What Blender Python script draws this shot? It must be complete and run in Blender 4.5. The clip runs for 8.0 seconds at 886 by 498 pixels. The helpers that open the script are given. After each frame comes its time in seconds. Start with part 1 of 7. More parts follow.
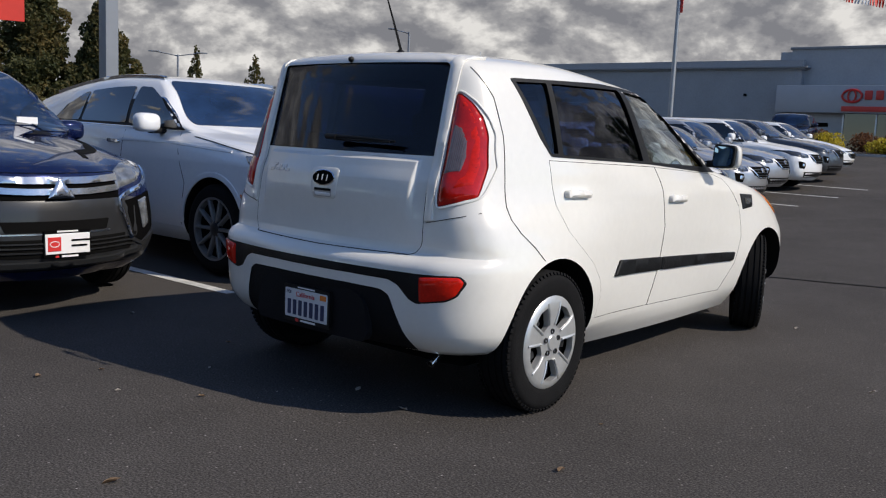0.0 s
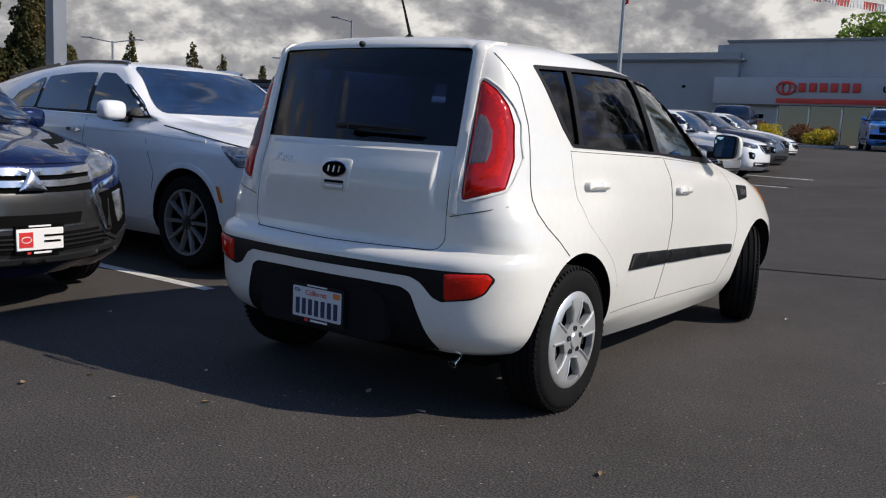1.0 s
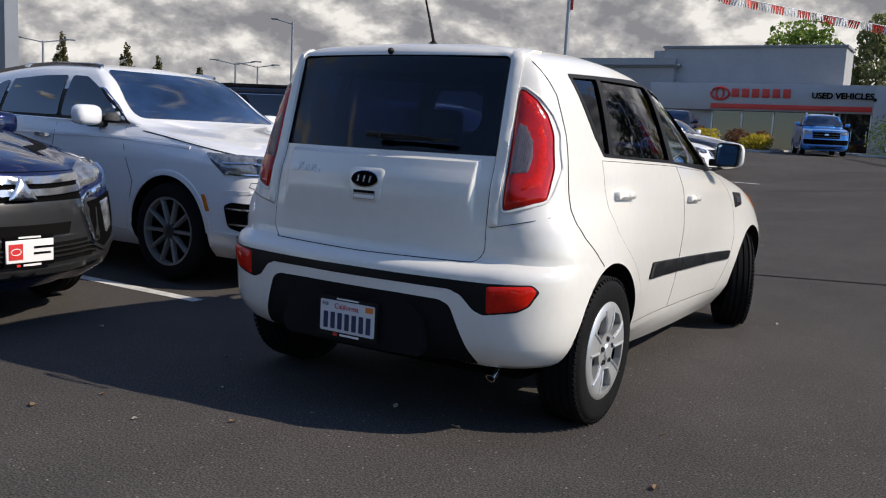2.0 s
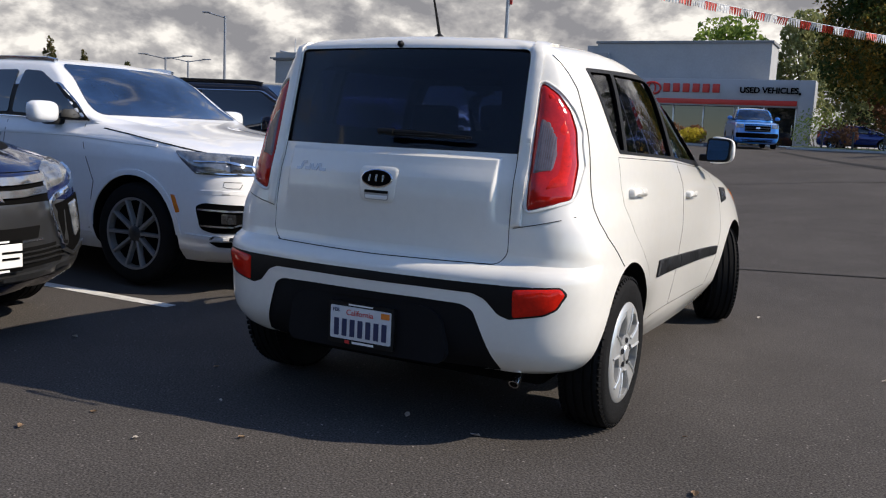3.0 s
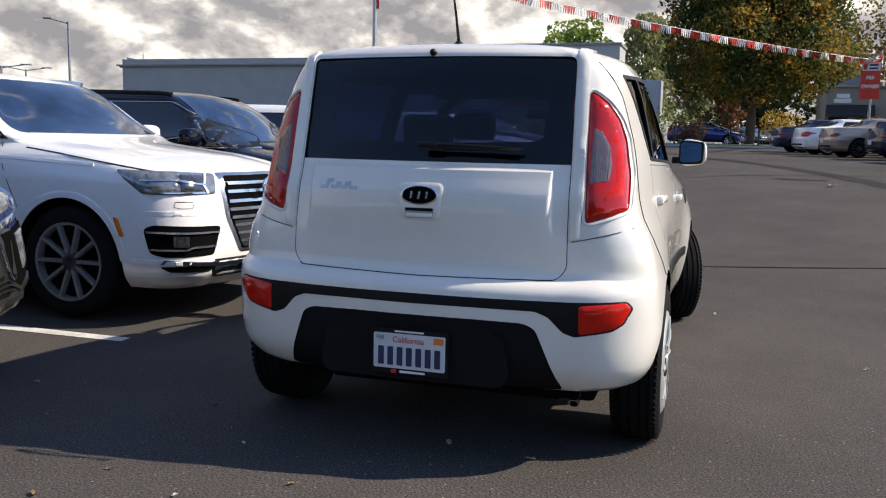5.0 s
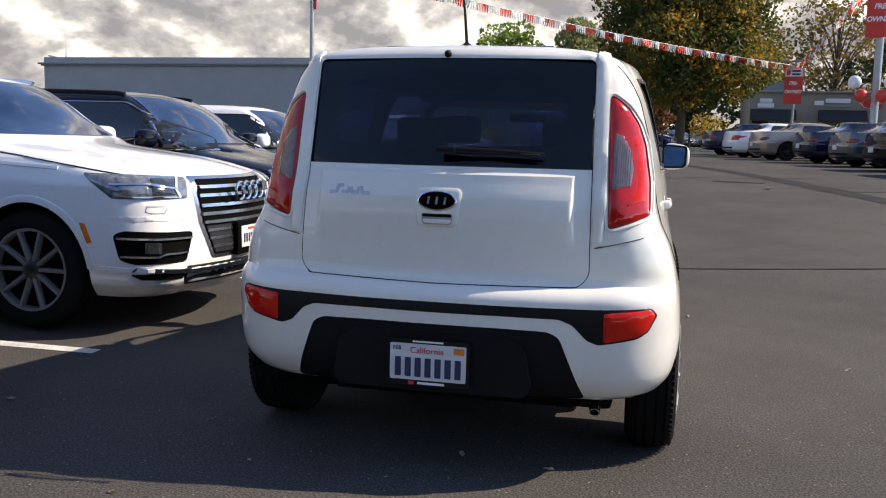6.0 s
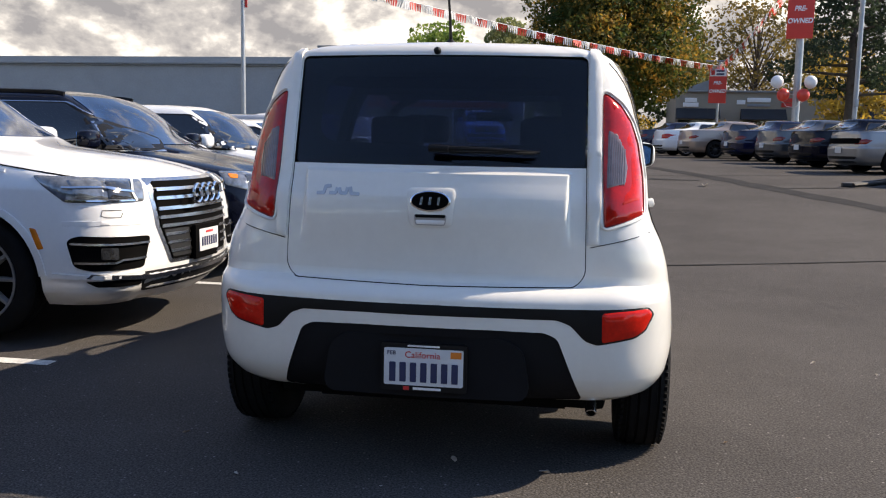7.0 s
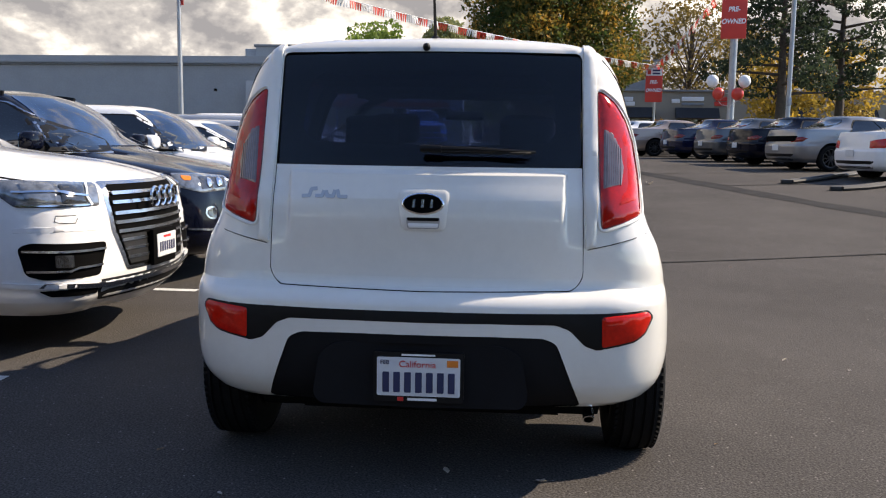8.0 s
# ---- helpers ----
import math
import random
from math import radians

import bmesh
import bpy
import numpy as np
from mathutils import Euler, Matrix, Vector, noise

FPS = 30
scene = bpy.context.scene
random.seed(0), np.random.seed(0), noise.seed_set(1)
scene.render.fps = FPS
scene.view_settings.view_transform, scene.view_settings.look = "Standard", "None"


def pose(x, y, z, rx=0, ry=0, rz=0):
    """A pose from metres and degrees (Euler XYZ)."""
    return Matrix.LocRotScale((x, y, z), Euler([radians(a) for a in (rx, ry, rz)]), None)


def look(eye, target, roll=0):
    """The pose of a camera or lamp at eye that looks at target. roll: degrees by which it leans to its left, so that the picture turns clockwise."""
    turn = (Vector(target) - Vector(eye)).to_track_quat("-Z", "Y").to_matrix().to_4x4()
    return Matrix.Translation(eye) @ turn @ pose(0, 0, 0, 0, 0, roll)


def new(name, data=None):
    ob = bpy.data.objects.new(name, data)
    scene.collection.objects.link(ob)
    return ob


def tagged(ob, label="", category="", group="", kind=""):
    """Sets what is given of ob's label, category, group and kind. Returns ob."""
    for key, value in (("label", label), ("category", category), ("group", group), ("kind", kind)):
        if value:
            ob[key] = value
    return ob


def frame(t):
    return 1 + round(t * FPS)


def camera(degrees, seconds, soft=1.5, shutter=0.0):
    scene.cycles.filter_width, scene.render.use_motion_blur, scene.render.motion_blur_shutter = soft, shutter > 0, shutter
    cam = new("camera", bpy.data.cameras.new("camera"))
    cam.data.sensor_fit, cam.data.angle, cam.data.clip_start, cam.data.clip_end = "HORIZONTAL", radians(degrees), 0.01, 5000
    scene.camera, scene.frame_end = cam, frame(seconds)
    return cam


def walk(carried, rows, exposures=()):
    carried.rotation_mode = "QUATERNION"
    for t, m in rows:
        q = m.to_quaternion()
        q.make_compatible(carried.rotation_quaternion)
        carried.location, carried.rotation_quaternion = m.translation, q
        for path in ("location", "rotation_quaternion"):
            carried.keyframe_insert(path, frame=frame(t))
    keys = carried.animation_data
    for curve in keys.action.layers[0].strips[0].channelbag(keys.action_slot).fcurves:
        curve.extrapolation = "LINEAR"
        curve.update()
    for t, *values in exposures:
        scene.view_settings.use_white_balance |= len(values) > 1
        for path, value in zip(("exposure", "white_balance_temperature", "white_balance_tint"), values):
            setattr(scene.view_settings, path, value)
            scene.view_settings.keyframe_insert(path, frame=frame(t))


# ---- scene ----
cam = camera(53.9, 8.0, soft=1.15)
PATH = [
    (0, (3.095, -2.918, 1.301), (1.835, -1.388, 1.038), 2.6),
    (0.5, (2.886, -2.941, 1.287), (1.683, -1.367, 1.009), 2.6),
    (1, (2.694, -2.991, 1.281), (1.545, -1.378, 1.002), 2.8),
    (1.5, (2.483, -3.117, 1.289), (1.401, -1.456, 1.021), 3.0),
    (3, (1.909, -3.194, 1.277), (1.01, -1.428, 1.008), 2.7),
    (3.5, (1.678, -3.272, 1.289), (0.894, -1.451, 1.028), 2.7),
    (4, (1.5, -3.343, 1.293), (0.77, -1.498, 1.041), 2.4),
    (4.5, (1.323, -3.324, 1.286), (0.653, -1.457, 1.035), 1.6),
    (6, (0.78, -3.304, 1.287), (0.328, -1.37, 1.045), 1.4),
    (6.5, (0.651, -3.313, 1.286), (0.285, -1.361, 1.046), 1.5),
    (7, (0.533, -3.273, 1.279), (0.236, -1.31, 1.04), 1.1),
    (7.5, (0.419, -3.21, 1.277), (0.19, -1.238, 1.036), 0.7),
    (8, (0.321, -3.171, 1.278), (0.162, -1.192, 1.04), 0.8),
]
walk(cam, [(t, look(*p)) for t, *p in PATH], [(0.0, 0.19, 7250, 11), (3.0, 0.60, 7550, 11.5), (5.0, 0.91, 7850, 12), (8.0, 1.10, 8250, 12.5)])

# ---- world, sun, exposure ----
SUN = Vector((1.2, 0.42, 1.0)).normalized()
scene.view_settings.exposure = 0.0
world = bpy.data.worlds.new("sky")
scene.world = world
world.use_nodes = True


def build_sky():
    nt = world.node_tree
    n, l = nt.nodes, nt.links
    n.clear()
    out = n.new("ShaderNodeOutputWorld")
    sky = n.new("ShaderNodeTexSky")
    sky.sky_type = "NISHITA"
    sky.sun_disc = False
    sky.sun_elevation = math.asin(SUN.z)
    sky.sun_rotation = math.atan2(SUN.x, SUN.y)
    sky.air_density, sky.dust_density, sky.ozone_density = 1.0, 0.15, 2.0
    sky.altitude = 1200.0
    tint = n.new("ShaderNodeMixRGB")
    tint.blend_type = "MULTIPLY"
    tint.inputs[0].default_value = 1.0
    tint.inputs[2].default_value = (0.106, 0.121, 0.145, 1)
    l.new(sky.outputs[0], tint.inputs[1])
    # broken cumulus on a flat layer overhead
    co = n.new("ShaderNodeTexCoord")
    sep = n.new("ShaderNodeSeparateXYZ")
    l.new(co.outputs["Generated"], sep.inputs[0])

    def math_node(op, a, b=None, clamp=False):
        m = n.new("ShaderNodeMath")
        m.operation, m.use_clamp = op, clamp
        for i, v in enumerate((a, b)):
            if v is None:
                continue
            if isinstance(v, (int, float)):
                m.inputs[i].default_value = v
            else:
                l.new(v, m.inputs[i])
        return m.outputs[0]

    stretch = n.new("ShaderNodeVectorMath")
    stretch.operation = "MULTIPLY"
    stretch.inputs[1].default_value = (1.0, 1.0, 1.65)
    l.new(co.outputs["Generated"], stretch.inputs[0])

    def noise_at(vec, scale, detail, rough, dist=0.0):
        t = n.new("ShaderNodeTexNoise")
        t.inputs["Scale"].default_value = scale
        t.inputs["Detail"].default_value = detail
        t.inputs["Roughness"].default_value = rough
        t.inputs["Distortion"].default_value = dist
        l.new(vec, t.inputs["Vector"])
        return t.outputs[0]

    def shifted(vec):
        sh = n.new("ShaderNodeVectorMath")
        sh.inputs[1].default_value = (0.018, 0.006, 0.034)
        l.new(vec, sh.inputs[0])
        return sh.outputs[0]

    v = stretch.outputs[0]

    def billow(vec, scale, detail):
        """Rounded heads on rounded heads, as on heaped clouds."""
        t = n.new("ShaderNodeTexVoronoi")
        t.feature = "SMOOTH_F1"
        t.inputs["Scale"].default_value = scale
        t.inputs["Detail"].default_value = detail
        t.inputs["Roughness"].default_value = 0.55
        t.inputs["Lacunarity"].default_value = 2.3
        t.normalize = True
        t.inputs["Smoothness"].default_value = 0.30
        l.new(vec, t.inputs["Vector"])
        return math_node("SUBTRACT", 1.0, t.outputs["Distance"])

    def heap(vec):
        heads = math_node("MULTIPLY", math_node("SUBTRACT", billow(vec, 12.0, 3.0), 0.60), 0.46)
        return math_node("ADD", noise_at(vec, 6.5, 9.0, 0.60, 0.15), heads)

    body = heap(v)
    lit = heap(shifted(v))
    cover = n.new("ShaderNodeMapRange")
    cover.interpolation_type = "SMOOTHSTEP"
    l.new(body, cover.inputs[0])
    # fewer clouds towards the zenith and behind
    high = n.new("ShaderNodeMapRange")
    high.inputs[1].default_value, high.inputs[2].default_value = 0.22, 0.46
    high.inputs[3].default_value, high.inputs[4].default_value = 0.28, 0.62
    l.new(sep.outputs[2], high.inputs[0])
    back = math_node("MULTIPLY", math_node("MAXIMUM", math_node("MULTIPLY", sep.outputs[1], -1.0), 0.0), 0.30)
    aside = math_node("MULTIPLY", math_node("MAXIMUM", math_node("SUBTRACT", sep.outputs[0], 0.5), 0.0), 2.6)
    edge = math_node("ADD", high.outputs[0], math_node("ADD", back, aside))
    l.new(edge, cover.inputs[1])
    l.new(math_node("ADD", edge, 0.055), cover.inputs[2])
    diff = math_node("SUBTRACT", body, lit)
    shade = n.new("ShaderNodeMapRange")
    shade.inputs[1].default_value, shade.inputs[2].default_value = -0.105, 0.125
    l.new(diff, shade.inputs[0])
    ramp = n.new("ShaderNodeValToRGB")
    e = ramp.color_ramp.elements
    e[0].position, e[0].color = 0.0, (0.175, 0.190, 0.228, 1)
    e[1].position, e[1].color = 1.0, (0.63, 0.655, 0.69, 1)
    mid = e.new(0.48)
    mid.color = (0.305, 0.322, 0.360, 1)
    l.new(shade.outputs[0], ramp.inputs[0])
    mix = n.new("ShaderNodeMixRGB")
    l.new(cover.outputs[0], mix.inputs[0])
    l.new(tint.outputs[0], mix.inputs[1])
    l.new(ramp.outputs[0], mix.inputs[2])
    bg = n.new("ShaderNodeBackground")
    bg.inputs[1].default_value = 1.0
    l.new(mix.outputs[0], bg.inputs[0])
    l.new(bg.outputs[0], out.inputs[0])


build_sky()
sun_data = bpy.data.lights.new("sun", "SUN")
sun_data.energy, sun_data.angle, sun_data.color = 3.5, radians(0.53), (1.0, 0.955, 0.89)
sun = new("sun", sun_data)
sun.matrix_world = look(SUN * 60, (0, 0, 0))

# ---- materials ----
def material(name, colour, rough=0.5, metal=0.0, coat=0.0, vary=0.0, scale=4.0, bump=0.0, bump_scale=60.0, spec=0.5, fine=0.0, fine_scale=120.0):
    """A principled surface whose colour varies at a broad and a fine scale, with a fine relief."""
    m = bpy.data.materials.new(name)
    m.use_nodes = True
    nt = m.node_tree
    n, l = nt.nodes, nt.links
    b = n["Principled BSDF"]
    b.inputs["Roughness"].default_value = rough
    b.inputs["Metallic"].default_value = metal
    b.inputs["Coat Weight"].default_value = coat
    b.inputs["Coat Roughness"].default_value = 0.03
    b.inputs["Specular IOR Level"].default_value = spec
    b.inputs["Base Color"].default_value = (*colour, 1)
    co = n.new("ShaderNodeTexCoord")
    last = None
    if vary or fine:
        prev = None
        for amount, sc in ((vary, scale), (fine, fine_scale)):
            if not amount:
                continue
            t = n.new("ShaderNodeTexNoise")
            t.inputs["Scale"].default_value = sc
            t.inputs["Detail"].default_value = 6.0
            t.inputs["Roughness"].default_value = 0.6
            l.new(co.outputs["Object"], t.inputs["Vector"])
            r = n.new("ShaderNodeMapRange")
            r.inputs[1].default_value, r.inputs[2].default_value = 0.3, 0.7
            r.inputs[3].default_value, r.inputs[4].default_value = 1 - amount, 1 + amount
            l.new(t.outputs[0], r.inputs[0])
            mx = n.new("ShaderNodeMixRGB")
            mx.blend_type = "MULTIPLY"
            mx.inputs[0].default_value = 1.0
            if prev is None:
                mx.inputs[1].default_value = (*colour, 1)
            else:
                l.new(prev, mx.inputs[1])
            l.new(r.outputs[0], mx.inputs[2])
            prev = mx.outputs[0]
        l.new(prev, b.inputs["Base Color"])
    if bump:
        t = n.new("ShaderNodeTexNoise")
        t.inputs["Scale"].default_value = bump_scale
        t.inputs["Detail"].default_value = 4.0
        l.new(co.outputs["Object"], t.inputs["Vector"])
        bp = n.new("ShaderNodeBump")
        bp.inputs["Strength"].default_value = bump
        bp.inputs["Distance"].default_value = 0.01
        l.new(t.outputs[0], bp.inputs["Height"])
        l.new(bp.outputs[0], b.inputs["Normal"])
    return m


def paint(name, colour, metal=0.0, rough=0.32, spec=0.5):
    return material(name, colour, rough, metal, 1.0, 0.03, 1.5, 0.0, fine=0.02, fine_scale=25, spec=spec)


def glass(name, tint, alpha_like=1.0, ior=1.45):
    m = bpy.data.materials.new(name)
    m.use_nodes = True
    b = m.node_tree.nodes["Principled BSDF"]
    b.inputs["Base Color"].default_value = (*tint, 1)
    b.inputs["Roughness"].default_value = 0.0
    b.inputs["IOR"].default_value = ior
    b.inputs["Transmission Weight"].default_value = alpha_like
    return m


WHITE = paint("white_car_paint", (0.76, 0.745, 0.70))
WHITE2 = paint("white_metallic_paint", (0.78, 0.79, 0.80))
NAVY = paint("navy_paint", (0.005, 0.009, 0.036), 0.2, 0.25, 0.1)
NAVY2 = paint("dark_blue_paint", (0.005, 0.011, 0.055), 0.3, 0.25, 0.1)
BLACKP = material("black_paint", (0.003, 0.0042, 0.011), 0.12, 0.0, 0.22, 0.03, 1.5, spec=0.15)
SILVER = paint("silver_paint", (0.42, 0.43, 0.45), 0.6, 0.3)
GREYP = paint("grey_paint", (0.075, 0.082, 0.092), 0.5, 0.3)
PEWTER = paint("dark_silver_paint", (0.23, 0.235, 0.245), 0.6, 0.3)
TAN = paint("tan_paint", (0.34, 0.26, 0.215), 0.5, 0.3)
BLUEP = paint("blue_paint", (0.012, 0.20, 0.62), 0.15, 0.28)
BLUEC = paint("deep_blue_paint", (0.01, 0.03, 0.17), 0.4, 0.25)
TRIM = material("black_plastic_trim", (0.006, 0.0062, 0.007), 0.5, spec=0.22, vary=0.15, scale=6, bump=0.15, bump_scale=500)
INSERT = material("charcoal_textured_plastic", (0.0075, 0.0078, 0.0095), 0.7, spec=0.15, vary=0.12, scale=5, bump=0.25, bump_scale=420)
UNDER = material("underbody_black", (0.004, 0.004, 0.004), 0.95, spec=0.1)
SEAM = material("panel_gap_black", (0.006, 0.006, 0.006), 0.9, spec=0.1)
RUBBER = material("tyre_rubber", (0.0075, 0.0075, 0.008), 0.8, spec=0.12, vary=0.25, scale=12, bump=0.2, bump_scale=150)
RIM = material("silver_wheel_cover", (0.52, 0.53, 0.53), 0.33, 0.55, vary=0.06, scale=20)
DARKRIM = material("graphite_wheel", (0.05, 0.052, 0.056), 0.35, 0.6, vary=0.1, scale=20)
GUNMETAL = material("dark_machined_alloy", (0.25, 0.255, 0.26), 0.42, 0.5, vary=0.15, scale=25)
CHROME = material("chrome", (0.75, 0.76, 0.78), 0.08, 1.0)
CHROME2 = material("satin_chrome", (0.62, 0.63, 0.65), 0.22, 1.0)
RED = material("red_lens", (0.46, 0.008, 0.004), 0.10, coat=0.35, vary=0.22, scale=9, fine=0.12, fine_scale=70, spec=0.4)
DARKTAIL = material("dark_red_lens", (0.20, 0.010, 0.008), 0.12, coat=0.3, vary=0.2, scale=20)
REDGLASS = material("deep_red_lens", (0.60, 0.014, 0.006), 0.08, coat=0.1, vary=0.15, scale=60, spec=0.3)
RIBLENS = material("lens_rib", (0.22, 0.20, 0.20), 0.2, 0.4)
CLEAR = material("clear_ribbed_lens", (0.19, 0.125, 0.12), 0.15, 0.3, 0.6, vary=0.25, scale=40)
AMBER = material("amber_lens", (0.75, 0.20, 0.015), 0.15, coat=1.0, vary=0.1, scale=30)
LAMP = material("headlamp_lens", (0.22, 0.235, 0.25), 0.06, 0.55, 1.0, vary=0.5, scale=18)
LAMPD = material("headlamp_housing", (0.03, 0.032, 0.035), 0.12, 0.2, 1.0, vary=0.3, scale=18)
DARKGLASS = material("tinted_window_glass", (0.004, 0.006, 0.010), 0.02, spec=0.9, coat=0.5)
# the patchy blue base colour stands in for part of the sky's reflection
CABINGLASS = material("windscreen_glass", (0.010, 0.026, 0.066), 0.09, spec=0.5, coat=0.15, vary=0.6, scale=2.2)
REARGLASS = glass("privacy_glass", (0.05, 0.075, 0.18), 1.0, 1.36)
SIDEGLASS = glass("green_tinted_glass", (0.72, 0.80, 0.80))
# the blue of the reflected sky is put into the mirror's colour
MIRROR = material("sky_tinted_mirror_glass", (0.26, 0.45, 0.62), 0.01, 1.0)
CABIN = material("black_cabin_fabric", (0.02, 0.02, 0.023), 0.85, vary=0.2, scale=10)
PLATE = material("plate_white", (0.62, 0.64, 0.66), 0.4, vary=0.05, scale=20)
PLATEBLUE = material("plate_dark_blue", (0.02, 0.03, 0.09), 0.5)
INKWHITE = material("white_print", (0.8, 0.8, 0.8), 0.5)
INKRED = material("red_print", (0.62, 0.03, 0.03), 0.5)
INKORANGE = material("orange_sticker", (0.8, 0.22, 0.03), 0.5)
INKBLACK = material("black_print", (0.003, 0.003, 0.0032), 0.8, spec=0.03)

# ---- building blocks ----
def part(name, bm, mat, parent=None, label="", smooth=40.0, mats=()):
    """Links a bmesh as one mesh object under a thing or a part."""
    me = bpy.data.meshes.new(name)
    bm.to_mesh(me)
    bm.free()
    return part_mesh(name, me, mat, parent, label, smooth, mats)


def part_mesh(name, me, mat, parent=None, label="", smooth=40.0, mats=()):
    for i, m in enumerate((mat, *mats)):
        if i < len(me.materials):
            me.materials[i] = m
        else:
            me.materials.append(m)
    if smooth:
        me.shade_smooth()
        me.set_sharp_from_angle(angle=radians(smooth))
    ob = new(name, me)
    if parent:
        ob.parent = parent
    if label:
        ob["label"] = label
    return ob


def thing(name, m, label, category, group="", kind=""):
    ob = new(name)
    ob.empty_display_size = 0.2
    ob.matrix_world = m
    return tagged(ob, label, category, group, kind)


def bm_box(cx, cy, cz, sx, sy, sz, bevel=0.0, seg=2, bm=None):
    b = bm or bmesh.new()
    got = bmesh.ops.create_cube(b, size=1.0, matrix=Matrix.LocRotScale((cx, cy, cz), None, (sx, sy, sz)))
    if bevel:
        edges = list({e for v in got["verts"] for e in v.link_edges})
        bmesh.ops.bevel(b, geom=edges, offset=bevel, segments=seg, affect="EDGES", profile=0.6)
    return b


def bm_tube(path, r, seg=8, bm=None, r2=None, caps=True):
    """A round bar along a list of points, tapering from r to r2."""
    b = bm or bmesh.new()
    pts = [Vector(p) for p in path]
    rings = []
    for i, p in enumerate(pts):
        d = (pts[min(i + 1, len(pts) - 1)] - pts[max(i - 1, 0)]).normalized()
        a = d.cross(Vector((0, 0, 1)) if abs(d.z) < 0.9 else Vector((1, 0, 0))).normalized()
        c = d.cross(a)
        rr = r if r2 is None else r + (r2 - r) * i / (len(pts) - 1)
        rings.append([b.verts.new(p + (a * math.cos(k) + c * math.sin(k)) * rr) for k in [2 * math.pi * j / seg for j in range(seg)]])
    for q, s in zip(rings, rings[1:]):
        for j in range(seg):
            b.faces.new((q[j], q[(j + 1) % seg], s[(j + 1) % seg], s[j]))
    if caps:
        b.faces.new(rings[0][::-1])
        b.faces.new(rings[-1])
    return b


def bm_lathe(profile, seg=40, axis="x", bm=None):
    """Turns (radius, along) pairs round an axis."""
    b = bm or bmesh.new()
    rings = []
    for r, a in profile:
        ring = []
        for j in range(seg):
            k = 2 * math.pi * j / seg
            c, s = r * math.cos(k), r * math.sin(k)
            ring.append(b.verts.new({"x": (a, c, s), "y": (c, a, s), "z": (c, s, a)}[axis]))
        rings.append(ring)
    for q, s in zip(rings, rings[1:]):
        for j in range(seg):
            b.faces.new((q[j], q[(j + 1) % seg], s[(j + 1) % seg], s[j]))
    if profile[0] != profile[-1]:
        if profile[0][0] > 1e-6:
            b.faces.new(rings[0][::-1])
        if profile[-1][0] > 1e-6:
            b.faces.new(rings[-1])
    bmesh.ops.remove_doubles(b, verts=b.verts, dist=1e-5)
    bmesh.ops.recalc_face_normals(b, faces=b.faces)
    return b


def bm_prism(outline, lo, hi, axis="x", bm=None, index=0):
    """An outline of two coordinates pushed from lo to hi along an axis."""
    b = bm or bmesh.new()
    put = {"x": lambda u, v, w: (w, u, v), "y": lambda u, v, w: (u, w, v), "z": lambda u, v, w: (u, v, w)}[axis]
    p = [b.verts.new(put(u, v, lo)) for u, v in outline]
    q = [b.verts.new(put(u, v, hi)) for u, v in outline]
    n = len(p)
    faces = [b.faces.new(p), b.faces.new(q[::-1])]
    for j in range(n):
        faces.append(b.faces.new((p[j], q[j], q[(j + 1) % n], p[(j + 1) % n])))
    for f in faces:
        f.material_index = index
    bmesh.ops.recalc_face_normals(b, faces=b.faces)
    return b


def rounded(outline, r=0.02, seg=4):
    """The outline with its corners rounded."""
    out, n = [], len(outline)
    for i, p in enumerate(outline):
        p = Vector(p).to_2d() if len(p) > 2 else Vector(p)
        a, b = Vector(outline[i - 1]), Vector(outline[(i + 1) % n])
        da, db = a - p, b - p
        k = min(r, da.length * 0.45, db.length * 0.45)
        s, e = p + da.normalized() * k, p + db.normalized() * k
        for j in range(seg + 1):
            t = j / seg
            out.append(tuple(s * (1 - t) ** 2 + p * 2 * t * (1 - t) + e * t * t))
    return out


def dense(outline, step):
    out, n = [], len(outline)
    for i, p in enumerate(outline):
        q = outline[(i + 1) % n]
        k = max(1, int(math.hypot(q[0] - p[0], q[1] - p[1]) / step))
        out += [(p[0] + (q[0] - p[0]) * j / k, p[1] + (q[1] - p[1]) * j / k) for j in range(k)]
    return out


def inside(pts, poly):
    """Which of the points lie in the polygon."""
    p, q = np.asarray(pts, float).reshape(-1, 1, 2), np.asarray(poly, float)
    e = np.roll(q, -1, 0)
    dy = e[:, 1] - q[:, 1]
    cross = (q[:, 1] > p[..., 1]) != (e[:, 1] > p[..., 1])
    at = (e[:, 0] - q[:, 0]) * (p[..., 1] - q[:, 1]) / np.where(dy == 0, 1e-12, dy) + q[:, 0]
    return (cross & (p[..., 0] < at)).sum(1) % 2 == 1


def edge_distance(pts, poly):
    """How far each point lies from the polygon's edge."""
    p, q = np.asarray(pts, float).reshape(-1, 1, 2), np.asarray(poly, float)
    d = np.roll(q, -1, 0) - q
    t = np.clip(((p - q) * d).sum(2) / ((d * d).sum(1) + 1e-12), 0, 1)
    return np.linalg.norm(p - q - t[..., None] * d, axis=2).min(1)


from mathutils.bvhtree import BVHTree
from mathutils.geometry import delaunay_2d_cdt


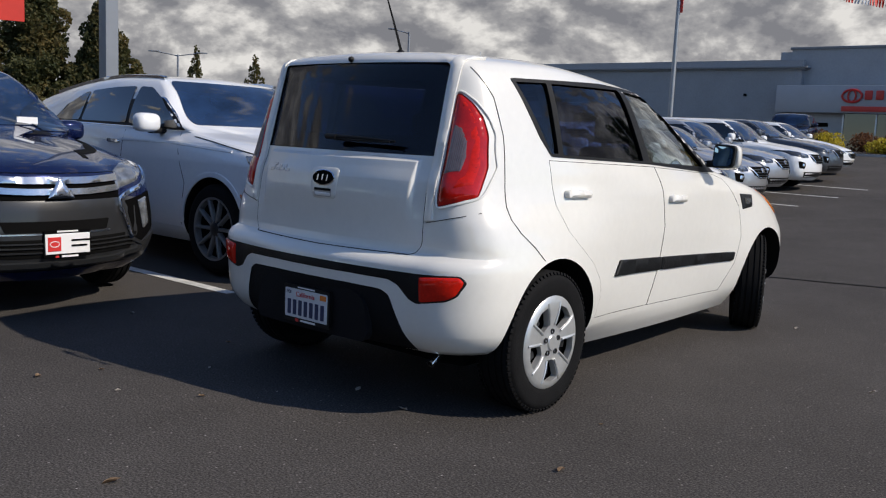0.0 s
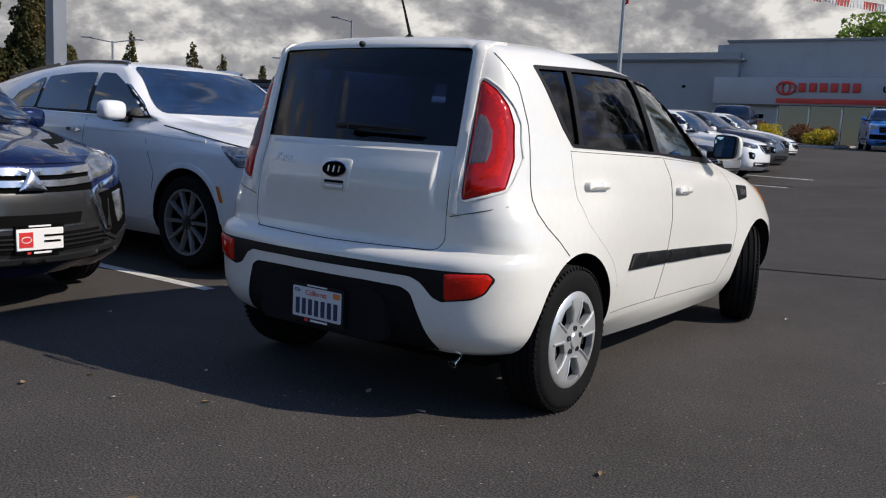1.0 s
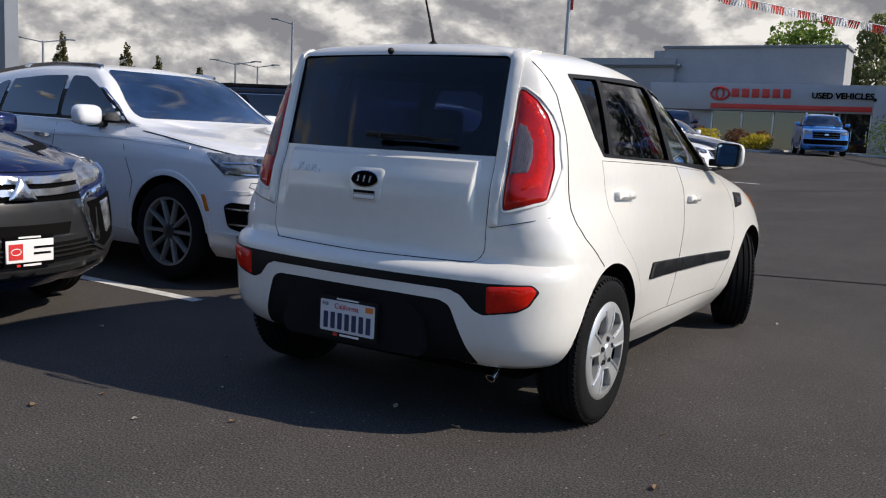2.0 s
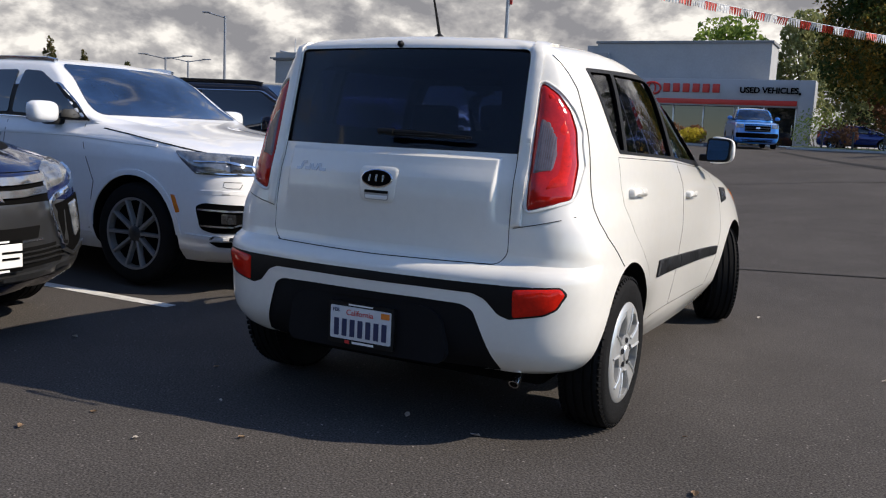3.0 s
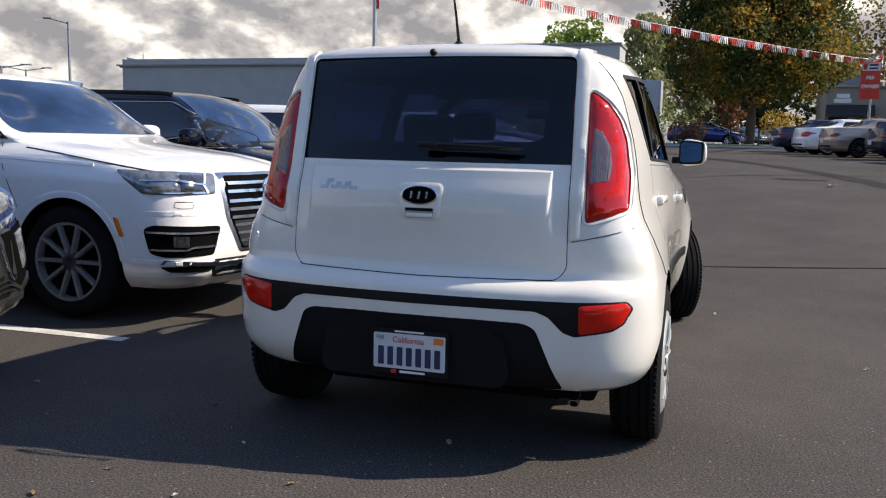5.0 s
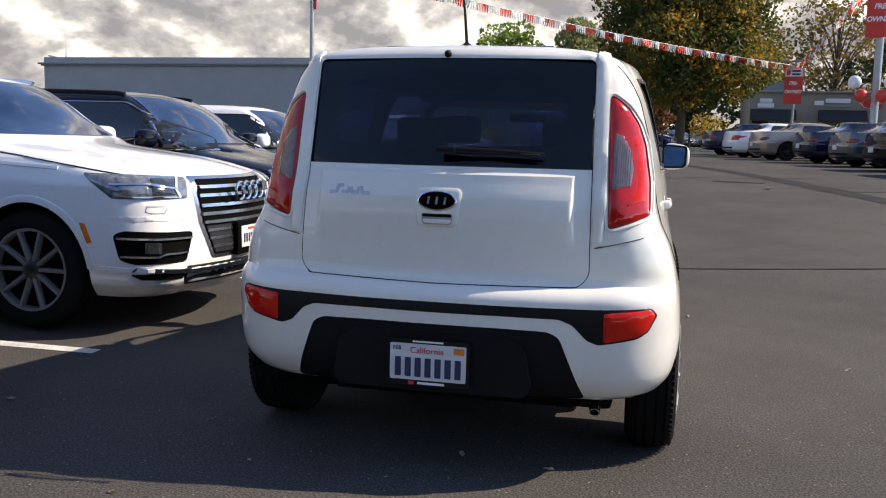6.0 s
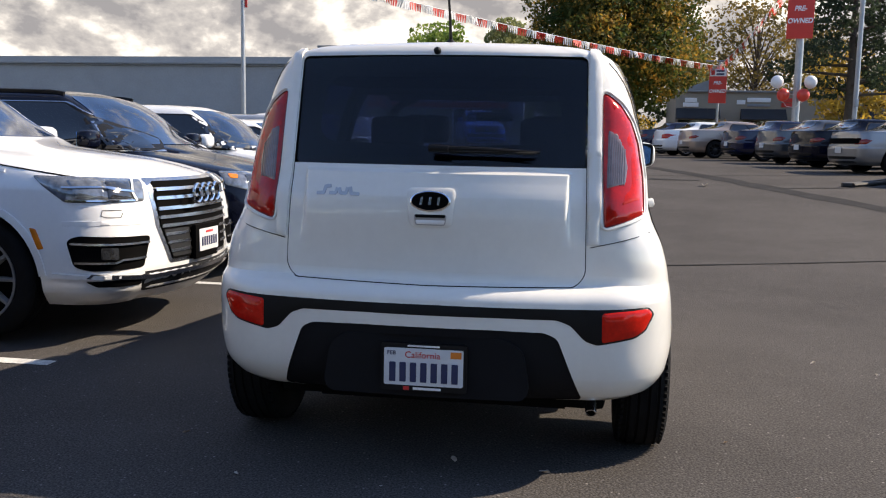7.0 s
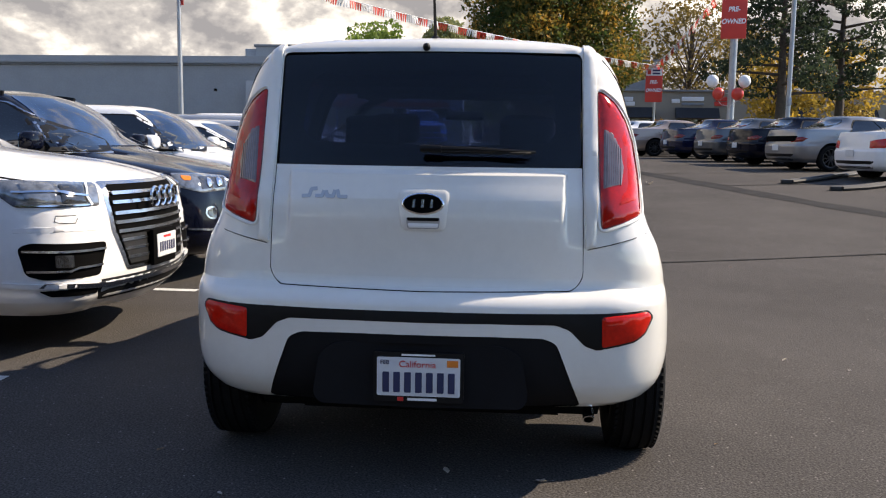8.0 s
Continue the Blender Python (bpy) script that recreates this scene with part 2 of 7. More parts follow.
def bm_skin(outline, view, tree, off=0.003, thick=0.01, step=0.04, dome=0.0, rim=0.02, flip=False):
    """A plate of the outline's shape that lies on a body's skin: view is 'rear', 'front', 'right' or 'left', the side from which the outline is laid on."""
    poly = dense([tuple(p) for p in outline], step)
    us, vs = [p[0] for p in poly], [p[1] for p in poly]
    pts = [Vector(p) for p in poly]
    grid = np.stack(np.meshgrid(np.arange(min(us) + step / 2, max(us), step), np.arange(min(vs) + step / 2, max(vs), step), indexing="ij"), -1).reshape(-1, 2)
    if len(grid):
        pts += [Vector(p) for p in grid[inside(grid, poly) & (edge_distance(grid, poly) > step * 0.4)].tolist()]
    if dome:
        c = Vector((sum(us) / len(us), sum(vs) / len(vs)))
        inner = [Vector(p) + (c - Vector(p)).normalized() * rim * 0.6 for p in poly]
        pts += [p for p, k in zip(inner, inside(inner, poly)) if k]
    n = len(poly)
    vo, _, fo, *_ = delaunay_2d_cdt(pts, [(i, (i + 1) % n) for i in range(n)], [list(range(n))], 1, 1e-5)
    start = {"rear": lambda u, v: ((u, -9, v), (0, 1, 0)), "front": lambda u, v: ((u, 19, v), (0, -1, 0)),
             "right": lambda u, v: ((9, u, v), (-1, 0, 0)), "left": lambda u, v: ((-9, u, v), (1, 0, 0)),
             "top": lambda u, v: ((u, v, 9), (0, 0, -1)),
             "corner": lambda u, v: ((u * 0.7071 + 14, 14 - u * 0.7071, v), (-0.7071, -0.7071, 0))}[view]
    b = bmesh.new()
    top, low = [], []
    away = edge_distance(vo, poly) if dome else [0.0] * len(vo)
    for p, e in zip(vo, away):
        o, d = start(p.x, p.y)
        place, normal, _, _ = tree.ray_cast(Vector(o), Vector(d))
        if place is None:
            place, normal, _, _ = tree.find_nearest(Vector(o) + Vector(d) * (15 if view == 'corner' else 9))
        if normal.dot(Vector(d)) > 0:
            normal = -normal
        k = off
        if dome:
            k += dome * min(1.0, e / rim) ** 0.5
        top.append(b.verts.new(place + normal * k))
        low.append(b.verts.new(place + normal * (off - thick)))
    count = {}
    for f in fo:
        try:
            b.faces.new([top[i] for i in f])
            b.faces.new([low[i] for i in f][::-1])
        except ValueError:
            continue
        for i, j in zip(f, f[1:] + f[:1]):
            count[(i, j)] = 1
    for i, j in count:
        if (j, i) not in count:
            b.faces.new((top[j], top[i], low[i], low[j]))
    bmesh.ops.recalc_face_normals(b, faces=b.faces)
    return b


def flipped(bm):
    """The mirror image in x."""
    bmesh.ops.scale(bm, vec=(-1, 1, 1), verts=bm.verts)
    bmesh.ops.reverse_faces(bm, faces=bm.faces)
    return bm


def spline(xs, ys, x):
    """A monotone cubic through the points."""
    xs, ys = np.array(xs, float), np.array(ys, float)
    h, d = np.diff(xs), np.diff(ys) / np.diff(xs)
    m = np.zeros(len(xs))
    for i in range(1, len(xs) - 1):
        if d[i - 1] * d[i] > 0:
            w1, w2 = 2 * h[i] + h[i - 1], h[i] + 2 * h[i - 1]
            m[i] = (w1 + w2) / (w1 / d[i - 1] + w2 / d[i])
    m[0], m[-1] = d[0], d[-1]
    i = min(max(np.searchsorted(xs, x) - 1, 0), len(xs) - 2)
    t = (x - xs[i]) / h[i]
    return float((1 + 2 * t) * (1 - t) ** 2 * ys[i] + t * (1 - t) ** 2 * h[i] * m[i] + t * t * (3 - 2 * t) * ys[i + 1] + t * t * (t - 1) * h[i] * m[i + 1])


def plan_outline(lv, inset=0.0, counts=(7, 8, 22, 8, 7), tail=None):
    """Half of a body's outline in plan, from the middle of the tail to the middle of the nose.
    lv: yr, bow, rx, ry, hwr, hwm, hwf, yf, bowf, rxf, ryf."""
    yr, bow, rx, ry, hwr, hwm, hwf, yf, bowf, rxf, ryf = lv
    yr, yf, hwr, hwm, hwf = yr + inset, yf - inset, hwr - inset, hwm - inset, hwf - inset
    rx, rxf = min(rx, hwr * 0.9), min(rxf, hwf * 0.9)
    a, b, c, d, e = counts
    pts = []
    for t in tail or [i / a for i in range(a)]:
        pts.append(((hwr - rx) * t, yr + bow * t * t))
    for i in range(b):
        k = math.pi / 2 * i / b
        pts.append((hwr - rx + rx * math.sin(k) ** 0.9, yr + bow + ry * (1 - math.cos(k) ** 0.9)))
    y0, y1 = yr + bow + ry, yf - bowf - ryf
    for i in range(c):
        t = i / c
        w = hwr * (1 - t) * (1 - 2 * t) + hwm * 4 * t * (1 - t) + hwf * t * (2 * t - 1)
        pts.append((w, y0 + (y1 - y0) * t))
    for i in range(d):
        k = math.pi / 2 * i / d
        pts.append((hwf - rxf + rxf * math.cos(k) ** 0.9, y1 + ryf * math.sin(k) ** 0.9))
    for i in range(e + 1):
        t = 1 - i / e
        pts.append(((hwf - rxf) * t, yf - bowf * t * t))
    return pts


def bm_body(levels, steps, inset=0.0, zlo=None, zhi=None, shear=None, tail=None, extra=()):
    """A closed body lofted through outlines at many heights."""
    zs = [r[0] for r in levels]
    cols = list(zip(*[r[1:] for r in levels]))
    lo, hi = zlo or zs[0], zhi or zs[-1]
    heights = sorted({round(lo + (hi - lo) * i / steps, 4) for i in range(steps + 1)} | {round(z, 4) for z in (*zs, *extra) if lo <= z <= hi})
    b = bmesh.new()
    rings = []
    for z in heights:
        half = plan_outline([spline(zs, c, z) for c in cols], inset, tail=tail)
        ring = half + [(-x, y) for x, y in half[-2:0:-1]]
        rings.append([b.verts.new(shear(x, y, z) if shear else (x, y, z)) for x, y in ring])
    n = len(rings[0])
    for q, s in zip(rings, rings[1:]):
        for j in range(n):
            b.faces.new((q[j], q[(j + 1) % n], s[(j + 1) % n], s[j]))
    h = n // 2
    for r, turn in ((rings[0], False), (rings[-1], True)):
        for j in range(h):
            i0, i1, k0, k1 = j, j + 1, (n - j) % n, (n - j - 1) % n
            f = [r[i] for i in dict.fromkeys((i0, i1, k1, k0))]
            if len(f) > 2:
                b.faces.new(f if turn else f[::-1])
    bmesh.ops.recalc_face_normals(b, faces=b.faces)
    return b


def carve(bm_solid, steps):
    """Cuts or keeps with other solids: steps of (bmesh, 'DIFFERENCE' or 'INTERSECT'). Returns a mesh."""
    def temp(bm):
        me = bpy.data.meshes.new("cutter")
        bm.to_mesh(me)
        me.materials.append(None)
        me.materials.append(None)
        return new("cutter", me)
    base = temp(bm_solid)
    made = [base]
    for cutter, how in steps:
        ob = temp(cutter)
        made.append(ob)
        mod = base.modifiers.new("cut", "BOOLEAN")
        mod.object, mod.operation, mod.solver = ob, how, "EXACT"
    bpy.context.view_layer.update()
    dg = bpy.context.evaluated_depsgraph_get()
    me = bpy.data.meshes.new_from_object(base.evaluated_get(dg))
    for ob in made:
        old = ob.data
        bpy.data.objects.remove(ob)
        bpy.data.meshes.remove(old)
    return me


def bm_text(body, size, depth=0.002, spacing=1.0, bold=0.0):
    """Raised letters in the built-in font, standing in the xz plane and centred, read from -y."""
    cu = bpy.data.curves.new("lettering", "FONT")
    cu.body, cu.size, cu.extrude, cu.align_x, cu.align_y, cu.space_character, cu.offset = body, size, depth, "CENTER", "CENTER", spacing, bold
    ob = new("lettering", cu)
    bpy.context.view_layer.update()
    me = bpy.data.meshes.new_from_object(ob.evaluated_get(bpy.context.evaluated_depsgraph_get()))
    bpy.data.objects.remove(ob)
    bpy.data.curves.remove(cu)
    b = bmesh.new()
    b.from_mesh(me)
    bpy.data.meshes.remove(me)
    bmesh.ops.rotate(b, cent=(0, 0, 0), matrix=Matrix.Rotation(radians(90), 3, "X"), verts=b.verts)
    return b


def moved(bm, m):
    bmesh.ops.transform(bm, matrix=m, verts=bm.verts)
    return bm


def ground_z(x, y):
    """The lot is level round the car and rises gently outwards, later on the side of the long row of parked cars."""
    d = min(math.hypot(x, y), 90.0)
    right = spline((0, 4.5, 12, 21, 35, 47, 57, 90), (0, 0, 0.27, 0.70, 0.97, 1.18, 1.25, 1.25), d)
    left = spline((0, 4.5, 8, 12, 16, 19, 22, 25, 35, 47, 57, 90), (0, 0, 0.06, 0.13, 0.25, 0.36, 0.50, 0.63, 0.95, 1.18, 1.25, 1.25), d)
    k = max(0.0, min(1.0, (2.0 - x) / 4.5))
    return right + (left - right) * k * k * (3 - 2 * k)

# ---- ground ----
def asphalt_material():
    m = material("asphalt", (0.045, 0.044, 0.043), 0.9, spec=0.12)
    nt = m.node_tree
    n, l = nt.nodes, nt.links
    b = n["Principled BSDF"]
    co = n.new("ShaderNodeTexCoord")
    def noise_tex(scale, detail=5.0, rough=0.6):
        t = n.new("ShaderNodeTexNoise")
        t.inputs["Scale"].default_value, t.inputs["Detail"].default_value, t.inputs["Roughness"].default_value = scale, detail, rough
        l.new(co.outputs["Object"], t.inputs["Vector"])
        return t.outputs[0]
    def remap(v, a, c, lo, hi):
        r = n.new("ShaderNodeMapRange")
        for i, x in enumerate((a, c, lo, hi)):
            r.inputs[i + 1].default_value = x
        l.new(v, r.inputs[0])
        return r.outputs[0]
    def mul(a, c):
        k = n.new("ShaderNodeMath")
        k.operation = "MULTIPLY"
        l.new(a, k.inputs[0])
        l.new(c, k.inputs[1])
        return k.outputs[0]
    broad = remap(noise_tex(0.35), 0.3, 0.7, 0.82, 1.18)
    stain = remap(noise_tex(1.7), 0.35, 0.75, 0.92, 1.1)
    grain = remap(noise_tex(110.0, 3.0, 0.6), 0.3, 0.7, 0.30, 1.75)
    vo = n.new("ShaderNodeTexVoronoi")
    vo.inputs["Scale"].default_value = 85.0
    l.new(co.outputs["Object"], vo.inputs["Vector"])
    stone = remap(vo.outputs["Distance"], 0.0, 0.5, 1.25, 0.8)
    chips = n.new("ShaderNodeTexVoronoi")
    chips.inputs["Scale"].default_value = 34.0
    l.new(co.outputs["Object"], chips.inputs["Vector"])
    pick = n.new("ShaderNodeSeparateColor")
    l.new(chips.outputs["Color"], pick.inputs[0])
    some = remap(pick.outputs[0], 0.80, 0.82, 0.0, 2.2)
    near = remap(chips.outputs["Distance"], 0.10, 0.20, 1.0, 0.0)
    add = n.new("ShaderNodeMath")
    add.operation = "ADD"
    add.inputs[1].default_value = 1.0
    l.new(mul(some, near), add.inputs[0])
    val = mul(mul(mul(broad, stain), mul(grain, stone)), add.outputs[0])
    mx = n.new("ShaderNodeMixRGB")
    mx.blend_type = "MULTIPLY"
    mx.inputs[0].default_value = 1.0
    mx.inputs[1].default_value = (0.075, 0.069, 0.0655, 1)
    l.new(val, mx.inputs[2])
    l.new(mx.outputs[0], b.inputs["Base Color"])
    bp = n.new("ShaderNodeBump")
    bp.inputs["Strength"].default_value, bp.inputs["Distance"].default_value = 0.55, 0.004
    l.new(vo.outputs["Distance"], bp.inputs["Height"])
    l.new(bp.outputs[0], b.inputs["Normal"])
    return m


ASPHALT = asphalt_material()
LINE = material("worn_white_road_paint", (0.60, 0.60, 0.58), 0.7, vary=0.22, scale=5, fine=0.25, fine_scale=60, bump=0.3, bump_scale=120)


def build_ground():
    b = bmesh.new()
    radii = [0.0] + [1.0 + 0.8 * i for i in range(76)] + [66, 75, 100, 160, 300, 700, 1800, 4000]
    seg = 144
    rings = []
    for r in radii[1:]:
        rings.append([b.verts.new((r * math.cos(2 * math.pi * j / seg), r * math.sin(2 * math.pi * j / seg), ground_z(r * math.cos(2 * math.pi * j / seg), r * math.sin(2 * math.pi * j / seg)))) for j in range(seg)])
    c = b.verts.new((0, 0, 0))
    for j in range(seg):
        b.faces.new((c, rings[0][j], rings[0][(j + 1) % seg]))
    for q, s in zip(rings, rings[1:]):
        for j in range(seg):
            b.faces.new((q[j], s[j], s[(j + 1) % seg], q[(j + 1) % seg]))
    tagged(part("ground", b, ASPHALT, smooth=60), "dark grey asphalt of a sunlit car dealership lot", "ground", kind="structure")


build_ground()


def ground_strip(name, x0, y0, x1, y1, width, mat, label, lift=0.004, n=8, jag=0.0):
    """A flat band painted on the ground."""
    b = bmesh.new()
    d = Vector((x1 - x0, y1 - y0)).normalized()
    s = Vector((-d.y, d.x)) * width / 2
    rows = []
    for i in range(n + 1):
        t = i / n
        x, y = x0 + (x1 - x0) * t, y0 + (y1 - y0) * t
        k = 1 + jag * noise.noise((x * 3.1, y * 3.1, 0.4))
        rows.append([b.verts.new((x + s.x * q * k, y + s.y * q * k, ground_z(x + s.x * q * k, y + s.y * q * k) + lift)) for q in (-1, 1)])
    for p, q in zip(rows, rows[1:]):
        b.faces.new((p[0], q[0], q[1], p[1]))
    bmesh.ops.recalc_face_normals(b, faces=b.faces)
    ob = part(name, b, mat, smooth=0)
    return tagged(ob, label, "road marking", kind="structure")


for k in range(-1, 8):
    y = 1.17 + 2.66 * k + (0.20 if k == 1 else 0.0)
    ground_strip("parking_line", -7.6, y, -2.37, y, 0.105, LINE, "worn white painted parking line on the asphalt", jag=0.12)


# ---- wheels ----
def tyre_bm(r, w, rim, tread=True):
    """A tyre round the x axis with its outer face at x = 0 and its body towards -x."""
    h = w
    prof = [(rim - 0.012, -h + 0.02), (rim + 0.01, -h + 0.004), (r * 0.86, -h), (r - 0.022, -h + 0.008), (r - 0.006, -h + 0.028)]
    grooves = [0.22, 0.40, 0.60, 0.78]
    for g in grooves:
        x = -h + h * g
        prof += [(r, x - 0.006), (r - 0.008, x - 0.004), (r - 0.008, x + 0.004), (r, x + 0.006)]
    prof += [(r - 0.006, -0.028), (r - 0.022, -0.008), (r * 0.9, -0.001), (r * 0.86, 0.0), (rim + 0.03, -0.001), (rim + 0.012, -0.004), (rim - 0.012, -0.014)]
    b = bmesh.new()
    seg = 72
    rings = []
    for q, a in prof:
        rings.append([b.verts.new((a, q * math.cos(2 * math.pi * j / seg), q * math.sin(2 * math.pi * j / seg))) for j in range(seg)])
    for q, s in zip(rings, rings[1:] + rings[:1]):
        for j in range(seg):
            b.faces.new((q[j], q[(j + 1) % seg], s[(j + 1) % seg], s[j]))
    if tread:
        # shoulder blocks
        for j in range(seg):
            for x, wd in ((-0.020, 0.022), (-h + 0.020, 0.022)):
                k = 2 * math.pi * (j + 0.5) / seg
                m = Matrix.Rotation(k, 4, "X") @ Matrix.Translation((x, 0, r - 0.0135)) @ Matrix.Rotation(0.5 if x < -0.05 else -0.5, 4, "Y")
                bmesh.ops.create_cube(b, size=1.0, matrix=m @ Matrix.Diagonal((wd, 0.017, 0.014, 1)))
    bmesh.ops.recalc_face_normals(b, faces=b.faces)
    return b


def wheel_cover_parts(parent, r):
    """A five-spoke silver wheel cover with five openings, at x = 0 facing +x."""
    part("wheel_back", bm_lathe([(0.001, -0.050), (r * 0.55, -0.050), (r * 0.97, -0.045), (r * 0.97, -0.07), (0.001, -0.07)], 36), UNDER, parent)
    disc = bm_lathe([(0.001, 0.010), (r * 0.15, 0.010), (r * 0.18, 0.003), (r * 0.36, -0.004), (r * 0.62, 0.006), (r * 0.86, 0.006), (r * 0.97, 0.001), (r * 1.01, -0.006), (r * 1.01, -0.03), (r * 0.8, -0.026), (0.001, -0.03)], 60)
    cuts = []
    for i in range(5):
        k = 2 * math.pi * i / 5 + 0.942
        o = rounded([(r * 0.38, -r * 0.105), (r * 0.78, -r * 0.265), (r * 0.855, 0.0), (r * 0.78, r * 0.265), (r * 0.38, r * 0.105)], r * 0.05)
        b = bm_prism(o, -0.2, 0.2, "x", index=1)
        bmesh.ops.rotate(b, cent=(0, 0, 0), matrix=Matrix.Rotation(k, 3, "X"), verts=b.verts)
        cuts.append((b, "DIFFERENCE"))
    part_mesh("wheel_cover", carve(disc, cuts), RIM, parent, "silver five-spoke wheel cover", 30, (RIM,))
    for i in range(5):
        k = 2 * math.pi * i / 5 + 0.942
        for s in (-1, 1):
            # a raised rib along each side of an opening
            rib = bm_tube([(0.001, r * 0.38, s * r * 0.145), (0.008, r * 0.62, s * r * 0.245), (0.004, r * 0.84, s * r * 0.325)], 0.006, 6)
            bmesh.ops.rotate(rib, cent=(0, 0, 0), matrix=Matrix.Rotation(k, 3, "X"), verts=rib.verts)
            part("cover_rib", rib, RIM, parent)
        part("caliper_shade", moved(bm_box(-0.040, r * 0.62, 0, 0.02, r * 0.26, r * 0.16, 0.005), Matrix.Rotation(k + 0.1, 4, "X")), DARKRIM, parent)
        q = k + math.pi / 5
        nut = bm_lathe([(0.013, -0.012), (0.013, 0.004), (0.009, 0.004), (0.008, -0.004), (0.001, -0.004)], 12)
        part("lug_nut", moved(nut, Matrix.Translation((0.003, r * 0.25 * math.cos(q), r * 0.25 * math.sin(q)))), DARKRIM, parent)


def spoke_rim_parts(parent, r, spokes, mat, mat2, wide=0.022):
    part("wheel_back", bm_lathe([(0.001, -0.075), (r * 0.9, -0.075), (r * 0.98, -0.06), (r * 0.98, -0.09), (0.001, -0.09)], 32), UNDER, parent)
    part("rim_ring", bm_lathe([(r * 0.93, -0.03), (r * 0.95, -0.004), (r * 1.01, 0.0), (r * 1.01, -0.06), (r * 0.93, -0.06), (r * 0.93, -0.03)], 48), mat2, parent)
    part("hub_cap", bm_lathe([(0.001, -0.006), (r * 0.16, -0.006), (r * 0.2, -0.014), (r * 0.26, -0.02), (r * 0.26, -0.05), (0.001, -0.05)], 24), mat, parent)
    for i in range(spokes):
        b = bmesh.new()
        lay = []
        for x, k in ((-0.05, 1.15), (-0.016, 1.0), (-0.010, 0.7)):
            lay.append([b.verts.new((x + (0.008 if q > r * 0.5 else -0.006), q, s * k)) for q, s in ((r * 0.2, -wide * 0.6), (r * 0.95, -wide * 0.5), (r * 0.95, wide * 0.5), (r * 0.2, wide * 0.6))])
        for p, q in zip(lay, lay[1:]):
            for j in range(4):
                b.faces.new((p[j], p[(j + 1) % 4], q[(j + 1) % 4], q[j]))
        b.faces.new(lay[-1])
        bmesh.ops.rotate(b, cent=(0, 0, 0), matrix=Matrix.Rotation(2 * math.pi * i / spokes, 3, "X"), verts=b.verts)
        bmesh.ops.recalc_face_normals(b, faces=b.faces)
        part("spoke", b, mat2, parent)


def add_wheel(car, x, y, r, w, kind, turn=0.0, tread=True, mats=(DARKRIM, CHROME2), spokes=10):
    """A wheel whose outer face stands at x; the tyre, the rim and its pieces are its parts."""
    side = 1 if x > 0 else -1
    rim = r * (0.655 if kind == "cover" else 0.70)
    base = tyre_bm(r, w, rim, tread)
    if side < 0:
        bmesh.ops.rotate(base, cent=(0, 0, 0), matrix=Matrix.Rotation(math.pi, 3, "Z"), verts=base.verts)
    ob = part("wheel", base, RUBBER, car, "black rubber tyre on its wheel")
    ob.matrix_local = pose(x, y, r, 0, 0, turn)
    if kind == "cover":
        wheel_cover_parts(ob, rim)
    else:
        spoke_rim_parts(ob, rim, spokes, *mats)
    if side < 0:
        for o in ob.children:
            o.data.transform(Matrix.Rotation(math.pi, 4, "Z"))
    return ob


# ---- the white hatchback in the aisle ----
# the hatchback level by level: level; rear end; its bow across; its corner across; its corner along; half width at the rear; in the middle; at the front; front end; its bow across; its corner across; its corner along
HEIGHT = [0.2, 0.28, 0.34, 0.42, 0.55, 0.66, 0.71, 0.742, 0.765, 0.8, 0.9, 1.0, 1.08, 1.14, 1.2, 1.4, 1.52, 1.585, 1.625, 1.65, 1.668, 1.677, 1.68]
REAR = [0.12, 0.02, -0.085, -0.135, -0.16, -0.165, -0.16, -0.135, -0.072, -0.062, -0.062, -0.06, -0.05, -0.03, -0.012, 0.042, 0.072, 0.09, 0.095, 0.115, 0.16, 0.24, 0.36]
REAR_BOW = [0.05, 0.05, 0.06, 0.06, 0.065, 0.065, 0.065, 0.065, 0.062, 0.062, 0.064, 0.068, 0.07, 0.072, 0.07, 0.064, 0.062, 0.06, 0.058, 0.056, 0.052, 0.04, 0.02]
REAR_RX = [0.25, 0.26, 0.28, 0.3, 0.32, 0.32, 0.31, 0.3, 0.28, 0.26, 0.25, 0.24, 0.235, 0.235, 0.232, 0.205, 0.18, 0.15, 0.13, 0.12, 0.12, 0.1, 0.015]
REAR_RY = [0.3, 0.3, 0.3, 0.3, 0.32, 0.3, 0.29, 0.27, 0.24, 0.22, 0.2, 0.2, 0.2, 0.2, 0.2, 0.19, 0.17, 0.15, 0.14, 0.14, 0.14, 0.14, 0.1]
HALF_REAR = [0.66, 0.76, 0.845, 0.885, 0.9, 0.899, 0.897, 0.894, 0.892, 0.889, 0.868, 0.826, 0.806, 0.8, 0.794, 0.752, 0.714, 0.68, 0.635, 0.56, 0.43, 0.24, 0.025]
HALF_MID = [0.78, 0.83, 0.85, 0.862, 0.876, 0.882, 0.885, 0.887, 0.888, 0.889, 0.888, 0.884, 0.872, 0.86, 0.846, 0.797, 0.762, 0.732, 0.69, 0.615, 0.48, 0.27, 0.03]
HALF_FRONT = [0.74, 0.8, 0.85, 0.875, 0.888, 0.892, 0.892, 0.89, 0.888, 0.885, 0.87, 0.845, 0.815, 0.785, 0.765, 0.7, 0.665, 0.635, 0.59, 0.51, 0.38, 0.2, 0.025]
FRONT = [4.0, 4.08, 4.13, 4.15, 4.15, 4.13, 4.11, 4.08, 4.06, 4.03, 3.95, 3.78, 3.5, 3.16, 2.98, 2.56, 2.3, 2.15, 2.05, 1.97, 1.85, 1.7, 1.55]
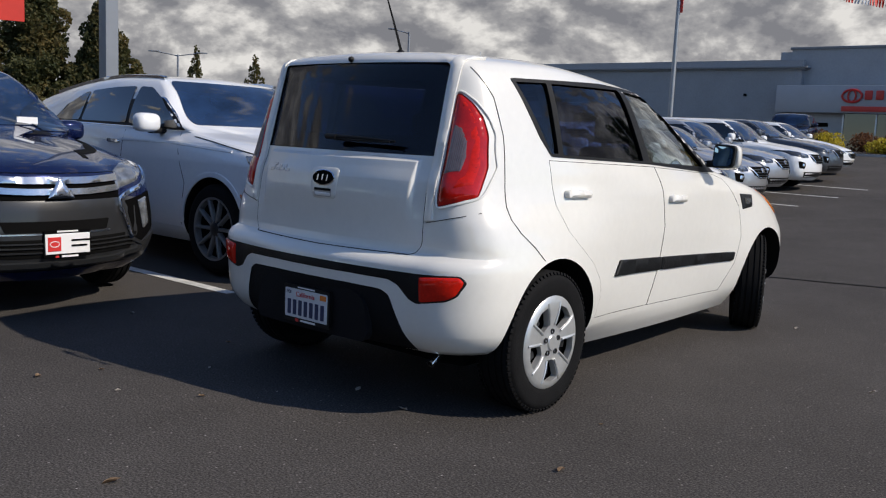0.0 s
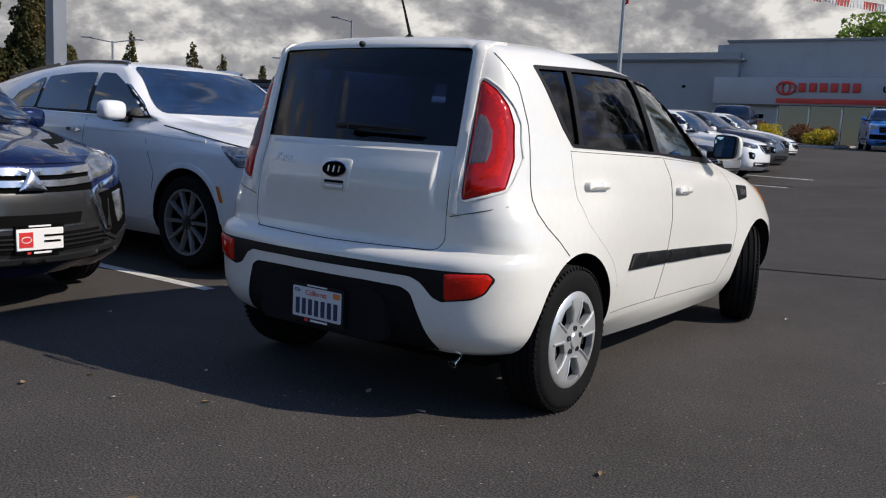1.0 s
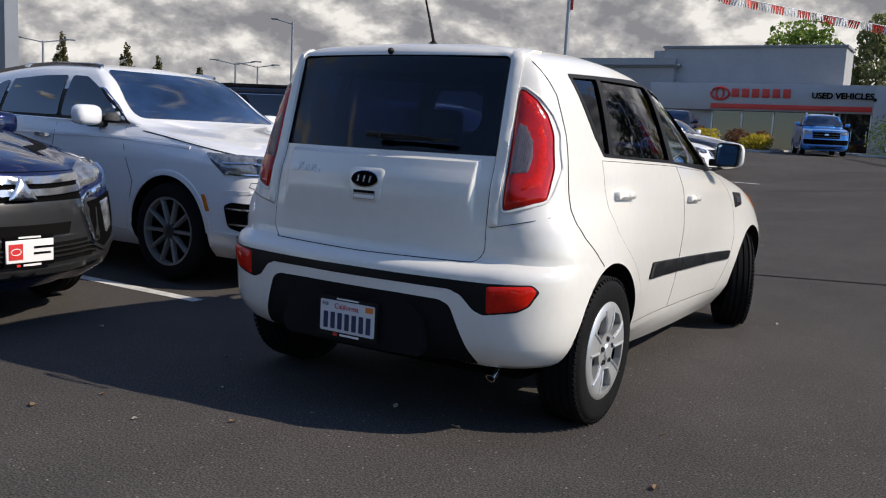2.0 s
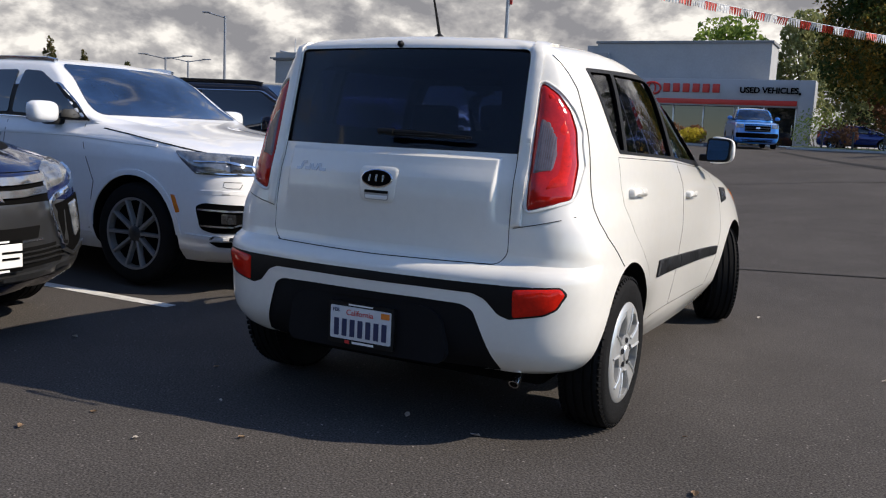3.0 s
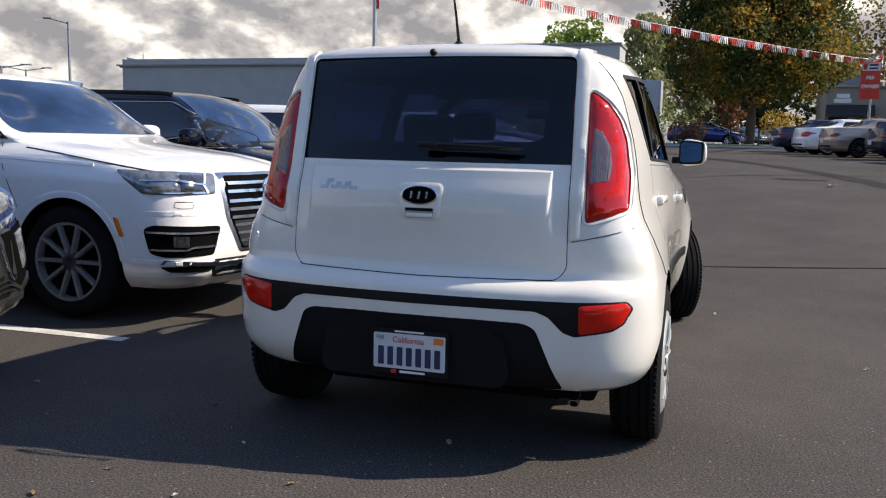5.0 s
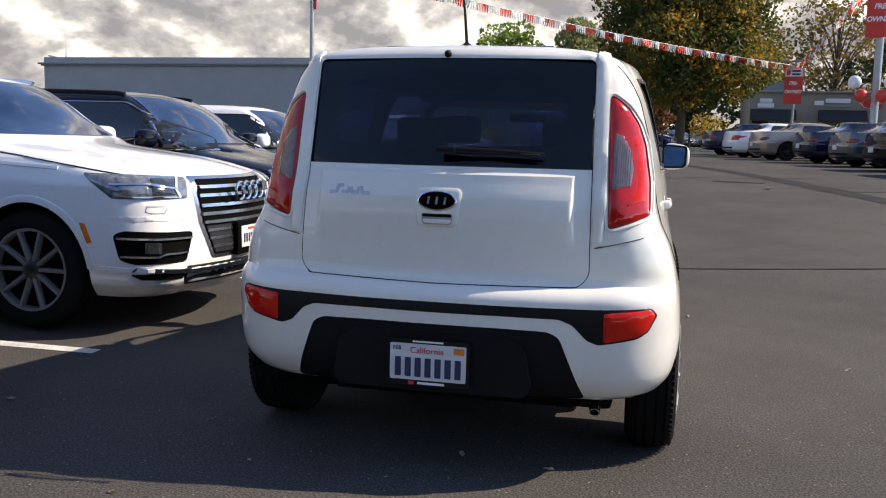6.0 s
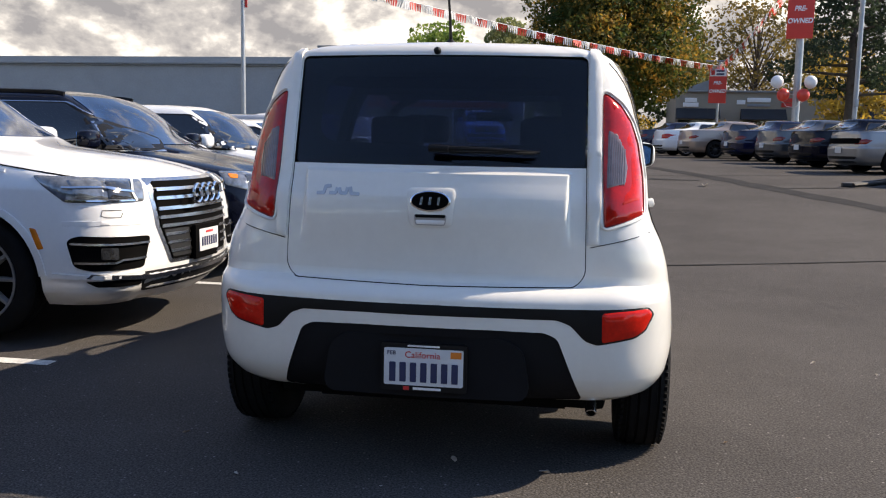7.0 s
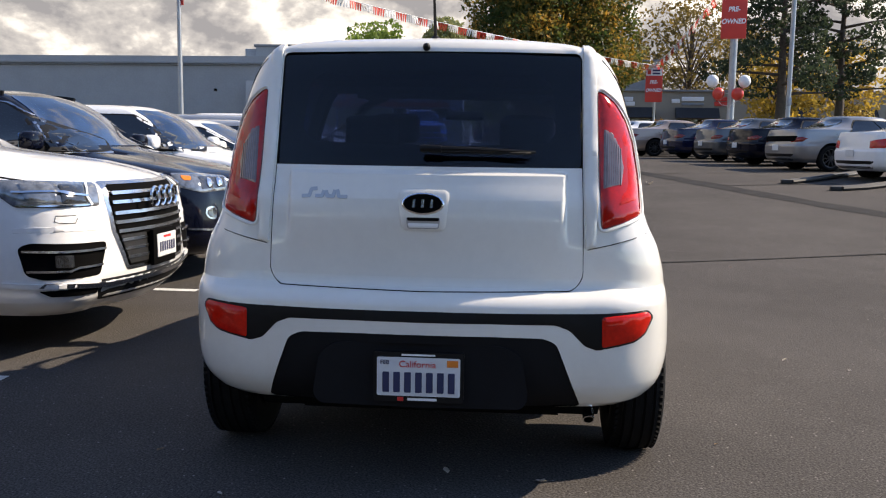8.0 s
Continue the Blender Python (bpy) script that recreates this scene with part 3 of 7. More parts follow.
FRONT_BOW = [0.15, 0.15, 0.15, 0.15, 0.15, 0.15, 0.15, 0.15, 0.15, 0.15, 0.18, 0.22, 0.28, 0.25, 0.22, 0.18, 0.15, 0.13, 0.12, 0.12, 0.12, 0.1, 0.05]
FRONT_RX = [0.3, 0.3, 0.32, 0.32, 0.34, 0.34, 0.34, 0.34, 0.34, 0.34, 0.34, 0.36, 0.4, 0.4, 0.34, 0.26, 0.22, 0.2, 0.2, 0.2, 0.18, 0.12, 0.015]
FRONT_RY = [0.35, 0.35, 0.35, 0.35, 0.38, 0.38, 0.38, 0.38, 0.38, 0.38, 0.4, 0.42, 0.45, 0.4, 0.3, 0.22, 0.2, 0.18, 0.18, 0.18, 0.18, 0.18, 0.1]
HATCH_LEVELS = list(zip(HEIGHT, REAR, REAR_BOW, REAR_RX, REAR_RY, HALF_REAR, HALF_MID, HALF_FRONT, FRONT, FRONT_BOW, FRONT_RX, FRONT_RY))


def hatch_shear(x, y, z):
    """The roof falls a little towards the windscreen; the wings swell over the wheels."""
    k = max(0.0, (z - 1.2) / 0.45)
    dz = k * (-0.055 * max(0.0, y - 0.9) ** 1.3 * 0.6 + 0.018 * max(0.0, 1 - abs(y - 0.7) / 0.7) * (1 if z > 1.6 else 0.3))
    swell = 0.056 * math.exp(-((z - 0.52) / 0.30) ** 2) * (math.exp(-((y - 0.60) / 0.46) ** 2) + 0.95 * math.exp(-((y - 3.33) / 0.50) ** 2))
    side = min(1.0, max(0.0, (abs(x) - 0.55) / 0.30))
    dy = 0.0
    if y < 0.2 and 0.78 < z < 1.19 and abs(x) < 0.53:
        # the tailgate's raised middle panel
        step = lambda v: max(0.0, min(1.0, v)) ** 2 * (3 - 2 * max(0.0, min(1.0, v)))
        dy = -0.019 * step((0.512 - abs(x) + 0.05 * max(0.0, z - 1.10)) / 0.014) * step((1.186 - z) / 0.018) * step((z - 0.84) / 0.20)
    return (x + math.copysign(swell * side, x), y + dy, z + dz)
HATCH_TAIL = [0, 0.12, 0.24, 0.36, 0.48, 0.60, 0.70, 0.78, 0.82, 0.845, 0.858, 0.867, 0.876, 0.885, 0.894, 0.903, 0.912, 0.921, 0.932, 0.95, 0.975]


def mirror_outline(half):
    """A symmetric outline from its right half, listed from the top middle to the bottom middle."""
    return list(half) + [(-x, z) for x, z in reversed(half) if abs(x) > 1e-6]


def leaned(b, k):
    """The mirror's face leans its top forward."""
    for v in b.verts:
        v.co.y += (v.co.z - 1.235) * k - 0.014
    return b


def build_hatchback():
    car = thing("hatchback_car", pose(0, 0, 0), "white compact hatchback with red tail lights parked in the aisle", "car")
    full = bm_body(HATCH_LEVELS, 62, shear=hatch_shear, tail=HATCH_TAIL, extra=(1.155, 1.162, 1.169, 1.176, 1.183, 1.19))
    tree = BVHTree.FromBMesh(full)
    solid = lambda: full.copy()
    # outlines, seen from behind (x, z)
    glass_r = rounded(mirror_outline([(0.0, 1.614), (0.30, 1.613), (0.556, 1.608), (0.562, 1.203), (0.30, 1.201), (0.0, 1.200)]), 0.012)
    gate_r = rounded([(-0.562, 1.619), (0.562, 1.619), (0.580, 0.80), (0.546, 0.757), (0.0, 0.752), (-0.546, 0.757), (-0.580, 0.80)], 0.03)
    gate_in = rounded([(-0.559, 1.616), (0.559, 1.616), (0.577, 0.802), (0.5445, 0.760), (0.0, 0.755), (-0.5445, 0.760), (-0.577, 0.802)], 0.03)
    lamp = [(0.622, 1.480), (0.640, 1.478), (0.690, 1.440), (0.732, 1.380), (0.762, 1.300), (0.786, 1.16), (0.791, 1.028), (0.72, 1.004), (0.640, 0.977), (0.630, 1.2)]
    lamp = rounded(lamp, 0.012)
    band = rounded([(0.0, 0.692), (0.30, 0.690), (0.60, 0.688), (0.815, 0.696), (0.838, 0.668), (0.806, 0.605), (0.765, 0.580), (0.63, 0.555), (0.585, 0.570), (0.53, 0.628), (0.48, 0.648), (0.25, 0.652), (0.0, 0.652),
                    (-0.25, 0.652), (-0.48, 0.648), (-0.53, 0.628), (-0.585, 0.570), (-0.63, 0.555), (-0.765, 0.580), (-0.806, 0.605), (-0.838, 0.668), (-0.815, 0.696), (-0.60, 0.688), (-0.30, 0.690)], 0.012)
    insert = rounded(mirror_outline([(0.0, 0.607), (0.25, 0.606), (0.44, 0.600), (0.485, 0.578), (0.580, 0.335), (0.572, 0.322), (0.30, 0.316), (0.0, 0.314)]), 0.02)
    recess = rounded(mirror_outline([(0.0, 0.575), (0.30, 0.570), (0.36, 0.53), (0.385, 0.38), (0.36, 0.345), (0.0, 0.340)]), 0.03)
    # outlines, seen from the right (y, z)
    frame_s = rounded([(0.405, 1.567), (1.2, 1.596), (1.90, 1.588), (2.04, 1.545), (2.42, 1.29), (2.66, 1.125), (2.45, 1.128), (1.6, 1.180), (0.62, 1.212), (0.545, 1.30)], 0.015)
    quarter = rounded([(0.436, 1.553), (0.662, 1.562), (0.676, 1.226), (0.620, 1.228)], 0.01)
    glass_rear = rounded([(0.702, 1.562), (1.435, 1.578), (1.528, 1.197), (0.716, 1.222)], 0.012)
    glass_front = rounded([(1.515, 1.574), (1.895, 1.570), (2.02, 1.525), (2.49, 1.162), (1.612, 1.191)], 0.012)
    door_rear = [(0.60, 1.195), (0.612, 1.10), (0.63, 0.98), (0.70, 0.86), (0.80, 0.78), (0.94, 0.68), (1.02, 0.59), (1.045, 0.52), (1.03, 0.385), (1.67, 0.372), (1.745, 0.62), (1.765, 0.83), (1.72, 1.05), (1.66, 1.165)]
    door_front = [(1.665, 1.163), (1.725, 1.05), (1.771, 0.83), (1.751, 0.62), (1.676, 0.371), (2.70, 0.345), (2.86, 0.52), (2.92, 0.70), (2.89, 0.90), (2.72, 1.085), (2.60, 1.115)]
    grow = lambda o, k: [(u + k * (u - sum(p[0] for p in o) / len(o)), v + k * (v - sum(p[1] for p in o) / len(o))) for u, v in o]
    # the shell
    cuts = []
    cavity = bm_body(HATCH_LEVELS, 24, inset=0.055, zlo=0.82, zhi=1.585, shear=lambda x, y, z: (x, y, hatch_shear(x, y, z)[2] - 0.03))
    for f in cavity.faces:
        f.material_index = 1
    shell_cuts = [(cavity, "DIFFERENCE"), (bm_prism(gate_r, -0.6, 0.42, "y", index=1), "DIFFERENCE"),
                  (bm_prism(lamp, -0.6, 0.28, "y"), "DIFFERENCE"), (flipped(bm_prism(lamp, -0.6, 0.28, "y")), "DIFFERENCE"),
                  (bm_prism(insert, -0.6, 0.06, "y", index=1), "DIFFERENCE")]
    for o in (quarter, glass_rear, glass_front):
        shell_cuts.append((bm_prism(o, -1.2, 1.2, "x", index=1), "DIFFERENCE"))
    screen = rounded([(-0.62, 1.545), (0.62, 1.545), (0.72, 1.16), (-0.72, 1.16)], 0.05)
    shell_cuts.append((bm_prism(screen, 1.9, 4.5, "y", index=1), "DIFFERENCE"))
    for side in (1, -1):
        for y in (0.590, 3.375):
            b = bm_lathe([(0.402, 0.52), (0.402, 0.80), (0.402, 1.2)], 48, "x")
            for f in b.faces:
                f.material_index = 1
            if side < 0:
                flipped(b)
            shell_cuts.append((moved(b, Matrix.Translation((0, y, 0.335))), "DIFFERENCE"))
        for d in (door_rear, door_front):
            b = bm_prism(grow(d, 0.004), 0.70, 1.2, "x", index=1)
            shell_cuts.append((b if side > 0 else flipped(b), "DIFFERENCE"))
    low = bm_box(0, -0.35, 0.12, 2.4, 1.24, 0.40)
    for f in low.faces:
        f.material_index = 1
    shell_cuts.append((low, "DIFFERENCE"))
    me = carve(solid(), shell_cuts)
    part_mesh("body", me, WHITE, car, "white painted body shell", 32, (SEAM,))
    # tailgate, doors
    me = carve(solid(), [(cavity.copy(), "DIFFERENCE"), (bm_prism(gate_in, -0.6, 0.40, "y", index=1), "INTERSECT"), (bm_prism([(-0.9, 1.198), (0.9, 1.198), (0.9, 1.9), (-0.9, 1.9)], -0.6, 0.6, "y", index=1), "DIFFERENCE")])
    gate = part_mesh("tailgate", me, WHITE, car, "white tailgate with a dark rear window", 32, (SEAM,))
    for side in (1, -1):
        for d, nm in ((door_rear, "rear_door"), (door_front, "front_door")):
            b = bm_prism(grow(d, -0.003), 0.72, 1.2, "x", index=1)
            me = carve(solid(), [(cavity.copy(), "DIFFERENCE"), (b if side > 0 else flipped(b), "INTERSECT")])
            door = part_mesh(nm, me, WHITE, car, "", 32, (SEAM,))
            # pull handle in a dished recess
            y0 = 0.815 if nm == "rear_door" else 1.905
            z0 = 1.035 if nm == "rear_door" else 0.985
            h = bm_skin(rounded([(y0 - 0.108, z0 - 0.020), (y0 + 0.108, z0 - 0.024), (y0 + 0.112, z0 + 0.014), (y0 - 0.104, z0 + 0.019)], 0.016), "right", tree, 0.016, 0.020, 0.03, 0.012, 0.012)
            part("door_handle", h if side > 0 else flipped(h), WHITE, door)
            h = bm_skin(rounded([(y0 - 0.055, z0 - 0.03), (y0 + 0.035, z0 - 0.033), (y0 + 0.035, z0 + 0.034), (y0 - 0.05, z0 + 0.036)], 0.03), "right", tree, 0.0012, 0.004, 0.02)
            part("handle_recess", h if side > 0 else flipped(h), WHITE, door)
            o = [(1.19, 0.590), (1.245, 0.672), (1.762, 0.648), (1.755, 0.574)] if nm == "rear_door" else [(1.768, 0.573), (1.775, 0.647), (2.835, 0.598), (2.815, 0.541)]
            h = bm_skin(rounded(o, 0.012), "right", tree, 0.010, 0.014, 0.05, 0.008, 0.015)
            part("side_moulding", h if side > 0 else flipped(h), TRIM, door, "black plastic rubbing strip")
    # side glass with black frames
    for side in (1, -1):
        fl = (lambda b: b) if side > 0 else flipped
        fr = bm_skin(frame_s, "right", tree, 0.003, 0.012, 0.05)
        me_cut = carve(fr, [(bm_prism(o, 0.3, 1.2, "x", index=1), "DIFFERENCE") for o in (quarter, glass_rear, glass_front)])
        b = bmesh.new()
        b.from_mesh(me_cut)
        part("window_frame", fl(b), TRIM, car, "black window surround", 32, (TRIM,))
        for o, nm, mt in ((quarter, "quarter_window", REARGLASS), (glass_rear, "rear_side_window", REARGLASS), (glass_front, "front_side_window", SIDEGLASS)):
            ob = part(nm, fl(bm_skin(grow(o, 0.015), "right", tree, -0.009, 0.004, 0.05)), mt, car)
            ob.visible_shadow = False
        # door mirror
        m = bmesh.new()
        bmesh.ops.create_uvsphere(m, u_segments=24, v_segments=14, radius=1.0)
        for v in m.verts:
            p = v.co
            q = Vector([math.copysign(abs(c) ** 0.55, c) for c in p])
            v.co = (0.940 + q.x * 0.082 * (1 - 0.4 * max(0.0, q.y)), 2.50 + (q.y * 0.085 if q.y > 0 else q.y * 0.03), 1.235 + q.z * (0.082 - 0.012 * q.x))
        toe = Matrix.Translation((0.93, 2.48, 0)) @ Matrix.Rotation(radians(-12), 4, "Z") @ Matrix.Translation((-0.93, -2.48, 0))
        ob = part("mirror_housing", fl(moved(m, toe)), WHITE, car, "white door mirror with a blue-reflecting glass")
        part("mirror_bezel", fl(moved(leaned(bm_prism(rounded([(0.862, 1.160), (0.858, 1.312), (1.014, 1.304), (1.011, 1.166)], 0.028), 2.455, 2.478, "y"), 0.15), toe)), TRIM, ob)
        part("mirror_glass", fl(moved(leaned(bm_prism(rounded([(0.873, 1.172), (0.869, 1.300), (1.003, 1.293), (1.001, 1.178)], 0.024), 2.448, 2.4545, "y"), 0.15), toe)), MIRROR, ob)
        part("mirror_foot", fl(bm_box(0.865, 2.50, 1.185, 0.11, 0.09, 0.045, 0.012)), TRIM, ob)
        # fender vent
        v = part("fender_vent", fl(bm_skin(rounded([(2.93, 0.985), (3.155, 0.972), (3.125, 0.893), (2.95, 0.880)], 0.012), "right", tree, 0.004, 0.008, 0.03, 0.004, 0.01)), TRIM, car, "black fender vent with a silver bar")
        part("vent_bar", fl(bm_skin(rounded([(2.985, 0.955), (3.11, 0.950), (3.10, 0.915), (2.99, 0.912)], 0.008), "right", tree, 0.010, 0.006, 0.03)), CHROME2, v)
        # sill and arch lining
        part("sill_trim", fl(bm_box(0.66, 1.98, 0.235, 0.14, 1.80, 0.07, 0.02)), UNDER, car)
        part("headlamp", fl(bm_skin(rounded([(3.42, 1.02), (3.62, 0.985), (3.86, 0.86), (3.80, 0.80), (3.60, 0.83), (3.46, 0.92)], 0.03), "right", tree, 0.004, 0.02, 0.04, 0.006, 0.03)), AMBER, car, "orange-lit corner of the head lamp")
    # tail lights
    for side in (1, -1):
        fl = (lambda b: b) if side > 0 else flipped
        part("lamp_pocket", fl(bm_skin(grow(lamp, 0.06), "rear", tree, -0.030, 0.03, 0.03)), WHITE, car)
        t = part("tail_light", fl(bm_skin(grow(lamp, 0.003), "rear", tree, -0.003, 0.05, 0.018, 0.012, 0.02)), RED, car, "tall red tail light with a clear lower lens")
        clear = rounded([(0.644, 1.122), (0.712, 1.138), (0.720, 1.20), (0.708, 1.268), (0.676, 1.330), (0.644, 1.342)], 0.008)
        part("reversing_lens", fl(bm_skin(clear, "rear", tree, 0.0075, 0.012, 0.012, 0.003, 0.008)), CLEAR, t, "clear ribbed lens")
        for j in range(8):
            xx = 0.6495 + 0.0078 * j
            part("lens_rib", fl(bm_skin([(xx, 1.135), (xx + 0.0022, 1.135), (xx + 0.0022, 1.330 - 0.0085 * j), (xx, 1.330 - 0.0085 * j)], "rear", tree, 0.0115, 0.006, 0.03)), RIBLENS, t)
        inner = rounded([(0.700, 1.06), (0.765, 1.08), (0.765, 1.17), (0.742, 1.29), (0.70, 1.39), (0.665, 1.44), (0.648, 1.44), (0.69, 1.36), (0.728, 1.24), (0.730, 1.14), (0.700, 1.09)], 0.008)
        part("inner_lens", fl(bm_skin(inner, "rear", tree, 0.0075, 0.008, 0.02, 0.004, 0.01)), REDGLASS, t)
        # a gasket and a raised lip run round the lamp; a flat flange stands proud beside the tailgate
        for nm, out, r, mt in (("lamp_gasket", 0.0, 0.0022, DARKTAIL), ("lamp_lip", 0.011, 0.006, WHITE)):
            pts = dense(lamp, 0.02)
            loop = []
            for j, p in enumerate(pts):
                d = (Vector(pts[(j + 1) % len(pts)]) - Vector(pts[j - 1])).normalized()
                q = Vector(p) + Vector((-d.y, d.x)) * out
                hit, nrm, _, _ = tree.ray_cast(Vector((q.x, -9, q.y)), Vector((0, 1, 0)))
                loop.append(hit + nrm * (0.002 if out else 0.001) * (1 if nrm.y < 0 else -1))
            for _ in range(5):
                loop = [(loop[j - 1] + loop[j] * 2 + loop[(j + 1) % len(loop)]) / 4 for j in range(len(loop))]
            part(nm, fl(bm_tube(loop + loop[:1], r, 8, caps=False)), mt, car)
        edge = [(0.5825, 0.912), (0.5720, 1.30), (0.5655, 1.60), (0.5650, 1.648)]
        part("pillar_flange", fl(bm_skin(edge + [(0.606, 1.648), (0.612, 1.60), (0.620, 1.30), (0.624, 0.918)], "rear", tree, 0.010, 0.020, 0.02, 0.006, 0.010)), WHITE, car)
        # seam under the lamp panel and bumper seam
        for path, view in (([(0.592, 0.905), (0.68, 0.925), (0.76, 0.945), (0.815, 0.962)], "rear"),):
            top = [(x, z + 0.0014) for x, z in path]
            low = [(x, z - 0.0014) for x, z in reversed(path)]
            part("panel_seam", fl(bm_skin(top + low, view, tree, 0.003, 0.006, 0.03)), SEAM, car)
        for path in ([(0.20, 1.60), (0.262, 1.47), (0.285, 1.30), (0.272, 1.10), (0.255, 0.985), (0.262, 0.93), (0.31, 0.87), (0.40, 0.80), (0.47, 0.735)],):
            left = [(y - 0.0010, z - 0.0005) for y, z in path]
            right = [(y + 0.0010, z + 0.0005) for y, z in reversed(path)]
            part("panel_seam", fl(bm_skin(left + right, "right", tree, 0.003, 0.006, 0.03)), SEAM, car)
        part("roof_seam", fl(bm_skin([(0.5715, 0.10), (0.5745, 0.10), (0.5665, 0.36), (0.5635, 0.36)], "top", tree, 0.0022, 0.005, 0.03)), SEAM, car)
        refl = rounded([(0.643, 0.676), (0.700, 0.682), (0.812, 0.690), (0.828, 0.668), (0.800, 0.610), (0.764, 0.588), (0.646, 0.566)], 0.012)
        part("reflector", fl(bm_skin(refl, "rear", tree, 0.004, 0.012, 0.03, 0.007, 0.012)), REDGLASS, car, "red rear bumper reflector")
    part("bumper_strip", bm_skin(band, "rear", tree, 0.001, 0.010, 0.03, 0.002, 0.008), TRIM, car, "black trim strip across the bumper")
    # lower bumper insert with a plate recess
    ins = bm_skin(grow(insert, -0.004), "rear", tree, -0.004, 0.05, 0.03)
    me = carve(ins, [(bm_prism(recess, -0.5, -0.146, "y", index=1), "DIFFERENCE")])
    part_mesh("bumper_insert", me, INSERT, car, "charcoal plastic lower bumper", 30, (INSERT,))
    part("bumper_recess", bm_prism(grow(recess, 0.01), -0.148, -0.11, "y"), INSERT, car)
    # rear window, wiper, washer, badge, handle
    ob = part("rear_window", bm_skin(grow(glass_r, 0.004), "rear", tree, -0.006, 0.004, 0.05), REARGLASS, gate, "dark tinted rear window")
    ob.visible_shadow = False
    border = bm_skin(grow(glass_r, 0.003), "rear", tree, -0.012, 0.004, 0.05)
    hole = rounded(mirror_outline([(0.0, 1.55), (0.40, 1.545), (0.455, 1.50), (0.475, 1.33), (0.44, 1.285), (0.0, 1.27)]), 0.04)
    part_mesh("window_border", carve(border, [(bm_prism(hole, -0.5, 0.6, "y", index=1), "DIFFERENCE")]), INKBLACK, gate, "", 30, (INKBLACK,))
    w = bm_tube([(0.060, -0.058, 1.262), (0.0, -0.056, 1.264), (-0.012, -0.052, 1.262)], 0.014, 10)
    bm_tube([(-0.012, -0.050, 1.262), (0.10, -0.056, 1.264), (0.22, -0.046, 1.262), (0.395, -0.014, 1.254)], 0.011, 8, w, 0.005)
    bm_box(0.20, -0.034, 1.250, 0.36, 0.008, 0.008, 0.002, 1, w)
    part("rear_wiper", w, TRIM, gate, "black rear wiper")
    wb = bm_lathe([(0.014, 0.0), (0.014, 0.012), (0.006, 0.022), (0.001, 0.022)], 12, "z")
    part("washer_nozzle", moved(wb, pose(-0.012, 0.098, 1.632, 65)), TRIM, gate)
    pl = bm_skin(rounded([(-0.094, 1.116), (0.094, 1.116), (0.080, 0.968), (-0.080, 0.968)], 0.028), "rear", tree, 0.003, 0.006, 0.02, 0.004, 0.012)
    pod = part("handle_pod", pl, WHITE, gate, "white tailgate handle surround")
    dish = [(0.076 * math.cos(2 * math.pi * j / 40) - 0.002, 1.066 + 0.038 * math.sin(2 * math.pi * j / 40)) for j in range(40)]
    part("badge_ring", bm_skin(dish, "rear", tree, 0.008, 0.006, 0.015, 0.003, 0.006), CHROME, pod)
    dish = [(0.070 * math.cos(2 * math.pi * j / 40) - 0.002, 1.066 + 0.0325 * math.sin(2 * math.pi * j / 40)) for j in range(40)]
    part("badge", bm_skin(dish, "rear", tree, 0.0125, 0.004, 0.015), INKBLACK, pod, "oval black badge with a chrome rim")
    for x in (-0.034, -0.002, 0.030):
        part("badge_mark", bm_skin([(x - 0.006, 1.052), (x + 0.003, 1.052), (x + 0.006, 1.080), (x - 0.003, 1.080)], "rear", tree, 0.0145, 0.003, 0.02), CHROME2, pod)
    # the recess's shade is put into colour: grey dish, black top, paler lip
    part("grip_slot_shade", bm_skin(rounded([(-0.062, 1.018), (0.062, 1.018), (0.056, 0.978), (-0.056, 0.978)], 0.010), "rear", tree, 0.0085, 0.004, 0.01), SILVER, pod)
    part("grip_gap_shade", bm_skin(rounded([(-0.058, 1.017), (0.058, 1.017), (0.056, 1.006), (-0.056, 1.006)], 0.004), "rear", tree, 0.0092, 0.004, 0.01), SEAM, pod)
    part("grip_lip", bm_skin(rounded([(-0.056, 0.998), (0.056, 0.998), (0.052, 0.982), (-0.052, 0.982)], 0.006), "rear", tree, 0.0095, 0.004, 0.01, 0.002, 0.006), WHITE2, pod)
    # model mark drawn as plain strokes
    strokes = [[(-0.452, 1.084), (-0.425, 1.086), (-0.418, 1.110), (-0.398, 1.112)], [(-0.400, 1.086), (-0.376, 1.086), (-0.370, 1.104)], [(-0.362, 1.104), (-0.356, 1.086), (-0.334, 1.086), (-0.328, 1.106)], [(-0.318, 1.108), (-0.312, 1.085), (-0.282, 1.085)]]
    for s in strokes:
        for (x1, z1), (x2, z2) in zip(s, s[1:]):
            d = Vector((x2 - x1, z2 - z1)).normalized() * 0.002
            q = Vector((-d.y, d.x)) * 3.2
            a, c = Vector((x1, z1)) - d, Vector((x2, z2)) + d
            part("script_stroke", bm_skin([tuple(a + q), tuple(c + q), tuple(c - q), tuple(a - q)], "rear", tree, 0.003, 0.004, 0.02), SILVER, gate)
    # number plate in a dealer frame, its characters as bars
    pf = bm_prism(rounded([(-0.163, 0.545), (0.160, 0.545), (0.160, 0.365), (-0.163, 0.365)], 0.012), -0.168, -0.150, "y")
    frame_p = part("plate_frame", pf, TRIM, car, "black plate frame with white lettering bars")
    part("number_plate", bm_prism(rounded([(-0.150, 0.527), (0.147, 0.527), (0.147, 0.387), (-0.150, 0.387)], 0.008), -0.171, -0.1675, "y"), PLATE, frame_p, "white state plate with dark blue characters")
    for j in range(7):
        x = -0.118 + 0.039 * j
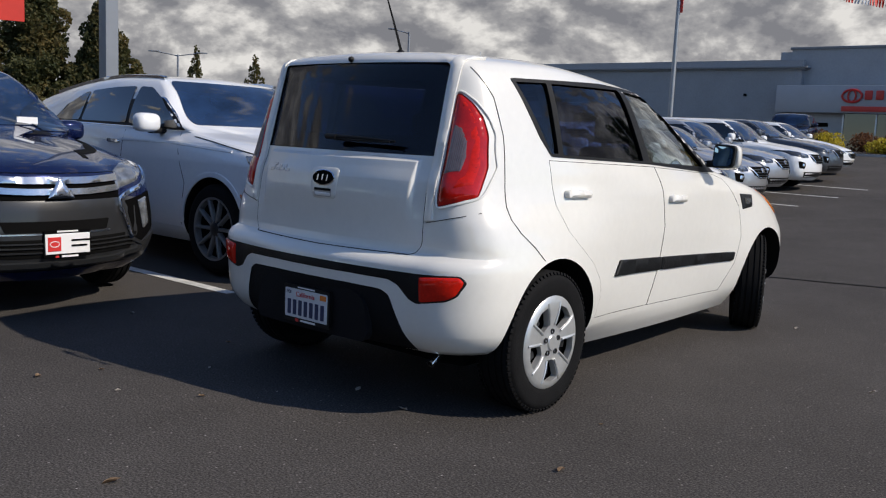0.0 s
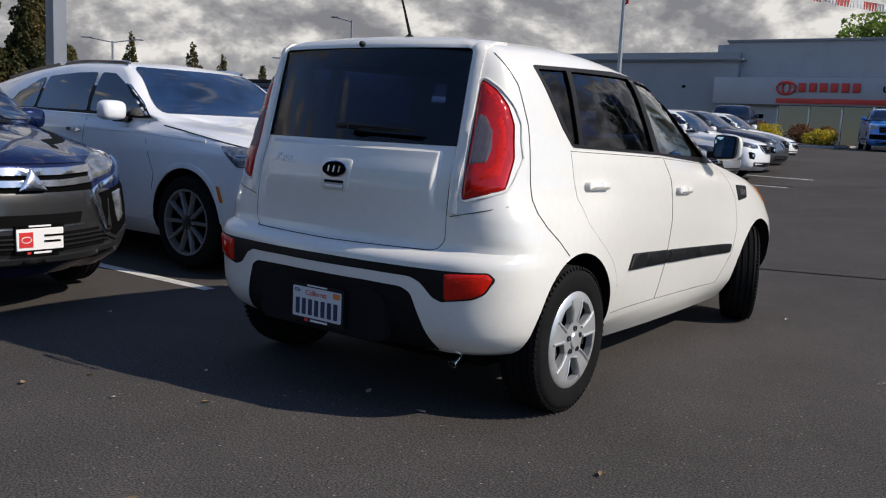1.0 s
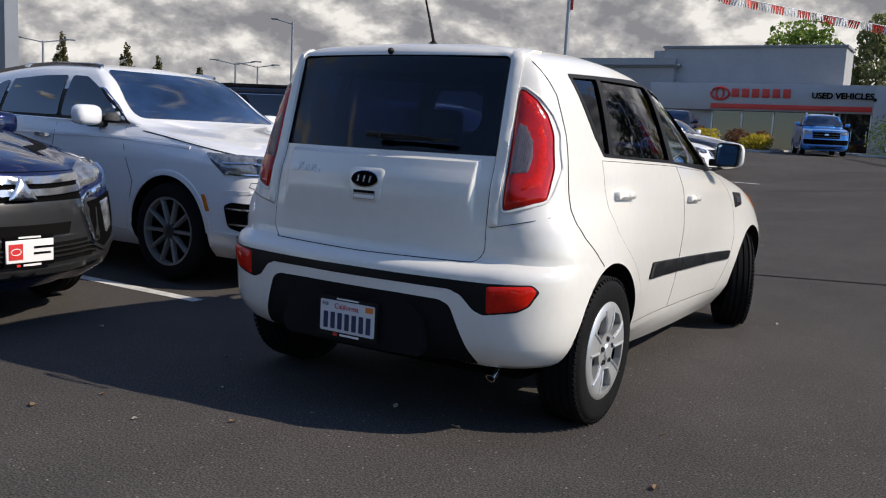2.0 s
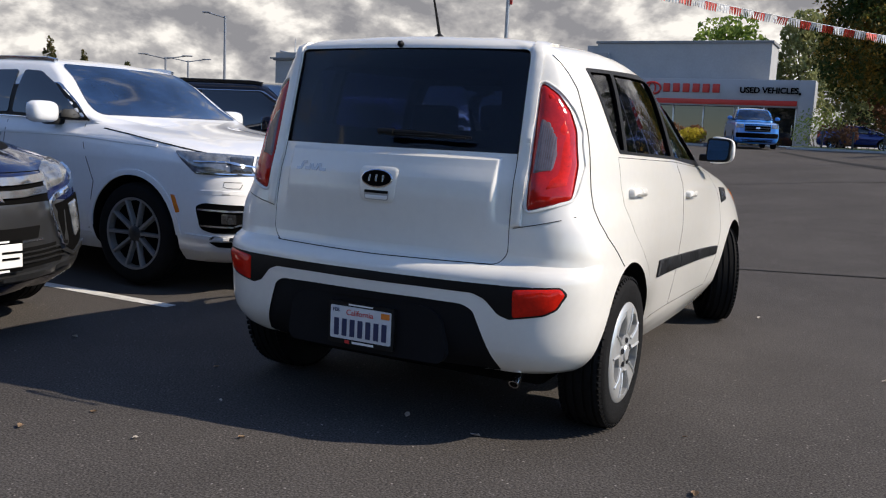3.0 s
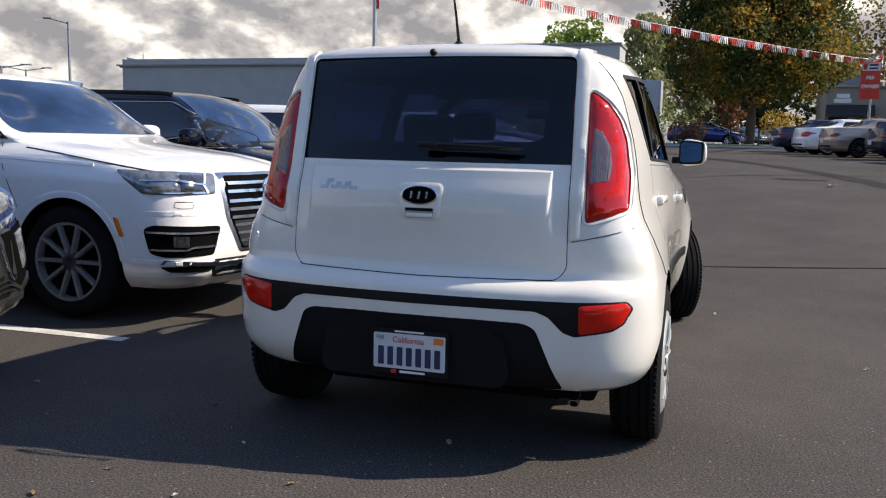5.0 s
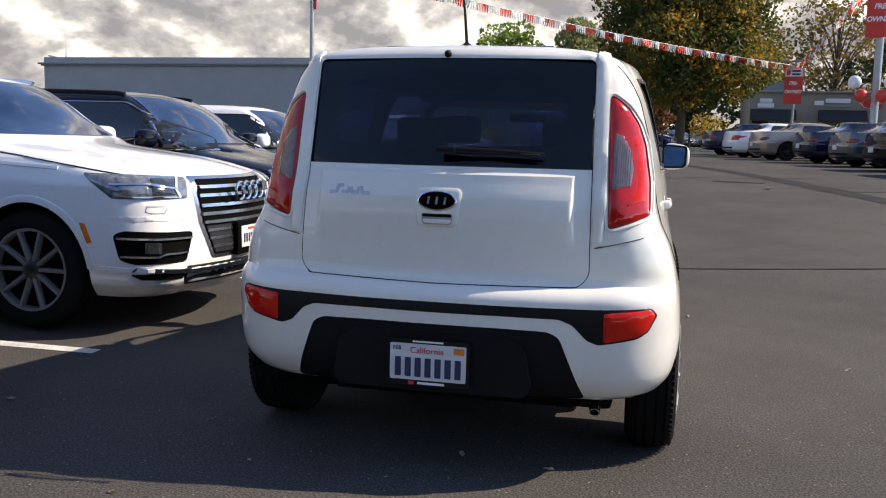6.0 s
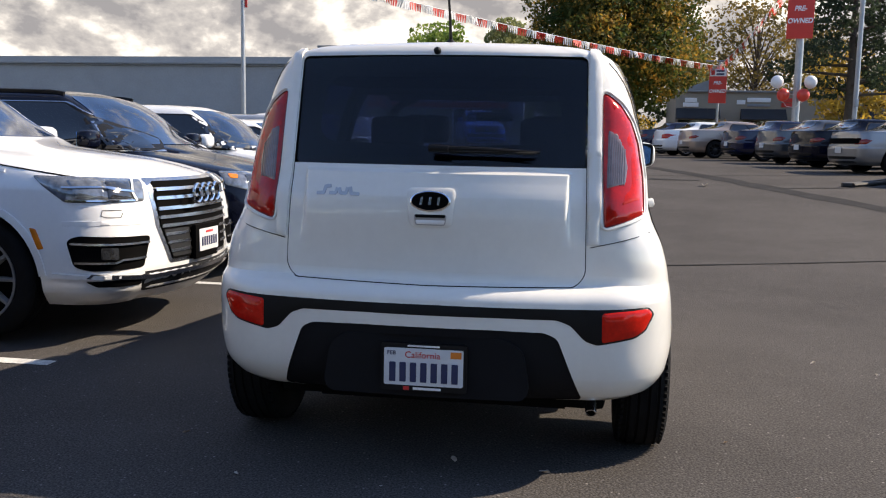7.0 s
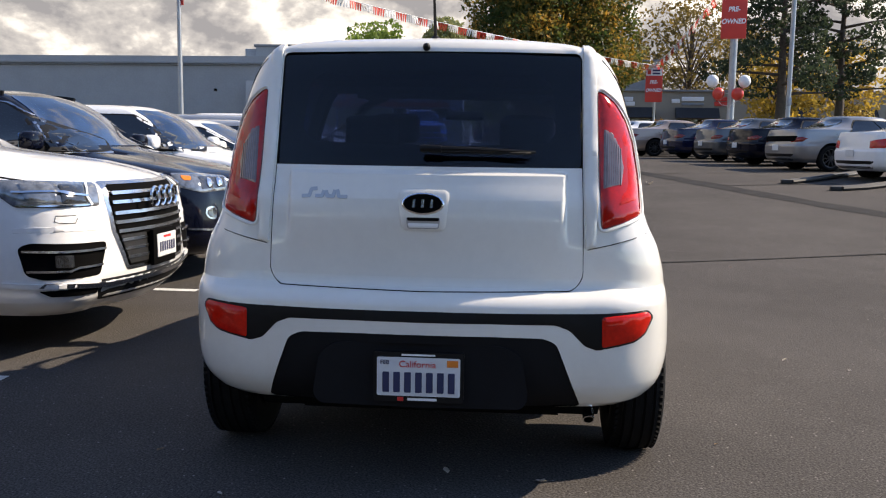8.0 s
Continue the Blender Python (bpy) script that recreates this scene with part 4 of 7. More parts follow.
        part("character_bar", bm_box(x, -0.1725, 0.437, 0.024, 0.003, 0.074, 0.002, 1), PLATEBLUE, frame_p)
    moved_text = moved(bm_text("California", 0.034, 0.0006), pose(-0.005, -0.1722, 0.502))
    part("state_name", moved_text, INKRED, frame_p, smooth=0)
    part("month_sticker", moved(bm_text("FEB", 0.022, 0.0006), pose(-0.122, -0.1722, 0.508)), PLATEBLUE, frame_p, smooth=0)
    part("year_sticker", bm_box(0.120, -0.1722, 0.508, 0.040, 0.002, 0.024), INKORANGE, frame_p)
    part("dealer_name_bar", bm_box(-0.002, -0.1690, 0.536, 0.120, 0.002, 0.006), INKWHITE, frame_p)
    part("dealer_name_bar", bm_box(0.012, -0.1690, 0.375, 0.105, 0.002, 0.009), INKWHITE, frame_p)
    part("dealer_mark", bm_box(-0.066, -0.1690, 0.375, 0.022, 0.002, 0.014), INKRED, frame_p)
    # antenna, exhaust, underbody, cabin
    a = bm_lathe([(0.032, 0.0), (0.028, 0.012), (0.012, 0.024), (0.006, 0.03), (0.001, 0.03)], 16, "z")
    bm_tube([(0, 0.004, 0.02), (0, -0.05, 0.14), (-0.004, -0.115, 0.285)], 0.0075, 8, a, 0.0035)
    part("antenna", moved(a, pose(-0.012, 0.44, 1.690)), TRIM, car, "black roof antenna")
    ex = bm_lathe([(0.022, 0.0), (0.022, 0.12), (0.018, 0.12), (0.018, 0.0), (0.022, 0.0)], 20, "y")
    part("exhaust_pipe", moved(ex, pose(0.62, 0.03, 0.262, 35)), CHROME2, car, "bright bent exhaust tip")
    part("underbody", bm_box(0, 1.95, 0.30, 1.36, 3.5, 0.16, 0.03), UNDER, car)
    part("silencer", bm_box(0.35, 0.36, 0.28, 0.40, 0.22, 0.16, 0.06), UNDER, car)
    part("rear_axle", bm_tube([(-0.72, 0.545, 0.31), (0.72, 0.545, 0.31)], 0.045, 10), UNDER, car)
    for x, y, hgt in ((-0.38, 1.15, 1.30), (0.38, 1.15, 1.30), (-0.38, 2.05, 1.34), (0.38, 2.05, 1.34)):
        s = bm_box(x, y, 0.98, 0.48, 0.14, 0.56, 0.05, 3)
        bm_box(x, y + 0.22, 0.72, 0.48, 0.46, 0.16, 0.05, 3, s)
        bm_box(x, y - 0.02, hgt + 0.03, 0.27, 0.10, 0.17, 0.045, 3, s)
        part("seat", s, CABIN, car)
    part("dashboard", bm_box(0, 2.78, 1.02, 1.30, 0.34, 0.22, 0.08, 3), CABIN, car)
    sw = bmesh.new()
    ring = [(-0.36 + 0.18 * math.cos(2 * math.pi * j / 28), 2.52 + 0.06 * math.sin(2 * math.pi * j / 28), 1.10 + 0.17 * math.sin(2 * math.pi * j / 28)) for j in range(29)]
    part("steering_wheel", bm_tube(ring, 0.014, 8, sw, caps=False), CABIN, car)
    part("inside_mirror", bm_box(0, 2.35, 1.46, 0.24, 0.03, 0.06, 0.015), TRIM, car)
    ob = part("windscreen", bm_skin(grow(screen, 0.02), "front", tree, -0.008, 0.005, 0.08), SIDEGLASS, car)
    ob.visible_shadow = False
    # wheels
    for x in (0.935, -0.935):
        add_wheel(car, x, 0.545, 0.340, 0.205, "cover")
    for x in (0.908, -0.908):
        add_wheel(car, x, 3.40, 0.340, 0.205, "cover", 23)
    full.free()
    return car


build_hatchback()

# ---- other cars ----
def strip(path, w):
    """A band of width w along a path of two coordinates."""
    pts = [Vector(p) for p in path]
    up, low = [], []
    for i, p in enumerate(pts):
        d = (pts[min(i + 1, len(pts) - 1)] - pts[max(i - 1, 0)]).normalized()
        q = Vector((-d.y, d.x)) * w / 2
        up.append(tuple(p + q))
        low.append(tuple(p - q))
    return up + low[::-1]


def car_levels(L, W, H, belt, nose, hood, cowl, roof_f, roof_r, deck=None, deck_y=0.6, blunt=1.0):
    """Outlines of a plain car body with its tail at y = 0 and its nose at y = L."""
    h = W / 2
    rows = [(0.22, 0.16, 0.06, 0.30, 0.30, h * 0.84, h * 0.88, h * 0.84, L - 0.14, 0.15, 0.35, 0.40),
            (0.32, 0.04, 0.06, 0.30, 0.32, h * 0.95, h * 0.95, h * 0.95, L - 0.04, 0.15, 0.36, 0.42),
            (0.46, 0.0, 0.07, 0.30, 0.34, h * 0.992, h * 0.985, h * 0.99, L, 0.16, 0.38, 0.46),
            (0.64, 0.0, 0.07, 0.28, 0.34, h, h * 0.995, h, L - 0.01, 0.17, 0.38, 0.48),
            (nose - 0.06, 0.02, 0.07, 0.28, 0.32, h * 0.99, h, h * 0.985, L - 0.06, 0.18, 0.38, 0.5),
            (nose, 0.03, 0.07, 0.28, 0.32, h * 0.985, h * 0.995, h * 0.965, L - 0.13, 0.2, 0.4, 0.5),
            (nose + (hood - nose) * 0.55, 0.04, 0.07, 0.28, 0.32, h * 0.97, h * 0.985, h * 0.93, L - 0.48, 0.25, 0.45, 0.5),
            (hood, 0.05, 0.07, 0.28, 0.32, h * 0.955, h * 0.975, h * 0.88, cowl + 0.32, 0.3, 0.5, 0.4)]
    if deck:
        rows += [(deck, 0.08, 0.08, 0.3, 0.32, h * 0.93, h * 0.965, h * 0.90, cowl + 0.02, 0.16, 0.22, 0.16),
                 (deck + 0.045, deck_y, 0.15, 0.34, 0.32, h * 0.86, h * 0.93, h * 0.88, cowl - 0.08, 0.14, 0.16, 0.12)]
    else:
        rows += [(hood + 0.05, 0.06, 0.07, 0.26, 0.3, h * 0.93, h * 0.955, h * 0.91, cowl + 0.02, 0.15, 0.18, 0.14)]
    t = H - 0.13
    rows += [(t, roof_r, 0.08, 0.24, 0.25, h * 0.74, h * 0.79, h * 0.75, roof_f + 0.16, 0.10, 0.14, 0.10),
             (H - 0.06, roof_r + 0.03, 0.08, 0.22, 0.25, h * 0.68, h * 0.73, h * 0.69, roof_f, 0.09, 0.14, 0.11),
             (H - 0.025, roof_r + 0.08, 0.07, 0.2, 0.25, h * 0.57, h * 0.62, h * 0.54, roof_f - 0.12, 0.12, 0.2, 0.25),
             (H - 0.008, roof_r + 0.2, 0.05, 0.15, 0.2, h * 0.36, h * 0.40, h * 0.33, roof_f - 0.3, 0.1, 0.15, 0.2),
             (H, roof_r + 0.4, 0.02, 0.02, 0.1, 0.03, 0.03, 0.03, roof_f - 0.55, 0.03, 0.02, 0.1)]
    return [(*r[:9], r[9] * blunt, r[10] * (blunt + 1) / 2, r[11] * blunt) if r[0] <= hood + 0.01 else r for r in rows]


def window_set(belt, H, cowl, roof_f, roof_r, n, lean=0.32, tail=0.25):
    """Side window outlines (y, z) between the pillars, tail to nose."""
    lo, hi = belt + 0.035, H - 0.145
    a0, a1 = roof_r + tail - lean * 0.35, roof_r + tail + 0.10
    b0, b1 = cowl - 0.02, roof_f - 0.02
    out = []
    for i in range(n):
        s, e = i / n + (0.014 if i else 0), (i + 1) / n - (0.014 if i < n - 1 else 0)
        out.append([(a0 + (b0 - a0) * s, lo), (a1 + (b1 - a1) * s, hi), (a1 + (b1 - a1) * e, hi - (0.0 if i < n - 1 else 0.01)), (a0 + (b0 - a0) * e, lo - (0.0 if i < n - 1 else 0.02))])
    return out


def build_car(name, m, label, mat, L=4.7, W=1.86, H=1.68, belt=1.08, nose=0.86, hood=1.06, cowl=3.35, roof_f=2.6, roof_r=0.25,
              deck=None, deck_y=0.6, wheel=0.355, axles=(0.95, 3.75), rim=(DARKRIM, CHROME2), spokes=10, n_win=3, cladding=None,
              lamps=None, grille=None, grille_mat=None, tails=None, tail_mat=None, rails=False, mirror=None, group="", category="car", turn=0.0, plate=True, detail=True, win=None, winmat=None, chrome_line=False, lower=True, blunt=0.8, drop=None):
    """A parked car of a given size; returns it with the tree of its skin for more fittings."""
    car = thing(name, m, label, category, group)
    lv = car_levels(L, W, H, belt, nose, hood, cowl, roof_f, roof_r, deck, deck_y, blunt)
    warp = (lambda x, y, z: (x, y, z - drop[1] * max(0.0, drop[0] - y) ** 1.5 * max(0.0, min(1.0, (z - belt) / (H - belt))))) if drop else None
    full = bm_body(lv, 34, shear=warp)
    tree = BVHTree.FromBMesh(full)
    h = W / 2
    cuts = []
    for y in axles:
        b = bm_lathe([(wheel + 0.045, 0.0), (wheel + 0.055, h * 2 + 0.6)], 32, "x")
        for f in b.faces:
            f.material_index = 1
        cuts.append((moved(b, Matrix.Translation((-h - 0.3, y, wheel + 0.01))), "DIFFERENCE"))
    part_mesh("body", carve(full, cuts), mat, car, "", 35, (UNDER,))
    part("underbody", bm_box(0, (axles[0] + axles[1]) / 2, 0.36, W * 0.62, L * 0.86, 0.24, 0.03), UNDER, car)
    both = (lambda b: b, flipped)
    wins = win or window_set(belt, H, cowl, roof_f, roof_r, n_win)
    # a dark surround under the side windows
    lo0, hi0, hi1, lo1 = wins[0][0], wins[0][1], wins[-1][-2], wins[-1][-1]
    sur = [(lo0[0] - 0.05, lo0[1] - 0.02), (hi0[0] - 0.04, hi0[1] + 0.022), (hi1[0] + 0.02, hi1[1] + 0.024), (lo1[0] + 0.08, lo1[1] - 0.022)]
    for fl in both:
        fr = part("window_surround", fl(bm_skin(rounded(sur, 0.05), "right", tree, 0.004, 0.01, 0.06)), CHROME2 if chrome_line else TRIM, car)
        if chrome_line:
            k = [(y + (0.012 if i < 2 else -0.014), z + (0.010 if i in (0, 3) else -0.010)) for i, (y, z) in enumerate(sur)]
            part("pillar_cover", fl(bm_skin(rounded(k, 0.045), "right", tree, 0.008, 0.01, 0.06)), TRIM, fr)
        for o in wins:
            part("side_window", fl(bm_skin(rounded(o, 0.03), "right", tree, 0.012, 0.01, 0.06)), DARKGLASS, car)
        mx = mirror or (h + 0.10, cowl - 0.42, belt + 0.10)
        mb = bmesh.new()
        bmesh.ops.create_uvsphere(mb, u_segments=16, v_segments=10, radius=1.0)
        for v in mb.verts:
            q = Vector([math.copysign(abs(c) ** 0.6, c) for c in v.co])
            v.co = (mx[0] + q.x * 0.12, mx[1] + (q.y * 0.10 if q.y > 0 else q.y * 0.04), mx[2] + q.z * 0.085)
        mo = part("door_mirror", fl(mb), mat, car)
        part("mirror_foot", fl(bm_box(h - 0.03, mx[1], mx[2] - 0.07, 0.16, 0.09, 0.05, 0.015)), TRIM, mo)
        part("mirror_glass", fl(bm_box(mx[0], mx[1] - 0.042, mx[2], 0.19, 0.006, 0.125, 0.002, 1)), MIRROR, mo)
        for y in ((axles[0] * 0.35 + axles[1] * 0.65) - 0.52, (axles[0] * 0.35 + axles[1] * 0.65) - 1.55):
            part("door_handle", fl(bm_skin(rounded([(y - 0.10, belt - 0.125), (y + 0.10, belt - 0.130), (y + 0.10, belt - 0.100), (y - 0.10, belt - 0.095)], 0.012), "right", tree, 0.018, 0.02, 0.05, 0.01, 0.01)), mat if not chrome_line else CHROME2, car)
        if lower:
            part("sill_cladding", fl(bm_skin(rounded([(axles[0] + wheel + 0.08, 0.24), (axles[0] + wheel + 0.08, 0.36), (axles[1] - wheel - 0.08, 0.36), (axles[1] - wheel - 0.08, 0.24)], 0.02), "right", tree, 0.004, 0.01, 0.1)), cladding or TRIM, car)
        if detail:
            ym = axles[0] * 0.45 + axles[1] * 0.55 - 0.1
            for path in ([(ym, 0.38), (ym + 0.02, belt + 0.0)], [(axles[1] - wheel - 0.10, 0.38), (axles[1] - wheel - 0.02, 0.75), (cowl - 0.25, belt + 0.0)], [(axles[0] + wheel + 0.12, 0.40), (axles[0] + 0.30, belt * 0.82), (axles[0] + 0.10, belt + 0.0)]):
                a = [(y - 0.003, z) for y, z in path]
                c = [(y + 0.003, z) for y, z in reversed(path)]
                part("panel_seam", fl(bm_skin(a + c, "right", tree, 0.0015, 0.003, 0.08)), SEAM, car)
    fz, rz = hood + 0.07, (deck or belt) + 0.07
    part("windscreen", bm_skin(rounded([(-h * 0.655, H - 0.078), (h * 0.655, H - 0.078), (h * 0.81, fz), (-h * 0.81, fz)], 0.06), "front", tree, 0.006, 0.010, 0.05), winmat or CABINGLASS, car)
    part("rear_window", bm_skin(rounded([(-h * 0.58, H - 0.10), (h * 0.58, H - 0.10), (h * 0.70, rz), (-h * 0.70, rz)], 0.06), "rear", tree, 0.006, 0.010, 0.06), DARKGLASS, car)
    for fl in both:
        for o in (lamps if lamps is not None else [[(h * 0.50, nose - 0.12), (h * 0.48, nose - 0.05), (h * 0.88, nose + 0.03), (h * 0.965, nose + 0.03), (h * 0.95, nose - 0.08), (h * 0.72, nose - 0.13)]]):
            hl = part("head_lamp", fl(bm_skin(rounded(o, 0.02), "front", tree, 0.004, 0.02, 0.05, 0.008, 0.02)), LAMP if lamps else LAMPD, car)
            if lamps is None and detail:
                part("lamp_chamber", fl(bm_skin(rounded([(h * 0.56, nose - 0.095), (h * 0.56, nose - 0.05), (h * 0.74, nose - 0.02), (h * 0.74, nose - 0.09)], 0.015), "front", tree, 0.016, 0.01, 0.04, 0.004)), LAMP, hl)
                part("lamp_strip", fl(bm_skin(strip([(h * 0.52, nose - 0.055), (h * 0.88, nose + 0.015)], 0.014), "front", tree, 0.018, 0.008, 0.05)), CHROME, hl)
                fg = part("fog_pocket", fl(bm_skin(rounded([(h * 0.62, 0.56), (h * 0.64, 0.63), (h * 0.88, 0.66), (h * 0.86, 0.50), (h * 0.70, 0.48)], 0.03), "front", tree, 0.004, 0.01, 0.05)), INKBLACK, car)
                part("fog_lamp", fl(bm_skin(rounded([(h * 0.68, 0.53), (h * 0.68, 0.60), (h * 0.78, 0.61), (h * 0.78, 0.53)], 0.02), "front", tree, 0.012, 0.01, 0.03, 0.005)), CHROME2, fg)
        for o in (tails or [[(h * 0.62, belt - 0.26), (h * 0.60, belt - 0.10), (h * 0.93, belt - 0.05), (h * 0.975, belt - 0.10), (h * 0.96, belt - 0.25)]]):
            part("tail_lamp", fl(bm_skin(rounded(o, 0.02), "rear", tree, 0.004, 0.02, 0.05, 0.008, 0.02)), tail_mat or RED, car)
    gl = grille or [(-h * 0.44, nose - 0.035), (h * 0.44, nose - 0.035), (h * 0.38, nose - 0.16), (h * 0.20, nose - 0.24), (-h * 0.20, nose - 0.24), (-h * 0.38, nose - 0.16)]
    gr = part("grille", bm_skin(rounded(gl, 0.03), "front", tree, 0.003, 0.012, 0.05), grille_mat or INKBLACK, car)
    if grille is None and detail:
        part("grille_trim", bm_skin(strip([(-h * 0.44, nose - 0.04), (-h * 0.20, nose - 0.235), (h * 0.20, nose - 0.235), (h * 0.44, nose - 0.04)], 0.024), "front", tree, 0.012, 0.012, 0.05, 0.004), CHROME2, gr)
        part("emblem", bm_skin(rounded([(-0.07, nose - 0.07), (0.07, nose - 0.07), (0.07, nose - 0.15), (-0.07, nose - 0.15)], 0.03), "front", tree, 0.018, 0.012, 0.04, 0.004), CHROME2, gr)
        for z in (nose - 0.09, nose - 0.14, nose - 0.19):
            part("grille_bar", bm_skin(strip([(-h * 0.36, z), (h * 0.36, z)], 0.010), "front", tree, 0.010, 0.01, 0.08), DARKRIM, gr)
    low = [(-h * 0.72, 0.42), (h * 0.72, 0.42), (h * 0.62, 0.29), (-h * 0.62, 0.29)]
    part("lower_intake", bm_skin(rounded(low, 0.03), "front", tree, 0.003, 0.01, 0.08), TRIM, car)
    part("rear_bumper_trim", bm_skin(rounded([(-h * 0.80, 0.44), (h * 0.80, 0.44), (h * 0.70, 0.27), (-h * 0.70, 0.27)], 0.03), "rear", tree, 0.003, 0.01, 0.08), TRIM, car)
    if plate:
        pz = 0.60 if deck else 0.72
        loc = tree.ray_cast(Vector((0, -9, pz)), Vector((0, 1, 0)))[0]
        part("number_plate", bm_box(0, loc.y - 0.012, pz, 0.305, 0.012, 0.152, 0.003, 1), PLATE, car)
    if rails:
        for fl in both:
            x0, y0, y1 = h * 0.66, roof_r + 0.55, roof_f - 0.10
            r = bm_skin([(x0 - 0.018, y0), (x0 + 0.018, y0), (x0 + 0.022, (y0 + y1) / 2), (x0 + 0.012, y1), (x0 - 0.018, y1), (x0 - 0.014, (y0 + y1) / 2)], "top", tree, 0.030, 0.034, 0.08, 0.010, 0.016)
            part("roof_rail", fl(r), rails, car)
    for x in (h - 0.012, -h + 0.012):
        for i, y in enumerate(axles):
            add_wheel(car, x, y, wheel, 0.225, "spokes", turn if i else 0, False, rim, spokes)
    return car, tree


def lot(x, y, heading, L):
    """A pose that sets a car's nose at (x, y) on the ground, pointing to the heading (degrees from +x)."""
    a = radians(heading)
    bx, by = x - L * math.cos(a), y - L * math.sin(a)
    z0, z1 = ground_z(x, y), ground_z(bx, by)
    return Matrix.Translation((bx, by, z0 * 0.5 + z1 * 0.5)) @ Matrix.Rotation(a - math.pi / 2, 4, "Z")


def tail_lot(x, y, heading):
    a = radians(heading)
    return Matrix.Translation((x, y, ground_z(x, y))) @ Matrix.Rotation(a - math.pi / 2, 4, "Z")


# the row beside the aisle
def fit_front(car, tree, name, outline, mat, off=0.004, thick=0.010, step=0.04, dome=0.0, rim=0.015, both=False, label="", round_by=0.012, view="front"):
    """Fits a plate to a car's nose, once or on both sides."""
    o = rounded(outline, round_by) if round_by else outline
    made = []
    for fl in ((lambda b: b), flipped)[:2 if both else 1]:
        made.append(part(name, fl(bm_skin(o, view, tree, off, thick, step, dome, rim)), mat, car, label))
    return made[0]


# ---- the white utility vehicle ----
FASCIA = material("dark_grey_fascia", (0.030, 0.031, 0.033), 0.38, 0.4, 0.4, vary=0.06, scale=4)
pale_suv, tree = build_car("white_suv", lot(-2.02, 2.47, 0, 5.05), "white mid-size sport utility vehicle with a chrome-barred grille", WHITE2, L=5.05, W=1.97, H=1.725, belt=1.18, nose=1.00, hood=1.18, cowl=3.64, roof_f=2.88, roof_r=0.22,
                       wheel=0.383, axles=(1.00, 3.99), rails=CHROME2, chrome_line=True, cladding=WHITE2, plate=False, spokes=10, rim=(DARKRIM, GUNMETAL), mirror=(1.075, 3.13, 1.255), drop=(2.2, 0.10), blunt=0.72,
                       lamps=[], 
                       grille=[(-0.50, 0.998), (0.50, 0.998), (0.545, 0.90), (0.535, 0.70), (0.44, 0.450), (-0.44, 0.450), (-0.535, 0.70), (-0.545, 0.90)], grille_mat=CHROME2,
                       win=[[(1.20, 1.245), (1.36, 1.400), (1.60, 1.515), (1.70, 1.535), (1.70, 1.245)], [(1.75, 1.245), (1.76, 1.542), (2.20, 1.578), (2.50, 1.585), (2.56, 1.240)], [(2.61, 1.240), (2.57, 1.585), (2.76, 1.575), (3.00, 1.47), (3.38, 1.220)]])
fit_front(pale_suv, tree, "grille_mesh", [(-0.465, 0.974), (0.465, 0.974), (0.505, 0.89), (0.495, 0.705), (0.41, 0.475), (-0.41, 0.475), (-0.495, 0.705), (-0.505, 0.89)], INKBLACK, 0.009, 0.01)
for i, z in enumerate((0.925, 0.870, 0.805, 0.750, 0.695, 0.640, 0.585, 0.530)):
    w = 0.498 if 0.7 < z < 0.9 else (0.48 if z > 0.9 else 0.49 - (0.70 - z) * 0.36)
    if i < 5:
        fit_front(pale_suv, tree, "grille_bar", strip([(-w, z), (w, z)], 0.021), CHROME2, 0.020, 0.014, 0.08, round_by=0)
    else:
        fit_front(pale_suv, tree, "grille_bar", strip([(0.22, z), (w, z)], 0.019), CHROME2, 0.020, 0.014, 0.08, round_by=0)
        fit_front(pale_suv, tree, "grille_bar", strip([(-w, z), (-0.26, z)], 0.019), CHROME2, 0.020, 0.014, 0.08, round_by=0)
fit_front(pale_suv, tree, "grille_panel", [(0.22, 0.67), (0.475, 0.67), (0.41, 0.49), (0.22, 0.49)], FASCIA, 0.013, 0.01)
for k in range(4):
    x = 0.187 - 0.098 * k
    ring = [(x + 0.062 * math.cos(2 * math.pi * j / 28), 5.085, 0.895 + 0.062 * math.sin(2 * math.pi * j / 28)) for j in range(29)]
    part("badge_ring", bm_tube(ring, 0.010, 6, caps=False), CHROME, pale_suv)
pb = part("plate_bracket", bm_box(0.035, 5.065, 0.565, 0.36, 0.03, 0.235, 0.01), INKBLACK, pale_suv)
part("number_plate", bm_box(0.02, 5.085, 0.572, 0.305, 0.008, 0.152, 0.003, 1), PLATE, pb, "white front number plate with dark bars")
for j in range(7):
    part("character_bar", bm_box(-0.091 + 0.037 * j, 5.0905, 0.562, 0.020, 0.004, 0.062), PLATEBLUE, pb)
part("state_bar", bm_box(0.02, 5.0905, 0.626, 0.11, 0.004, 0.014), INKRED, pb)
corner = dict(both=True, view="corner")
lens = [(-3.06, 0.992), (-2.78, 1.010), (-2.43, 1.022), (-2.47, 0.96), (-2.567, 0.866), (-3.05, 0.860)]
fit_front(pale_suv, tree, "head_lamp", lens, LAMP, 0.004, 0.014, 0.04, 0.006, label="angular headlamp with a dark housing", round_by=0.02, **corner)
fit_front(pale_suv, tree, "lamp_chamber", [(-2.965, 0.975), (-2.80, 0.985), (-2.80, 0.885), (-2.955, 0.880)], LAMPD, 0.013, 0.006, 0.03, 0.004, **corner)
fit_front(pale_suv, tree, "lamp_chamber", [(-2.775, 0.988), (-2.60, 0.998), (-2.62, 0.893), (-2.775, 0.887)], LAMP, 0.013, 0.006, 0.03, 0.004, **corner)
